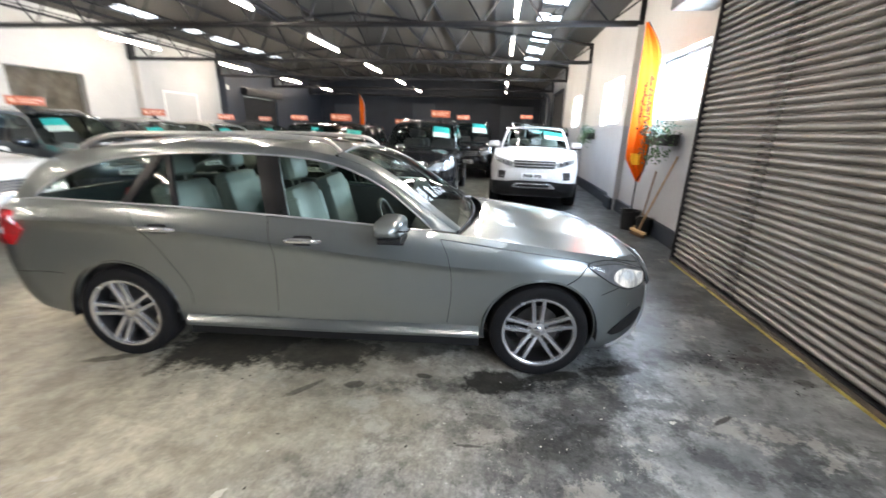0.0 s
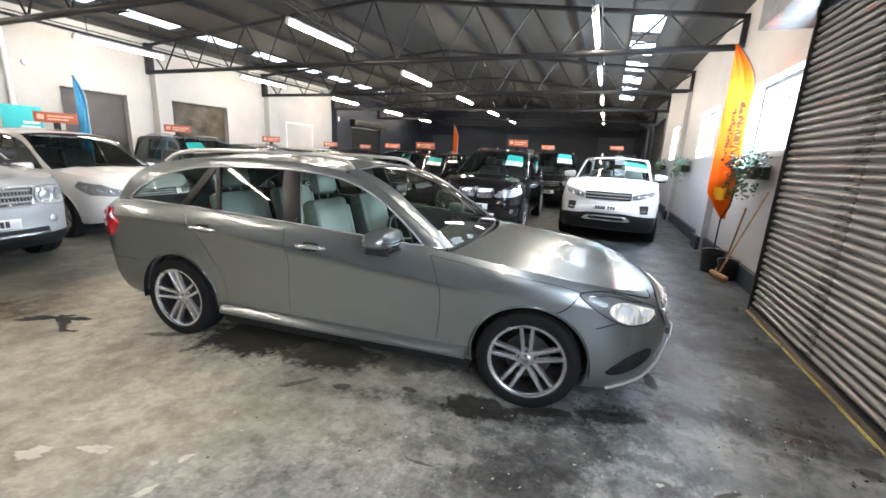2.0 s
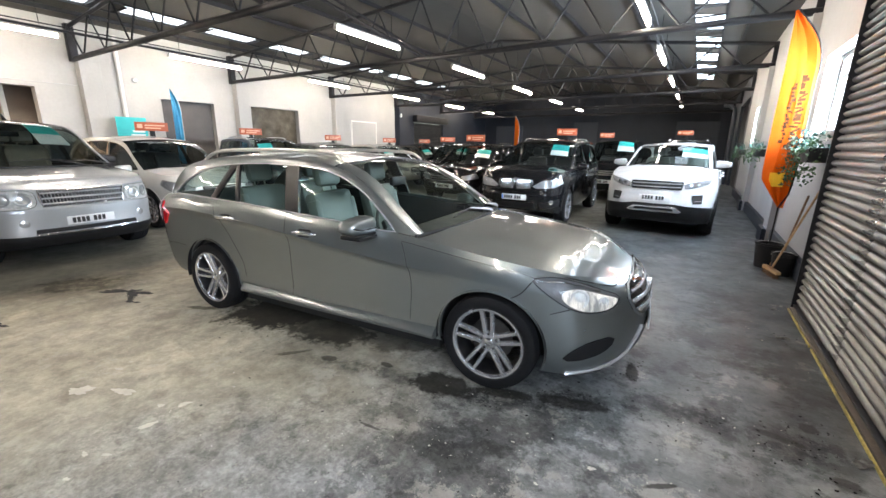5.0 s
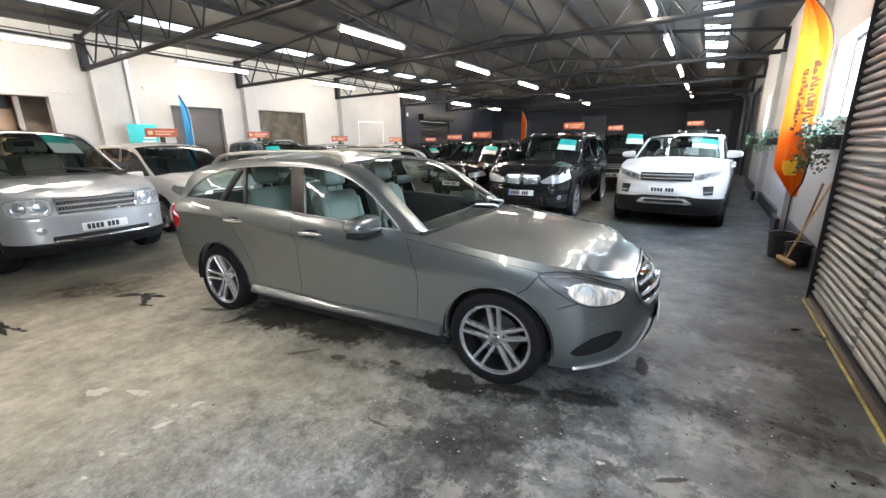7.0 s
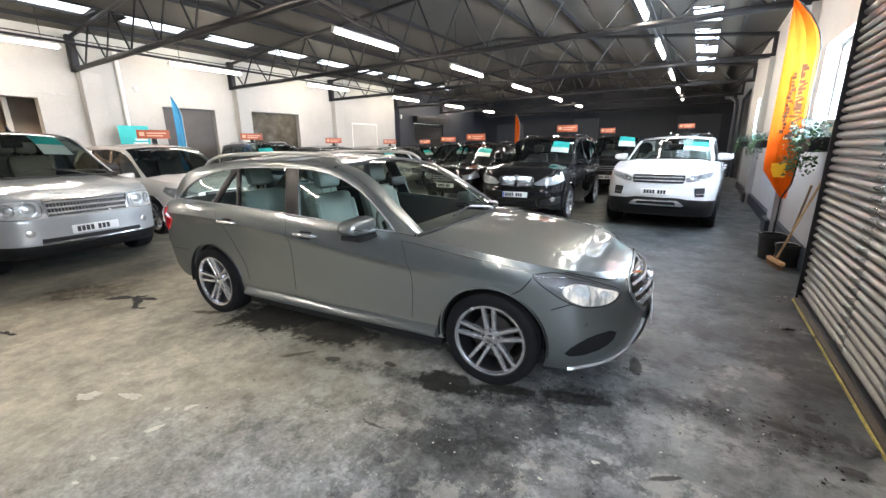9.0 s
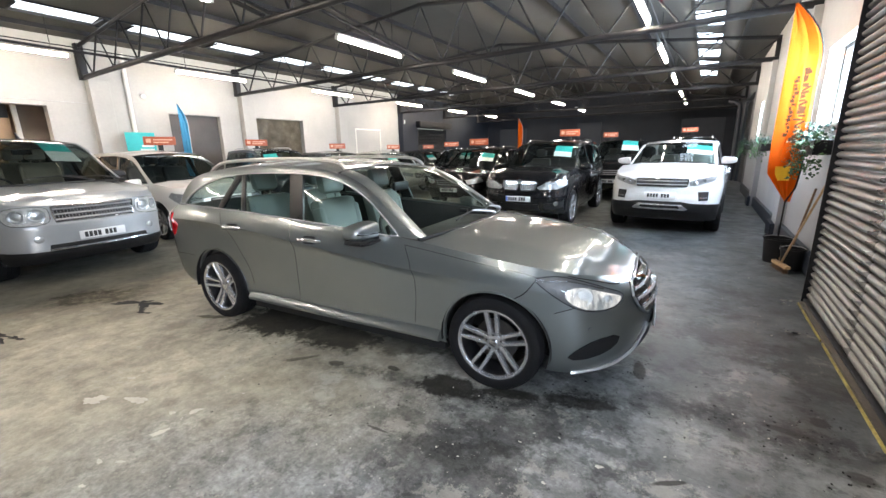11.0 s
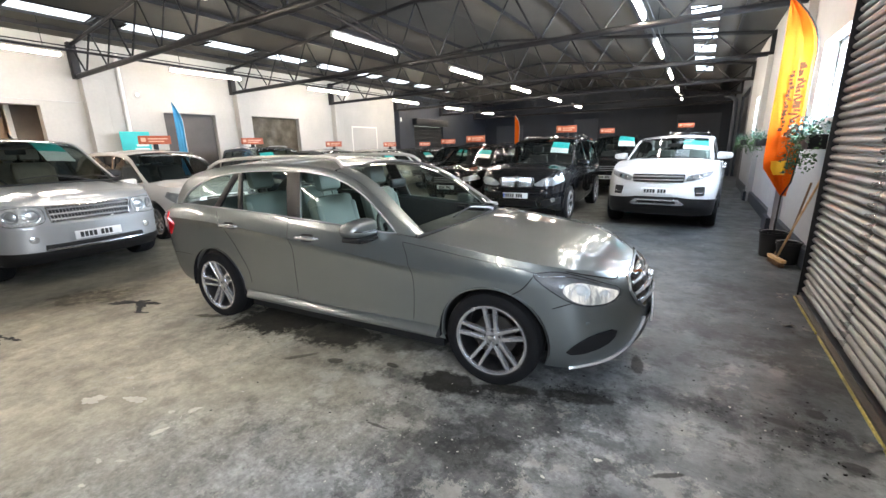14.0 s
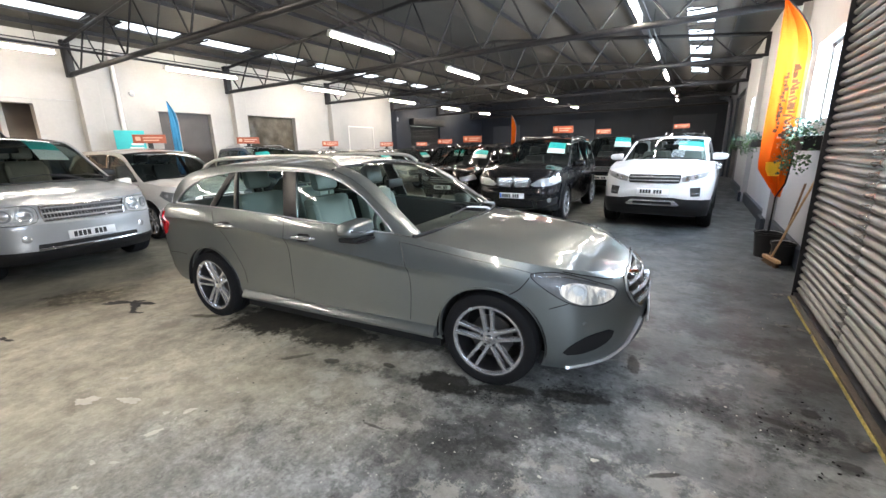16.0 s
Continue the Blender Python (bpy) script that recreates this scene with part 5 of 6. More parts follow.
    if blue:
        part("plate_badge", boxes((x, x + 0.0022, -w / 2 + 0.006, -w / 2 + 0.04, z - 0.045, z + 0.045)), M_BLUEBAR, p, smooth=False)
    return p


# ---- the grey estate car ----
P_GREY = car_paint("grey_metallic_paint", (0.228, 0.252, 0.256), 0.74, 0.31)
P_SILVER = car_paint("silver_metallic_paint", (0.35, 0.37, 0.385), 0.35, 0.33)
P_WHITE = car_paint("white_gloss_paint", (0.54, 0.55, 0.555), 0.0, 0.35)
P_PEARL = car_paint("pearl_white_paint", (0.60, 0.60, 0.585), 0.05, 0.35)
P_BLACK = car_paint("black_gloss_paint", (0.008, 0.008, 0.009), 0.0, 0.3)
P_BLUE = car_paint("dark_blue_paint", (0.02, 0.03, 0.045), 0.4, 0.33)
P_DGREY = car_paint("dark_grey_paint", (0.06, 0.06, 0.06), 0.5, 0.35)
P_CREAM = car_paint("cream_paint", (0.45, 0.43, 0.40), 0.2, 0.35)

ESTATE = dict(
    name="estate_car", label="grey metallic estate car with silver roof rails and alloy wheels", paint=P_GREY, body_label="grey metallic painted body",
    plan=[(2.385, 0), (2.37, 0.20), (2.315, 0.42), (2.22, 0.61), (2.085, 0.755), (1.9, 0.853), (1.437, 0.908), (0.8, 0.905), (0, 0.92), (-0.8, 0.92), (-1.437, 0.915), (-1.9, 0.885), (-2.24, 0.83), (-2.44, 0.67), (-2.53, 0.36), (-2.56, 0)],
    top=[(2.385, 0.768), (2.12, 0.827), (1.6, 0.901), (0.8, 0.990), (0.2, 1.04), (-0.4, 1.075), (-0.9, 1.10), (-1.4, 1.115), (-1.9, 1.115), (-2.3, 1.09), (-2.5, 1.07)],
    bottom=[(2.385, 0.19), (1.9, 0.185), (1.0, 0.25), (0, 0.265), (-1.0, 0.28), (-1.9, 0.28), (-2.3, 0.33), (-2.5, 0.36)],
    side=[(0, 0.075), (0.07, 0.055), (0.1, 0.048), (0.13, 0.058), (0.2, 0.054), (0.32, 0.046), (0.45, 0.041), (0.55, 0.040), (0.63, 0.038), (0.70, 0.030), (0.745, 0.012), (0.765, 0.0), (0.80, 0.006), (0.87, 0.022), (0.94, 0.040), (1, 0.066)],
    crease=[(2.3, 0.64), (1.9, 0.73), (1.28, 0.768), (0.84, 0.785), (0.4, 0.825), (-0.1, 0.875), (-0.6, 0.925), (-1.1, 0.965), (-1.8, 0.985), (-2.3, 0.96), (-2.56, 0.93)],
    wing=[(0, 0.075), (0.1, 0.048), (0.2, 0.036), (0.35, 0.022), (0.5, 0.013), (0.62, 0.007), (0.70, 0.003), (0.765, 0.0), (0.83, 0.007), (0.90, 0.020), (1, 0.058)],
    nose=[(0, 0.10), (0.08, 0.05), (0.2, 0.02), (0.4, 0.0), (0.55, 0.0), (0.7, 0.015), (0.85, 0.05), (0.95, 0.10), (1, 0.15)],
    hubs=(1.437, -1.437), hub_z=0.335, arch=0.375, ds=0.032, rows=46, cowl=0.88, crown=0.052, crown_run=0.80, rib=0.007, cowl_bulge=0.17,
    waist=[(1.0, 0.845), (0.6, 0.855), (0, 0.865), (-0.8, 0.865), (-1.4, 0.855), (-1.9, 0.80), (-2.3, 0.66), (-2.5, 0.55)], tumble=0.34, tumble2=0.12,
    outline=[(0.86, 1.0), (0.61, 1.17), (0.39, 1.315), (0.17, 1.415), (-0.12, 1.475), (-0.55, 1.505), (-1.05, 1.50), (-1.5, 1.46), (-1.82, 1.40), (-2.05, 1.30), (-2.2, 1.18), (-2.32, 1.06)],
    dlo=[(0.70, 1.015), (0.56, 1.13), (0.36, 1.27), (0.12, 1.375), (-0.12, 1.425), (-0.45, 1.445), (-0.9, 1.44), (-1.25, 1.415), (-1.55, 1.355), (-1.78, 1.265), (-1.93, 1.18), (-2.0, 1.12)],
    cuts=(17, 48), panes=[26, 43], pillars=[(-0.30, -0.40, 0.075, M_PILLAR), (-0.97, -1.06, 0.022, M_PILLAR), (-1.31, -1.10, 0.04, M_PILLAR)], glass=[M_GLASST, M_GLASST, M_GLASST], screen_glass=M_GLASS, lean=-0.0,
    cabin=dict(floor=0.38, dash=0.72, seats=[(0.05, 0.52), (-0.85, 0.56)], mat=M_LEATHER, label="pale grey leather seat", lift=0.14),
    track=0.785, wheel=(0.335, 0.243, 0.235, 5, True, "estate"),
    seams=[[(0.755, 0.955), (0.816, 0.806), (0.836, 0.586), (0.81, 0.33)], [(-0.365, 1.06), (-0.34, 0.78), (-0.345, 0.5), (-0.36, 0.35)], [(-1.284, 1.07), (-1.20, 0.92), (-1.084, 0.76), (-0.964, 0.56), (-0.95, 0.40)],
           [(-2.3, 0.58), (-2.05, 0.60), (-1.87, 0.60)], [(0.755, 0.955), (1.196, 0.905), (1.573, 0.862), (1.751, 0.830)], [(-0.94, 0.345), (0, 0.335), (0.98, 0.325)]],
    a_post=(0.10, 0.20), gap=0.0020,
    handles=[(-0.13, 0.925), (-1.08, 0.965)], mirror=(0.455, 0.965, 1.05), box_mirror=True, mirror_line=True,
    rails=(0.06, -1.80, 1.555, 0.085), handle_mat=M_ALLOY, strip=0.0065, strip_mat=M_BRIGHT, rail_mat=M_RAIL)


def rounded(poly, n=2):
    for _ in range(n):
        q = []
        for k in range(len(poly)):
            (a, b), (c, d) = poly[k], poly[(k + 1) % len(poly)]
            q += [(a * 0.75 + c * 0.25, b * 0.75 + d * 0.25), (a * 0.25 + c * 0.75, b * 0.25 + d * 0.75)]
        poly = q
    return poly


def estate_car(m):
    car, sh = build_car(ESTATE, m)
    for sg in (-1, 1):
        # crease along the flank, sill strip
        bm = bmesh.new()
        grid(bm, [[sh.on(x, z, of, sg) for z, of in ((0.350, 0.001), (0.342, 0.012), (0.322, 0.036), (0.296, 0.058), (0.276, 0.056), (0.262, 0.0))] for x in np.linspace(1.03, -1.0, 40)])
        for x in (1.03, -1.0):
            bm.faces.new([bm.verts.new(sh.on(x, z, of, sg)) for z, of in ((0.350, 0.001), (0.342, 0.012), (0.322, 0.036), (0.296, 0.058), (0.276, 0.056), (0.262, 0.0))])
        bmesh.ops.recalc_face_normals(bm, faces=bm.faces)
        part("sill", bm, P_GREY, car, "flared grey painted sill")
        hl = rounded([(1.26, 0.825), (1.21, 0.842), (1.09, 0.852), (0.93, 0.818), (0.78, 0.768), (0.64, 0.725), (0.635, 0.69), (0.74, 0.648), (0.90, 0.642), (1.02, 0.672), (1.13, 0.735)])
        hd = lamp_unit(car, sh, hl, sg, "bright clear headlamp", mat=M_LAMPG, bowl=M_BOWL, inner=[(0.96, 0.735, 0.058), (0.79, 0.702, 0.036)])
        lit = rounded([(1.07, 0.745), (1.04, 0.785), (0.97, 0.792), (0.86, 0.765), (0.76, 0.737), (0.665, 0.712), (0.66, 0.69), (0.745, 0.655), (0.895, 0.649), (1.0, 0.679), (1.05, 0.715)])
        part("side_light", decal(sh, lit, 0.013, sg, 3, 0.002), M_LAMPGLOW, hd, "glowing patch behind the lens")
        part("brow", skin_line(sh, [(1.19, 0.822), (1.06, 0.826), (0.92, 0.800), (0.80, 0.766)], 0.004, 0.014, sg, 20, True), M_CHROME, hd, "chrome brow inside the lamp")
        part("air_intake", decal(sh, rounded([(1.04, 0.30), (0.97, 0.385), (0.86, 0.452), (0.68, 0.475), (0.70, 0.39), (0.84, 0.325)], 1), 0.004, sg, 3, -0.05), M_BLACKP, car, "black bumper air intake")
        part("lower_splitter", skin_line(sh, [(0.99, 0.195), (0.78, 0.215), (0.57, 0.27), (0.46, 0.35), (0.36, 0.46)], 0.012, 0.012, sg, 24, True), M_BRIGHT, car, "bright lower bumper blade")
        part("bumper_lip", skin_line(sh, [(0.0, 0.205), (0.5, 0.200), (0.95, 0.195)], 0.010, -0.012, sg, 24, True), M_BLACKP, car)
        part("bonnet_gap", skin_line(sh, [(0.50, 0.785), (0.62, 0.765), (0.8, 0.80), (1.05, 0.85)], 0.004, 0.0, sg, 20, True), M_SEAM, car)
        part("parking_sensor", decal(sh, [(0.90 + 0.014 * math.cos(a), 0.526 + 0.014 * math.sin(a)) for a in np.linspace(0, 6.28, 9)[:-1]], 0.003, sg, 2), P_GREY, car)
        part("bumper_gap", skin_line(sh, [(1.25, 0.81), (1.31, 0.733), (1.38, 0.685)], 0.004, 0.0005, sg, 12, True), M_SEAM, car)
        L = sh.L
        tl = [(L - 1.10, 0.90), (L - 1.06, 1.035), (L - 0.76, 1.045), (L - 0.52, 1.0), (L - 0.48, 0.86), (L - 0.62, 0.79), (L - 0.98, 0.785)]
        t = part("tail_lamp", decal(sh, tl, 0.014, sg, 4, 0.01), M_RED, car, "red tail lamp")
        part("lamp_bar", decal(sh, [(L - 0.92, 0.90), (L - 0.55, 0.92), (L - 0.55, 0.88), (L - 0.92, 0.865)], 0.03, sg, 2), M_LAMPIN, t)
        part("wheel_arch_gap", skin_line(sh, [(1.83, 0.62), (1.98, 0.68)], 0.003, 0.0005, sg, 8), M_SEAM, car)
    # grille with three louvres and a plain disc
    gp = [(-0.46, 0.75), (-0.53, 0.68), (-0.49, 0.60), (-0.38, 0.535), (0.38, 0.535), (0.49, 0.60), (0.53, 0.68), (0.46, 0.75), (0.26, 0.765), (-0.26, 0.765)]
    g = part("grille", decal(sh, gp, 0.012, -1, 3, -0.03), M_GLOSSB, car, "black radiator grille with chrome louvres")
    bm = bmesh.new()
    tube(bm, [sh.at(p[0], p[1], 0.016) for p in gp], 0.009, 8, closed=True)
    part("grille_surround", bm, P_GREY, g)
    for z, hw in ((0.59, 0.45), (0.65, 0.49), (0.71, 0.48)):
        part("louvre", skin_line(sh, [(-hw, z), (-hw / 3, z), (hw / 3, z), (hw, z)], 0.015, 0.014, -1, 16, True), M_ALLOY, g)
    bm = bmesh.new()
    x = sh.at(0, 0.64, 0.02).x
    lathe(bm, [(0.001, x + 0.010), (0.05, x + 0.010), (0.058, x + 0.004), (0.058, x - 0.03)], 28, "x", (0, 0, 0.64))
    part("grille_disc", bm, M_ALLOY, g, "plain chrome disc badge")
    part("lower_grille", decal(sh, [(-0.40, 0.42), (-0.52, 0.28), (0.52, 0.28), (0.40, 0.42)], 0.004, -1, 3, -0.03), M_BLACKP, car, "black lower grille")
    plate(car, sh, 0.455, drop=0.012)
    # roof panel of dark glass
    return car


estate_car(pose(-0.574, 3.673, 0, 0, 0, 5.29))


# ---- the other cars ----
def suv_spec(name, label, paint, L, W, H, wb, fo, hood, belt, rake, box_rear, R, glass=None, slope=0.0, group="parked cars", **kw):
    """Measures of a tall estate: length, half width, roof height, wheelbase, front overhang, bonnet and waist height,
    run of the windscreen, how upright the tail stands, wheel radius."""
    xf, xr = wb / 2 + fo, wb / 2 + fo - L
    h = wb / 2
    cowl = xf - 1.18
    ra = cowl - rake
    d = dict(
        name=name, label=label, paint=paint, body_label="painted car body", group=group,
        plan=[(xf, 0), (xf - 0.03, W * 0.42), (xf - 0.11, W * 0.74), (xf - 0.28, W * 0.91), (xf - 0.55, W * 0.975), (h - 0.2, W * 0.99), (0, W), (-h, W * 0.99), (xr + 0.45, W * 0.95), (xr + 0.15, W * 0.85), (xr + 0.04, W * 0.6), (xr, 0)],
        top=[(xf, hood - 0.10), (xf - 0.15, hood - 0.045), (xf - 0.5, hood - 0.01), (cowl, hood + 0.05), (cowl - 0.5, belt - 0.02), (0, belt), (-h, belt + 0.03), (xr + 0.2, belt + 0.03), (xr, belt)],
        bottom=[(xf, 0.32), (xf - 0.4, 0.27), (h, 0.28), (0, 0.30), (-h, 0.32), (xr + 0.3, 0.36), (xr, 0.42)],
        side=[(0, 0.06), (0.1, 0.025), (0.25, 0.02), (0.5, 0.004), (0.7, 0.0), (0.78, 0.012), (0.9, 0.03), (1, 0.06)],
        nose=[(0, 0.12), (0.12, 0.04), (0.3, 0.0), (0.5, 0.0), (0.56, 0.02), (0.8, 0.035), (0.93, 0.06), (1, 0.11)],
        hubs=(h, -h), hub_z=R, arch=R + 0.055, ds=0.055, rows=16, cowl=cowl, crown=0.05, rib=0.014, cowl_bulge=0.2,
        waist=[(cowl + 0.1, W * 0.90), (0, W * 0.915), (-h, W * 0.90), (xr + 0.3, W * 0.82), (xr, W * 0.74)], tumble=0.26, tumble2=0.05,
        outline=[(cowl + 0.06, hood + 0.045), (cowl - rake * 0.35, hood + (H - hood) * 0.42), (cowl - rake * 0.7, hood + (H - hood) * 0.76), (ra, H - 0.055), (ra - 0.35, H - 0.02), (0 - 0.4, H), (-h + 0.2, H - 0.005),
                 (xr + 0.5 + slope, H - 0.03), (xr + 0.28 - box_rear * 0.1 + slope * 0.8, H - 0.10), (xr + 0.2 - box_rear * 0.08 + slope * 0.45, belt + (H - belt) * 0.5), (xr + 0.13 - box_rear * 0.05 + slope * 0.12, belt + 0.12), (xr + 0.10, belt + 0.02)],
        dlo=[(cowl - 0.14, hood + 0.05), (cowl - rake * 0.42, hood + (H - hood) * 0.36), (cowl - rake * 0.78, hood + (H - hood) * 0.68), (ra - 0.1, H - 0.12), (ra - 0.45, H - 0.085), (-0.5, H - 0.075), (-h + 0.2, H - 0.085),
             (xr + 0.75 + slope, H - 0.11), (xr + 0.5 + slope * 0.9, H - 0.17), (xr + 0.38 + slope * 0.6, belt + (H - belt) * 0.45), (xr + 0.32 + slope * 0.25, belt + 0.12), (xr + 0.30, belt + 0.05)],
        cuts=(17, 50), panes=[27, 44], pillars=[(-0.18, -0.26, 0.06, M_GLOSSB), (-h + 0.32, -h + 0.22, 0.045, M_GLOSSB)], glass=glass or [M_GLASSD] * 3, screen_glass=M_GLASS,
        cabin=dict(floor=0.5, dash=cowl - 0.3, seats=[(cowl - 1.05, 0.52), (cowl - 1.95, 0.54)], mat=M_INTD, lift=0.2),
        track=W - 0.13, wheel=(R, R * 0.70, 0.25, 7, False, name + "_wheel"),
        seams=[[(cowl - 0.05, hood), (cowl - 0.03, 0.7), (cowl - 0.08, 0.36)], [(-0.2, belt - 0.02), (-0.2, 0.7), (-0.18, 0.36)], [(-h + 0.42, belt - 0.02), (-h + 0.44, 0.9), (-h + 0.58, 0.6), (-h + 0.62, 0.4)]],
        handles=[(-0.05, belt - 0.17), (-1.0, belt - 0.15)], mirror=(cowl - 0.34, W + 0.08, belt + 0.02),
        rails=(ra - 0.25, xr + 0.55, H + 0.055, 0.07), handle_mat=paint, strip=0.007, strip_mat=M_GLOSSB)
    d.update(kw)
    return d


def suv_face(car, sh, xf, W, kind, hood, z0):
    """Headlamps, grille and bumper openings of the different makes."""
    for sg in (-1, 1):
        if kind == "range":
            lamp_unit(car, sh, rounded([(0.505, 0.80), (0.505, 0.95), (0.56, 0.995), (0.68, 1.005), (0.92, 0.995), (1.0, 0.955), (1.0, 0.85), (0.92, 0.785), (0.78, 0.765), (0.60, 0.77)], 1), sg, "twin round clear headlamp", mat=M_LAMPC, bowl=M_LAMPIN, inner=[(0.63, 0.885, 0.088), (0.83, 0.89, 0.080)])
            part("fog_lamp", decal(sh, [(0.66 + 0.05 * math.cos(a), 0.583 + 0.045 * math.sin(a)) for a in np.linspace(0, 6.28, 13)[:-1]], 0.004, sg, 2, 0.006), M_LAMPIN, car, "round fog lamp")
            part("bumper_slot", decal(sh, [(0.0, 0.50), (0.57, 0.50), (0.58, 0.445), (0.0, 0.445)], 0.006, sg, 2, -0.02), M_BLACKP, car, "black bumper slot")
            part("lower_bumper", decal(sh, [(0.0, 0.42), (0.60, 0.42), (0.9, 0.43), (1.3, 0.44), (1.3, 0.25), (0.0, 0.25)], 0.008, sg, 2), M_BLACKP, car, "black lower bumper")
            part("bumper_strip", skin_line(sh, [(0.0, 0.425), (0.3, 0.43), (0.58, 0.435)], 0.008, 0.012, sg, 14, True), M_CHROME, car)
        elif kind == "kidney":
            lamp_unit(car, sh, [(0.38, 0.84), (0.58, 0.955), (1.04, 1.01), (1.10, 0.91), (0.80, 0.815), (0.45, 0.80)], sg, "clear swept headlamp", inner=[(0.56, 0.875, 0.05), (0.76, 0.90, 0.055)])
            part("side_intake", decal(sh, [(0.52, 0.50), (0.98, 0.58), (1.0, 0.45), (0.55, 0.36)], 0.004, sg, 3, -0.04), M_BLACKP, car, "black bumper intake")
            part("fog_lamp", decal(sh, [(0.78 + 0.05 * math.cos(a), 0.52 + 0.05 * math.sin(a)) for a in np.linspace(0, 6.28, 13)[:-1]], 0.01, sg, 2, -0.01), M_CHROME, car, "round fog lamp")
            kp = [(0.03, 0.985), (0.34, 0.975), (0.385, 0.92), (0.34, 0.80), (0.06, 0.785), (0.025, 0.86)]
            g = part("kidney_grille", decal(sh, kp, 0.008, sg, 2, -0.02), M_BLACKP, car, "chrome kidney grille with upright slats")
            bm = bmesh.new()
            tube(bm, [sh.at(p[0], p[1], 0.016, sg) for p in kp], 0.007, 6, closed=True)
            part("grille_surround", bm, M_ALLOY, g)
            for k in range(6):
                s = 0.075 + k * 0.046
                part("slat", skin_line(sh, [(s, 0.965), (s, 0.80)], 0.007, 0.014, sg, 6, True), M_ALLOY, g)
        elif kind == "evoque":
            lamp_unit(car, sh, [(0.46, 0.985), (0.57, 1.03), (0.84, 1.075), (1.02, 1.10), (0.88, 1.01), (0.58, 0.925), (0.48, 0.92)], sg, "slim clear headlamp", mat=M_LAMPG, bowl=M_CHROME, inner=[(0.57, 0.98, 0.038), (0.70, 1.005, 0.034)])
            part("side_vent", decal(sh, [(0.61, 0.81), (0.79, 0.82), (0.78, 0.66), (0.63, 0.65)], 0.004, sg, 2, -0.03), M_BLACKP, car, "black bumper vent")
            part("vent_blade", skin_line(sh, [(0.64, 0.70), (0.77, 0.71)], 0.01, 0.01, sg, 6, True), M_ALLOY, car)
            part("lower_bumper", decal(sh, [(0.0, 0.625), (0.36, 0.625), (0.52, 0.60), (1.05, 0.585), (1.45, 0.585), (1.45, 0.27), (0.0, 0.27)], 0.008, sg, 3), M_BLACKP, car, "black lower bumper")
            part("skid_plate", decal(sh, [(0.0, 0.575), (0.36, 0.575), (0.47, 0.49), (0.43, 0.465), (0.0, 0.465)], 0.028, sg, 2, 0.005), M_ALLOY, car, "silver skid plate")
            part("skid_slot", decal(sh, [(0.0, 0.548), (0.31, 0.548), (0.34, 0.502), (0.0, 0.502)], 0.042, sg, 2), M_BLACKP, car)
        elif kind == "lexus":
            lamp_unit(car, sh, [(0.52, hood - 0.20), (0.80, hood - 0.10), (1.12, hood - 0.06), (1.18, hood - 0.14), (0.95, hood - 0.26), (0.56, hood - 0.29)], sg, "dark headlamp with bright bowls", mat=M_LAMPG, bowl=M_LAMPIN, inner=[(0.68, hood - 0.21, 0.05), (0.86, hood - 0.18, 0.05), (1.02, hood - 0.14, 0.035)])
            part("fog_lamp", decal(sh, [(0.7 + 0.07 * math.cos(a), 0.5 + 0.045 * math.sin(a)) for a in np.linspace(0, 6.28, 13)[:-1]], 0.006, sg, 2, -0.02), M_BLACKP, car, "dark fog lamp recess")
        else:
            lamp_unit(car, sh, [(0.50, hood - 0.16), (0.95, hood - 0.08), (1.05, hood - 0.20), (0.55, hood - 0.28)], sg, "clear headlamp", inner=[(0.66, hood - 0.19, 0.055), (0.85, hood - 0.16, 0.05)])
    if kind in ("range", "evoque", "lexus", "plain"):
        z1, z2, w = {"range": (0.99, 0.785, 0.485), "evoque": (1.03, 0.905, 0.45), "lexus": (hood - 0.20, hood - 0.36, 0.40), "plain": (hood - 0.14, hood - 0.32, 0.44)}[kind]
        g = part("grille", decal(sh, [(-w, z1), (-w * 0.94, z2), (w * 0.94, z2), (w, z1)], 0.008, -1, 3, -0.015), M_BLACKP, car, "black mesh grille with bright bars")
        n = {"range": 3, "evoque": 2, "lexus": 4, "plain": 3}[kind]
        for k in range(n):
            z = z2 + (z1 - z2) * (k + 0.5) / n
            part("grille_bar", skin_line(sh, [(-w * 0.95, z), (0, z), (w * 0.95, z)], {"range": 0.011, "evoque": 0.010}.get(kind, 0.012), 0.016, -1, 14, True), M_ALLOYM, g)
        if kind in ("range", "evoque"):
            bm = bmesh.new()
            for k in range(26):
                s = -w * 0.92 + 1.84 * w * k / 25
                tube(bm, [sh.at(s, z2 + 0.01, 0.012), sh.at(s + 0.02, z1 - 0.01, 0.012)], 0.0028, 4)
            part("grille_mesh", bm, M_ALLOYM, g)
        bm = bmesh.new()
        tube(bm, [sh.at(s, z, 0.014) for s, z in ((-w, z1), (-w * 0.97, (z1 + z2) / 2), (-w * 0.94, z2), (0, z2), (w * 0.94, z2), (w * 0.97, (z1 + z2) / 2), (w, z1), (0, z1))], 0.013, 6, closed=True)
        part("grille_surround", bm, M_ALLOY if kind == "range" else M_GLOSSB, g)
    if kind == "kidney":
        part("lower_grille", decal(sh, [(-0.42, 0.50), (-0.46, 0.36), (0.46, 0.36), (0.42, 0.50)], 0.004, -1, 3, -0.04), M_BLACKP, car, "black lower grille")
        bm = bmesh.new()
        x = sh.at(0, hood - 0.1, 0).x
        lathe(bm, [(0.001, x + 0.02), (0.04, x + 0.02), (0.045, x - 0.03)], 20, "x", (0, 0, hood - 0.085))
        part("bonnet_badge", bm, M_CHROME, car, "plain round badge")


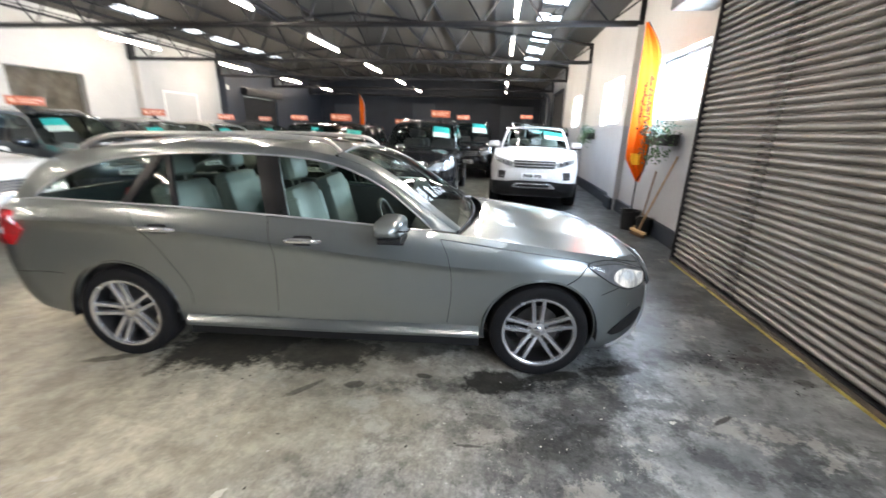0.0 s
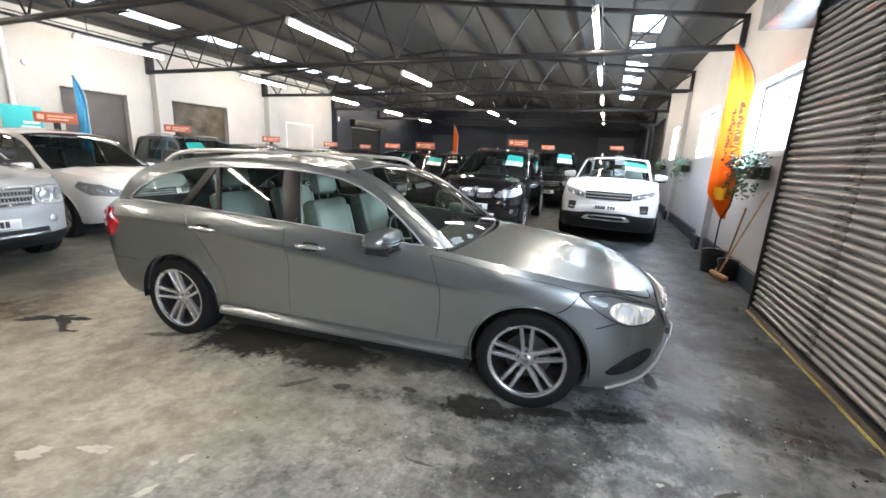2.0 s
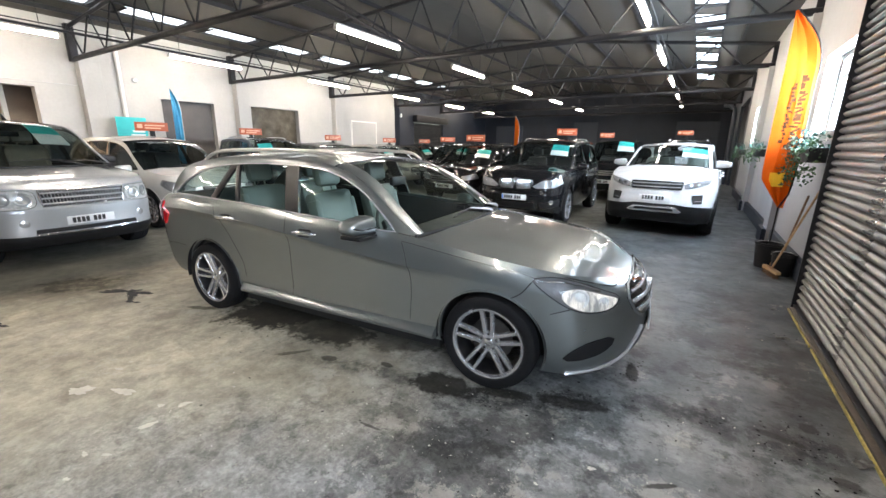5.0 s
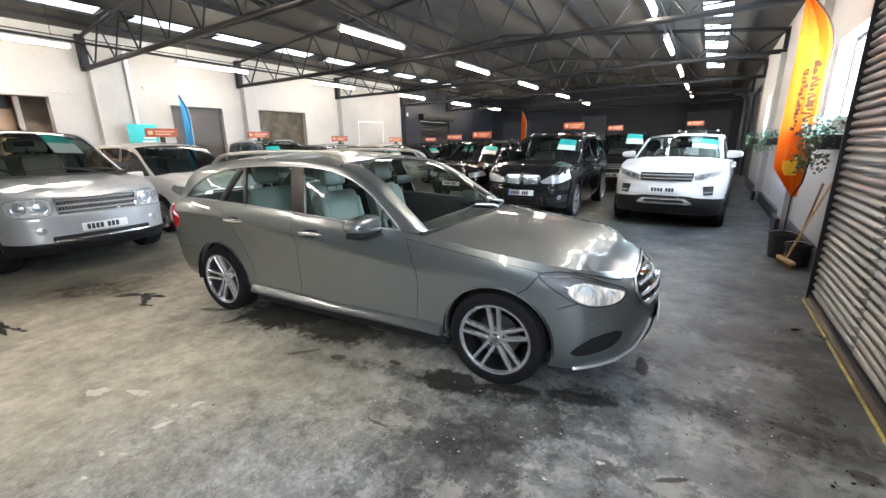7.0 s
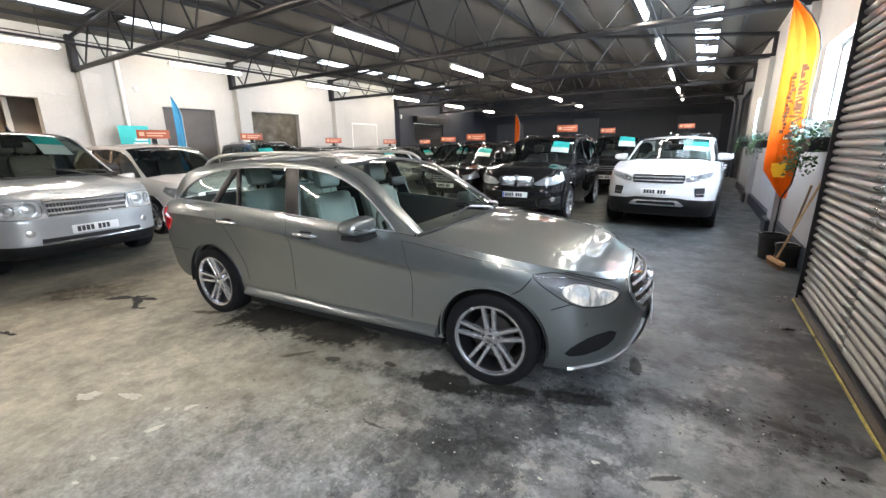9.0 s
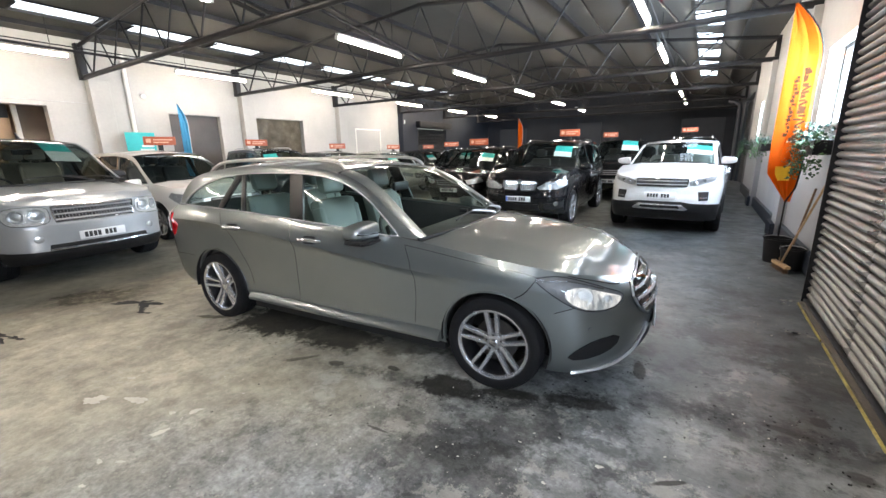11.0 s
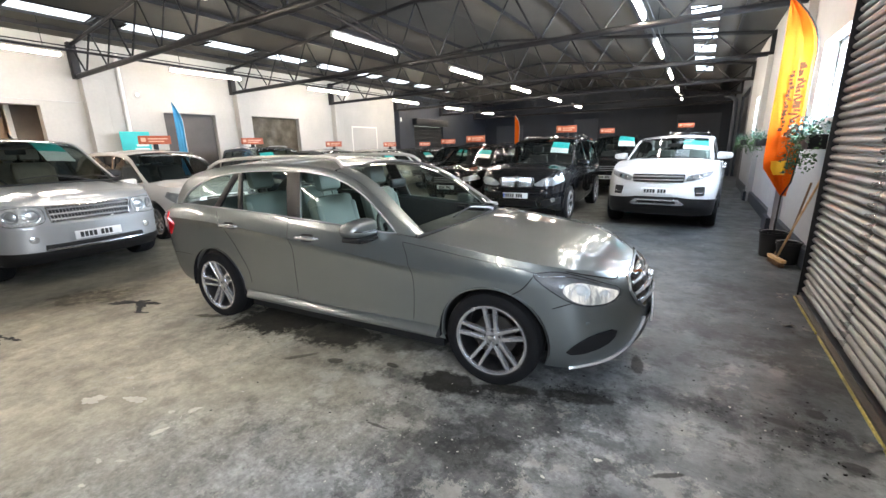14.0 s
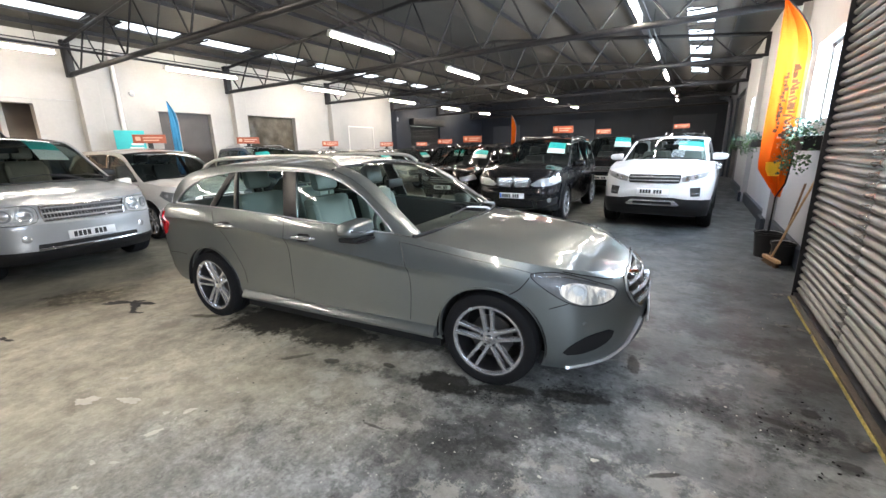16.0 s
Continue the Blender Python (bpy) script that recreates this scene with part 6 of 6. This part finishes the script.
def park(spec, kind, front, heading, plate_z, blue=False):
    """Stands a car with the middle of its nose at front, looking along heading."""
    xf = spec["plan"][0][0]
    m = pose(front[0], front[1], 0, 0, 0, heading) @ pose(-xf, 0, 0)
    car, sh = build_car(spec, m)
    suv_face(car, sh, xf, spec["plan"][6][1], kind, spec["hood_z"], 0)
    if plate_z:
        plate(car, sh, plate_z, drop=0.03, blue=blue)
    return car


RANGE = suv_spec("off_roader", "silver off-road estate car with a mesh grille", P_SILVER, 4.95, 1.0, 1.88, 2.88, 0.86, 1.19, 1.23, 0.78, 1.0, 0.37, [M_GLASSD] * 3, card=(0.66, 0.20, 7, 14), hood_z=1.10, mirror_paint=M_BLACKP, rails=None, screen_glass=M_GLASSD, a_post=(0.05, 0.08), crown=0.035, mirror=(0.82, 0.98, 1.33), arch_trim=(0.03, P_SILVER),
                 cabin=dict(floor=0.6, dash=0.75, seats=[(0.05, 0.54), (-0.85, 0.56)], mat=M_INTT, lift=0.25))
RANGE["bottom"] = [(RANGE["plan"][0][0], 0.25), (RANGE["plan"][0][0] - 0.4, 0.25)] + RANGE["bottom"][2:]
RANGE["nose"] = [(0, 0.12), (0.08, 0.05), (0.16, 0.0), (0.30, 0.0), (0.33, 0.008), (0.60, 0.0), (0.635, 0.004), (0.66, 0.04), (0.90, 0.055), (0.93, 0.045), (0.97, 0.055), (1, 0.10)]
_xf = RANGE["plan"][0][0]
RANGE["top"] = [(_xf, 1.045), (_xf - 0.08, 1.075), (_xf - 0.3, 1.105), (_xf - 0.7, 1.155), (RANGE["cowl"], 1.20), (RANGE["cowl"] - 0.5, 1.215), (0, 1.225), (-1.44, 1.24), (_xf - 4.75, 1.24), (_xf - 4.95, 1.22)]
park(RANGE, "range", (-5.08, 2.74), 6.4, 0.582)
LEX = suv_spec("crossover", "pearl white crossover car with dark windows", P_PEARL, 4.77, 0.93, 1.70, 2.74, 0.95, 1.04, 1.09, 0.98, 0.0, 0.36, slope=0.35, hood_z=1.0, rails=None, screen_glass=M_GLASSD, mirror_paint=P_PEARL)
park(LEX, "lexus", (-5.92, 5.13), 4.0, None)
EVO = suv_spec("compact_off_roader", "white compact off-road car with a black lower bumper", P_WHITE, 4.37, 0.985, 1.73, 2.66, 0.86, 1.20, 1.25, 0.86, 0.2, 0.37, hood_z=1.07, a_post=(0.05, 0.09), card=(0.92, 0.30, 8, 14), rails=None, crown=0.06,
                arch_trim=(0.05, M_BLACKP), screen_glass=M_GLASS, waist=[(1.1, 0.80), (0, 0.83), (-1.33, 0.82), (-1.88, 0.76), (-2.18, 0.70)], mirror=(0.67, 0.98, 1.34), cabin=dict(floor=0.55, dash=0.55, seats=[(-0.2, 0.52), (-1.0, 0.54)], mat=M_LEATHER, lift=0.2))
EVO["top"] = [(EVO["plan"][0][0], 1.045), (EVO["plan"][0][0] - 0.15, 1.09), (EVO["plan"][0][0] - 0.5, 1.15)] + EVO["top"][3:]
park(EVO, "evoque", (1.36, 9.25), -93.0, 0.73)
X5 = suv_spec("large_off_roader", "black off-road estate car with twin chrome grilles", P_BLACK, 4.85, 0.96, 1.80, 2.93, 0.86, 1.14, 1.20, 0.90, 0.5, 0.38, hood_z=1.06, card=(0.85, 0.35, 7, 13), strip_mat=M_CHROME)
park(X5, "kidney", (-1.24, 8.67), -88.5, 0.605, True)
QB = suv_spec("black_crossover", "black crossover car with bright roof rails", P_BLACK, 4.63, 0.94, 1.68, 2.81, 0.86, 1.02, 1.08, 0.92, 0.4, 0.37, hood_z=0.98, card=(0.85, 0.30, 7, 13))
park(QB, "plain", (-4.0, 10.3), -88, 0.55)
DISC = suv_spec("boxy_off_roader", "black boxy off-road estate car", P_BLACK, 4.80, 0.95, 1.88, 2.88, 0.82, 1.14, 1.16, 0.62, 1.0, 0.38, hood_z=1.1, card=(0.85, 0.15, 7, 14))
park(DISC, "plain", (-0.55, 14.4), -90, 0.6)
BACK1 = suv_spec("black_estate", "black estate car with roof bars", P_BLACK, 4.7, 0.93, 1.92, 2.8, 0.86, 1.05, 1.1, 0.85, 0.6, 0.37, hood_z=1.0, card=(0.85, 0.3, 7, 13))
park(BACK1, "plain", (1.55, 14.2), -91, 0.55)
BACK2 = suv_spec("black_hatchback", "black car among parked cars", P_BLACK, 4.6, 0.92, 1.70, 2.75, 0.86, 1.0, 1.06, 0.85, 0.5, 0.36, hood_z=0.96, card=(0.85, 0.3, 7, 13))
park(BACK2, "plain", (-3.2, 16.2), -90, 0.55)
park(dict(BACK2, name="black_wagon", label="black car with a pale roof sign"), "plain", (-6.4, 13.6), -80, 0.55)
BLUE = suv_spec("blue_off_roader", "dark blue off-road car with grey roof rails", P_BLUE, 4.5, 0.93, 1.76, 2.66, 0.84, 1.06, 1.12, 0.72, 0.9, 0.37, hood_z=1.02, rail_mat=M_GREYP, card=(-0.2, -0.75, 6, 12))
park(BLUE, "plain", (-7.4, 8.3), -10, 0.55)
DG = suv_spec("grey_hatchback", "dark grey car parked by the white wall", P_DGREY, 4.4, 0.90, 1.66, 2.6, 0.84, 0.98, 1.04, 0.9, 0.4, 0.34, hood_z=0.94, rails=None, card=(-0.2, -0.75, 6, 12))
park(DG, "plain", (-7.4, 10.9), -12, 0.55)
CR = suv_spec("beige_saloon", "beige car parked near the wall", P_CREAM, 4.4, 0.90, 1.64, 2.6, 0.84, 0.98, 1.04, 0.9, 0.2, 0.34, hood_z=0.94, rails=None, card=(-0.2, -0.75, 6, 12))
park(CR, "plain", (-7.4, 13.9), -12, 0.55)
park(dict(DG, name="dark_saloon", label="dark car at the back of the row", paint=P_BLACK, handle_mat=P_BLACK), "plain", (-7.6, 17.0), -14, 0.55)


# ---- signs, banners and loose things ----
def roof_sign(x, y, z, w, h, turn, up=0.10):
    """Orange board on a foot that stands on a car's roof."""
    s = root("roof_sign", pose(x, y, z, 0, 0, turn), "orange sale board standing on a car roof", "sign", "roof signs")
    part("board", boxes((-0.012, 0.012, -w / 2, w / 2, up, up + h), bevel=0.004), M_ORANGE, s)
    part("foot", boxes((-0.06, 0.06, -0.12, 0.12, 0.0, 0.03), (-0.01, 0.01, -0.05, 0.05, 0.03, up + 0.01), bevel=0.005), M_BLACKP, s)
    part("print_bar", boxes((0.0125, 0.014, -w * 0.42, -w * 0.27, up + h * 0.3, up + h * 0.75)), M_PALEBAR, s, smooth=False)
    for k in range(2):
        part("print_bar", boxes((0.0125, 0.014, -w * 0.2, w * (0.4 - 0.12 * k), up + h * (0.56 - 0.3 * k), up + h * (0.7 - 0.3 * k))), M_PALEBAR, s, smooth=False)
    return s


for a in [(-8.62, 5.15, 1.66, 0.62, 0.19, -20, 0.20), (-9.3, 8.0, 1.77, 0.60, 0.18, -25), (-9.0, 10.9, 1.67, 0.56, 0.18, -30), (-9.1, 14.1, 1.65, 0.56, 0.18, -32), (-9.6, 17.4, 1.67, 0.56, 0.18, -35),
          (-6.9, 15.2, 1.71, 0.6, 0.18, -55), (-4.2, 12.5, 1.69, 0.6, 0.2, -70), (-3.6, 17.9, 1.71, 0.6, 0.18, -70), (-1.02, 11.5, 1.84, 0.50, 0.17, -80), (-0.78, 15.6, 1.89, 0.46, 0.16, -80), (1.5, 16.0, 1.98, 0.44, 0.14, -90)]:
    roof_sign(*a)


def feather_flag(name, m, height, width, cloth, label, marks=True, n=26):
    """A tall sail-shaped banner on a thin pole."""
    f = root(name, m, label, "banner")
    bm = bmesh.new()
    rows = []
    for i in range(n + 1):
        t = i / n
        z = height * t
        right = width * (0.78 + 0.22 * math.sin(min(1, t / 0.75) * math.pi / 2)) * (1 - max(0.0, min(1.0, (t - 0.72) / 0.28)) ** 2.2)
        lo = width * 0.66 * max(0.0, 1 - t / 0.16)
        row = []
        for j in range(9):
            u = j / 8
            x = lo + (max(right, lo + 0.01) - lo) * u
            wave = 0.035 * math.sin(7 * t + 3.5 * u) + 0.018 * math.sin(17 * u + 4 * t)
            row.append((x, wave * (0.3 + u), z))
        rows.append(row)
    grid(bm, rows)
    bmesh.ops.solidify(bm, geom=bm.faces[:], thickness=0.004)
    part("cloth", bm, cloth, f)
    bm = bmesh.new()
    tube(bm, [(width * 0.66, 0.0, -height * 0.32), (width * 0.68, 0.0, 0.0)] + [(max(r[-1][0], 0.02) + 0.004, r[-1][1], r[-1][2]) for r in rows[2:]], 0.011, 8)
    part("pole", bm, M_GREYP if not marks else M_BLACKP, f)
    if marks:
        # yellow patch low on the cloth paints in a streak of light
        bm = bmesh.new()
        k0, k1 = 3, 5
        grid(bm, [[(p[0], p[1] - 0.006, p[2]) for p in rows[i][2:7]] for i in range(k0, k1 + 1)])
        part("light_patch", bm, M_FLAGLIGHT, f, "yellow patch painted in for light on the cloth")
        rnd = random.Random(5)
        for col, k0, k1, size in ((5, 8, 18, 0.055), (3, 9, 17, 0.022)):
            for i in range(k0, k1):
                c = Vector(rows[i][col])
                for a in (0.0, 0.5):
                    w, hgt = size * rnd.uniform(0.55, 1.25), rnd.uniform(0.012, 0.024)
                    bm = bmesh.new()
                    box(bm, -w, w, -0.002, 0.002, -hgt, hgt, m=pose(c.x + rnd.uniform(-0.02, 0.02), c.y - 0.012, c.z + 0.03 + a * 0.09, 0, rnd.uniform(-35, 10), 0))
                    part("print_bar", bm, M_FLAGD, f, "dark printed bar", smooth=False)
    return f


fl = feather_flag("feather_banner", pose(2.735, 7.75, 0.856, 0, 0, 16), 2.47, 0.394, M_FLAG, "orange feather banner on a pole beside the wall")
feather_flag("feather_banner", pose(-12.3, 7.35, 0.73, 0, 0, 75), 2.5, 0.24, M_BFLAG, "blue feather banner before a dark opening", False)
feather_flag("feather_banner", pose(-7.6, 24.0, 0.79, 0, 0, 0), 2.66, 0.28, M_FLAG, "orange feather banner far back among parked cars", False)
feather_flag("feather_banner", pose(-13.9, 3.85, 0.6, 0, 0, 80), 1.7, 0.16, M_BLACKP, "black feather banner in a side room", False)
tb = root("teal_sign", pose(-12.2, 6.15, 1.75, 0, 0, -10), "teal advertising board by the white wall", "sign")
part("board", boxes((-0.02, 0.02, -0.36, 0.36, 0, 0.56), bevel=0.004), M_TEAL, tb)
part("foot", boxes((-0.15, 0.15, -0.03, 0.03, -1.75, -1.72), (-0.02, 0.02, -0.02, 0.02, -1.72, 0.0)), M_BLACKP, tb)
part("print_bars", boxes((0.0205, 0.022, 0.0, 0.3, 0.14, 0.2), (0.0205, 0.022, -0.05, 0.3, 0.05, 0.09)), M_CARD, tb, smooth=False)


def planter(y, x=XR - 0.14, n=260, droop=0.42, seed=1, w=0.62, turn=0):
    p = root("wall_planter", pose(x, y, DADO - 0.16, 0, 0, turn), "black trough planter with trailing ivy on the ledge", "planter", "wall planters")
    bm = bmesh.new()
    box(bm, -0.10, 0.10, -w / 2, w / 2, -0.17, 0.0, 0.012)
    part("trough", bm, M_BLACKP, p, "black plastic trough")
    rnd = random.Random(seed)
    for nm, mat, cnt, lo, hi in (("foliage", M_LEAF, n, -droop, 0.10), ("top_foliage", M_LEAFB, n // 2, 0.0, 0.22)):
        bm = bmesh.new()
        for k in range(cnt):
            u = rnd.uniform(-1, 1)
            yy = u * w * 0.62
            dz = rnd.uniform(lo, hi) * (1 - 0.45 * abs(u)) if lo < 0 else rnd.uniform(lo, hi) * (1 - 0.5 * u * u)
            xx = rnd.uniform(-0.2, 0.08) - 0.05 * (dz < 0)
            sz = rnd.uniform(0.020, 0.045)
            m = pose(xx, yy, dz, rnd.uniform(-70, 70), rnd.uniform(-70, 70), rnd.uniform(0, 360))
            pts = [(0, -0.5), (0.45, -0.3), (0.5, 0.1), (0.2, 0.25), (0, 0.75), (-0.2, 0.25), (-0.5, 0.1), (-0.45, -0.3)]
            vs = [bm.verts.new(m @ Vector((a * sz, b * sz, 0.12 * sz * (1 - abs(a) * 3)))) for a, b in pts]
            bm.faces.new(vs)
        tagged(part(nm, bm, mat, p, "small ivy leaves", smooth=False), kind="stuff")
    for k in range(6):
        yy = rnd.uniform(-w * 0.5, w * 0.5)
        bm = bmesh.new()
        tube(bm, [(-0.05, yy, 0.02), (-0.16, yy + rnd.uniform(-0.05, 0.05), -0.08), (-0.17, yy + rnd.uniform(-0.1, 0.1), -droop * rnd.uniform(0.5, 0.95))], 0.004, 5)
        part("stem", bm, M_LEAF, p)
    return p


planter(7.40, x=XR - 0.17, n=420, droop=0.5, seed=3, w=0.85)
planter(13.0, n=260, seed=4)
planter(17.7, n=220, seed=6)


def bucket(x, y, r, h, label):
    b = root("bucket", pose(x, y, 0), label, "bucket", "buckets by the wall")
    bm = bmesh.new()
    lathe(bm, [(0.001, 0.0), (r * 0.8, 0.0), (r * 0.82, 0.01), (r * 0.98, h - 0.03), (r * 1.05, h - 0.025), (r * 1.06, h), (r * 0.98, h), (r * 0.80, 0.03), (0.001, 0.03)], 28, "z")
    part("pail", bm, M_BLACKP, b)
    bm = bmesh.new()
    tube(bm, [(r * 1.05 * math.cos(a), r * 1.05 * math.sin(a) * 0.5 - 0.02, h - 0.03 + 0.04 * math.sin(a)) for a in np.linspace(0, math.pi, 14)], 0.005, 6)
    part("bail", bm, M_GREYP, b)
    return b


bucket(3.0, 7.84, 0.17, 0.36, "black plastic bucket standing by the wall")
bucket(3.12, 7.47, 0.135, 0.30, "black plastic bucket beside the brooms")


def broom(head, top, dark, label, spin):
    b = root("broom", pose(head[0], head[1], 0, 0, 0, spin), label, "broom", "brooms leaning on the wall")
    part("head", boxes((-0.03, 0.03, -0.20, 0.20, 0.06, 0.105), bevel=0.01), M_WOOD, b, "bare wooden broom head")
    bm = bmesh.new()
    rnd = random.Random(2)
    for k in range(140):
        x, y = rnd.uniform(-0.025, 0.025), rnd.uniform(-0.19, 0.19)
        tube(bm, [(x, y, 0.062), (x * 1.5, y * 1.04, 0.0)], 0.003, 4)
    part("bristles", bm, M_WOODD, b)
    bm = bmesh.new()
    inv = pose(head[0], head[1], 0, 0, 0, spin).inverted()
    tube(bm, [(0, 0, 0.10), inv @ Vector(top)], 0.013, 8)
    part("handle", bm, M_WOODD if dark else M_WOOD, b, "wooden broom handle")
    return b


broom((3.0, 7.35), (3.27, 7.02, 1.34), False, "wooden broom leaning on the grey wall", 15)
broom((3.1, 7.62), (3.27, 7.75, 1.05), True, "dark handled broom leaning on the grey wall", 30)

# ducts and cables at the far end of the window wall
bm = bmesh.new()
tube(bm, [(3.16, 24.9, 0.0), (3.14, 24.9, 3.3), (3.1, 24.95, 3.55), (2.9, 25.1, 3.72), (2.7, 25.3, 3.75)], 0.09, 12)
tagged(part("flue_pipe", bm, M_FARP), "dark grey flue pipe bending out from the dark wall", "pipe")
bm = bmesh.new()
tube(bm, [(XL + 0.07, 6.35, 0.1), (XL + 0.07, 6.35, 4.6)], 0.055, 12)
tagged(part("drain_pipe", bm, M_CREAM), "white painted downpipe on the wall", "pipe")
bm = bmesh.new()
lathe(bm, [(0.001, 0.05), (0.06, 0.05), (0.08, 0.03), (0.085, 0.0)], 20, "x", (XL, 6.75, 3.45))
tagged(part("alarm_sounder", bm, M_CREAM), "white round sounder on the wall", "alarm")
bm = boxes((XL + 0.352, XL + 0.37, 19.5, 19.6, 3.2, 3.4), bevel=0.004)
tagged(part("wall_light", bm, M_CARD), "small white fitting on the black pier", "wall light")


# marks on the floor
def blot(name, x, y, rx, ry, turn, mat, label, seed, ragged=0.35, z=0.004, n=40):
    rnd = random.Random(seed)
    ph = [rnd.uniform(0, 6.28) for _ in range(6)]
    bm = bmesh.new()
    m = pose(x, y, z, 0, 0, turn)
    c = bm.verts.new(m @ Vector((0, 0, 0.0006)))
    vs = []
    for k in range(n):
        a = 2 * math.pi * k / n
        r = 1 + ragged * (0.5 * math.sin(2 * a + ph[0]) + 0.4 * math.sin(3 * a + ph[1]) + 0.35 * math.sin(5 * a + ph[2]) + 0.3 * math.sin(9 * a + ph[3]) + 0.2 * math.sin(14 * a + ph[4]))
        r = max(0.15, r)
        vs.append(bm.verts.new(m @ Vector((rx * r * math.cos(a), ry * r * math.sin(a), 0))))
    for k in range(n):
        bm.faces.new((c, vs[k], vs[(k + 1) % n]))
    return tagged(part(name, bm, mat, None, "", smooth=False), label, "floor mark", kind="structure")


for k, (x, y, rx, ry, tn) in enumerate([(-1.30, 1.41, 0.075, 0.045, 20), (-1.05, 1.56, 0.075, 0.034, 15), (-0.58, 1.71, 0.035, 0.022, 50), (-0.55, 1.49, 0.05, 0.02, 60), (-0.69, 1.62, 0.022, 0.012, 20), (-0.57, 1.21, 0.022, 0.012, 0), (-0.47, 1.27, 0.03, 0.008, 30), (-1.40, 1.66, 0.035, 0.012, 30), (-0.44, 1.10, 0.018, 0.010, 10), (1.72, 2.58, 0.022, 0.012, 40), (1.51, 2.33, 0.012, 0.008, 0)]):
    blot("filler_patch", x, y, rx, ry, tn, M_CHIP, "pale chipped patch in the concrete", 20 + k, 0.35)
for k, (x, y, rx, ry, tn) in enumerate([(-3.17, 2.38, 0.20, 0.075, 28), (-2.98, 2.33, 0.12, 0.045, -10), (-3.33, 2.30, 0.12, 0.04, 25), (-2.80, 2.27, 0.07, 0.022, 30), (-3.34, 1.30, 0.17, 0.05, 5), (-3.14, 1.38, 0.09, 0.025, 20)]):
    blot("oil_splash", x, y, rx, ry, tn, M_STAIN, "black ragged oil splash on the concrete", 60 + k, 0.75)


def scatter(name, mat, label, seed, zones, low, high):
    """Flat angular crumbs strewn over zones: x, y, half spreads, turn, count."""
    rnd = random.Random(seed)
    bm = bmesh.new()
    for x, y, rx, ry, turn, count in zones:
        for _ in range(count):
            at = pose(x, y, 0.001, 0, 0, turn) @ Vector((rnd.gauss(0, rx * 0.5), rnd.gauss(0, ry * 0.5), 0))
            r = low + (high - low) * rnd.random() ** 3
            n, m = rnd.choice((4, 5, 6)), pose(at.x, at.y, 0.0015, 0, 0, rnd.uniform(0, 360))
            ring = [(r * rnd.uniform(0.6, 1.2) * math.cos(a), r * rnd.uniform(0.3, 0.8) * math.sin(a)) for a in [2 * math.pi * k / n for k in range(n)]]
            lo = [bm.verts.new(m @ Vector((px, py, 0))) for px, py in ring]
            hi = [bm.verts.new(m @ Vector((px * 0.8, py * 0.8, r * 0.22))) for px, py in ring]
            bm.faces.new(hi)
            for k in range(n):
                bm.faces.new((lo[k], lo[(k + 1) % n], hi[(k + 1) % n], hi[k]))
    return tagged(part(name, bm, mat, smooth=False), label, "debris", kind="stuff")


scatter("floor_chips", M_CHIP, "pale chips and paint flecks on the worn floor", 9,
        [(0.9, 2.3, 1.1, 0.7, 10, 110), (-0.9, 1.7, 1.3, 0.8, 20, 50), (2.6, 5.4, 0.4, 1.8, 0, 40), (2.2, 3.0, 0.8, 0.6, 10, 40), (2.93, 5.95, 0.12, 0.10, 0, 14)], 0.002, 0.011)
scatter("floor_grit", M_STAIN, "black grit and tyre crumbs on the worn floor", 14,
        [(1.05, 2.84, 0.65, 0.16, 22, 170), (1.5, 3.15, 0.45, 0.2, 30, 110), (2.3, 3.4, 0.7, 0.3, 12, 90), (1.77, 3.72, 0.08, 0.25, 0, 60), (2.75, 3.4, 0.25, 0.5, 0, 80), (2.85, 5.0, 0.2, 0.2, 0, 24), (0.6, 2.2, 1.4, 0.6, 5, 80), (-1.0, 2.6, 0.8, 0.4, 15, 50)], 0.002, 0.012)
# torn scraps of dirty sheet by the shutter foot
for k, (x, y, sx, sy, tn) in enumerate([(2.82, 5.05, 0.055, 0.022, 20), (2.975, 5.0, 0.07, 0.03, -15), (2.94, 3.40, 0.06, 0.03, 40), (2.90, 5.98, 0.05, 0.03, 10), (2.86, 5.86, 0.035, 0.02, 70)]):
    rnd = random.Random(40 + k)
    bm = bmesh.new()
    m = pose(x, y, 0.003, 0, 0, tn)
    rows = [[m @ Vector((sx * (i / 3 - 1) * rnd.uniform(0.85, 1.1), sy * (j / 2 - 1) * rnd.uniform(0.8, 1.2), rnd.uniform(0.0, 0.016))) for i in range(7)] for j in range(5)]
    grid(bm, rows)
    bmesh.ops.solidify(bm, geom=bm.faces[:], thickness=0.0015)
    tagged(part("litter_scrap", bm, M_SCRAP), "crumpled grey scrap of litter on the floor", "litter", group="scraps by the shutter")
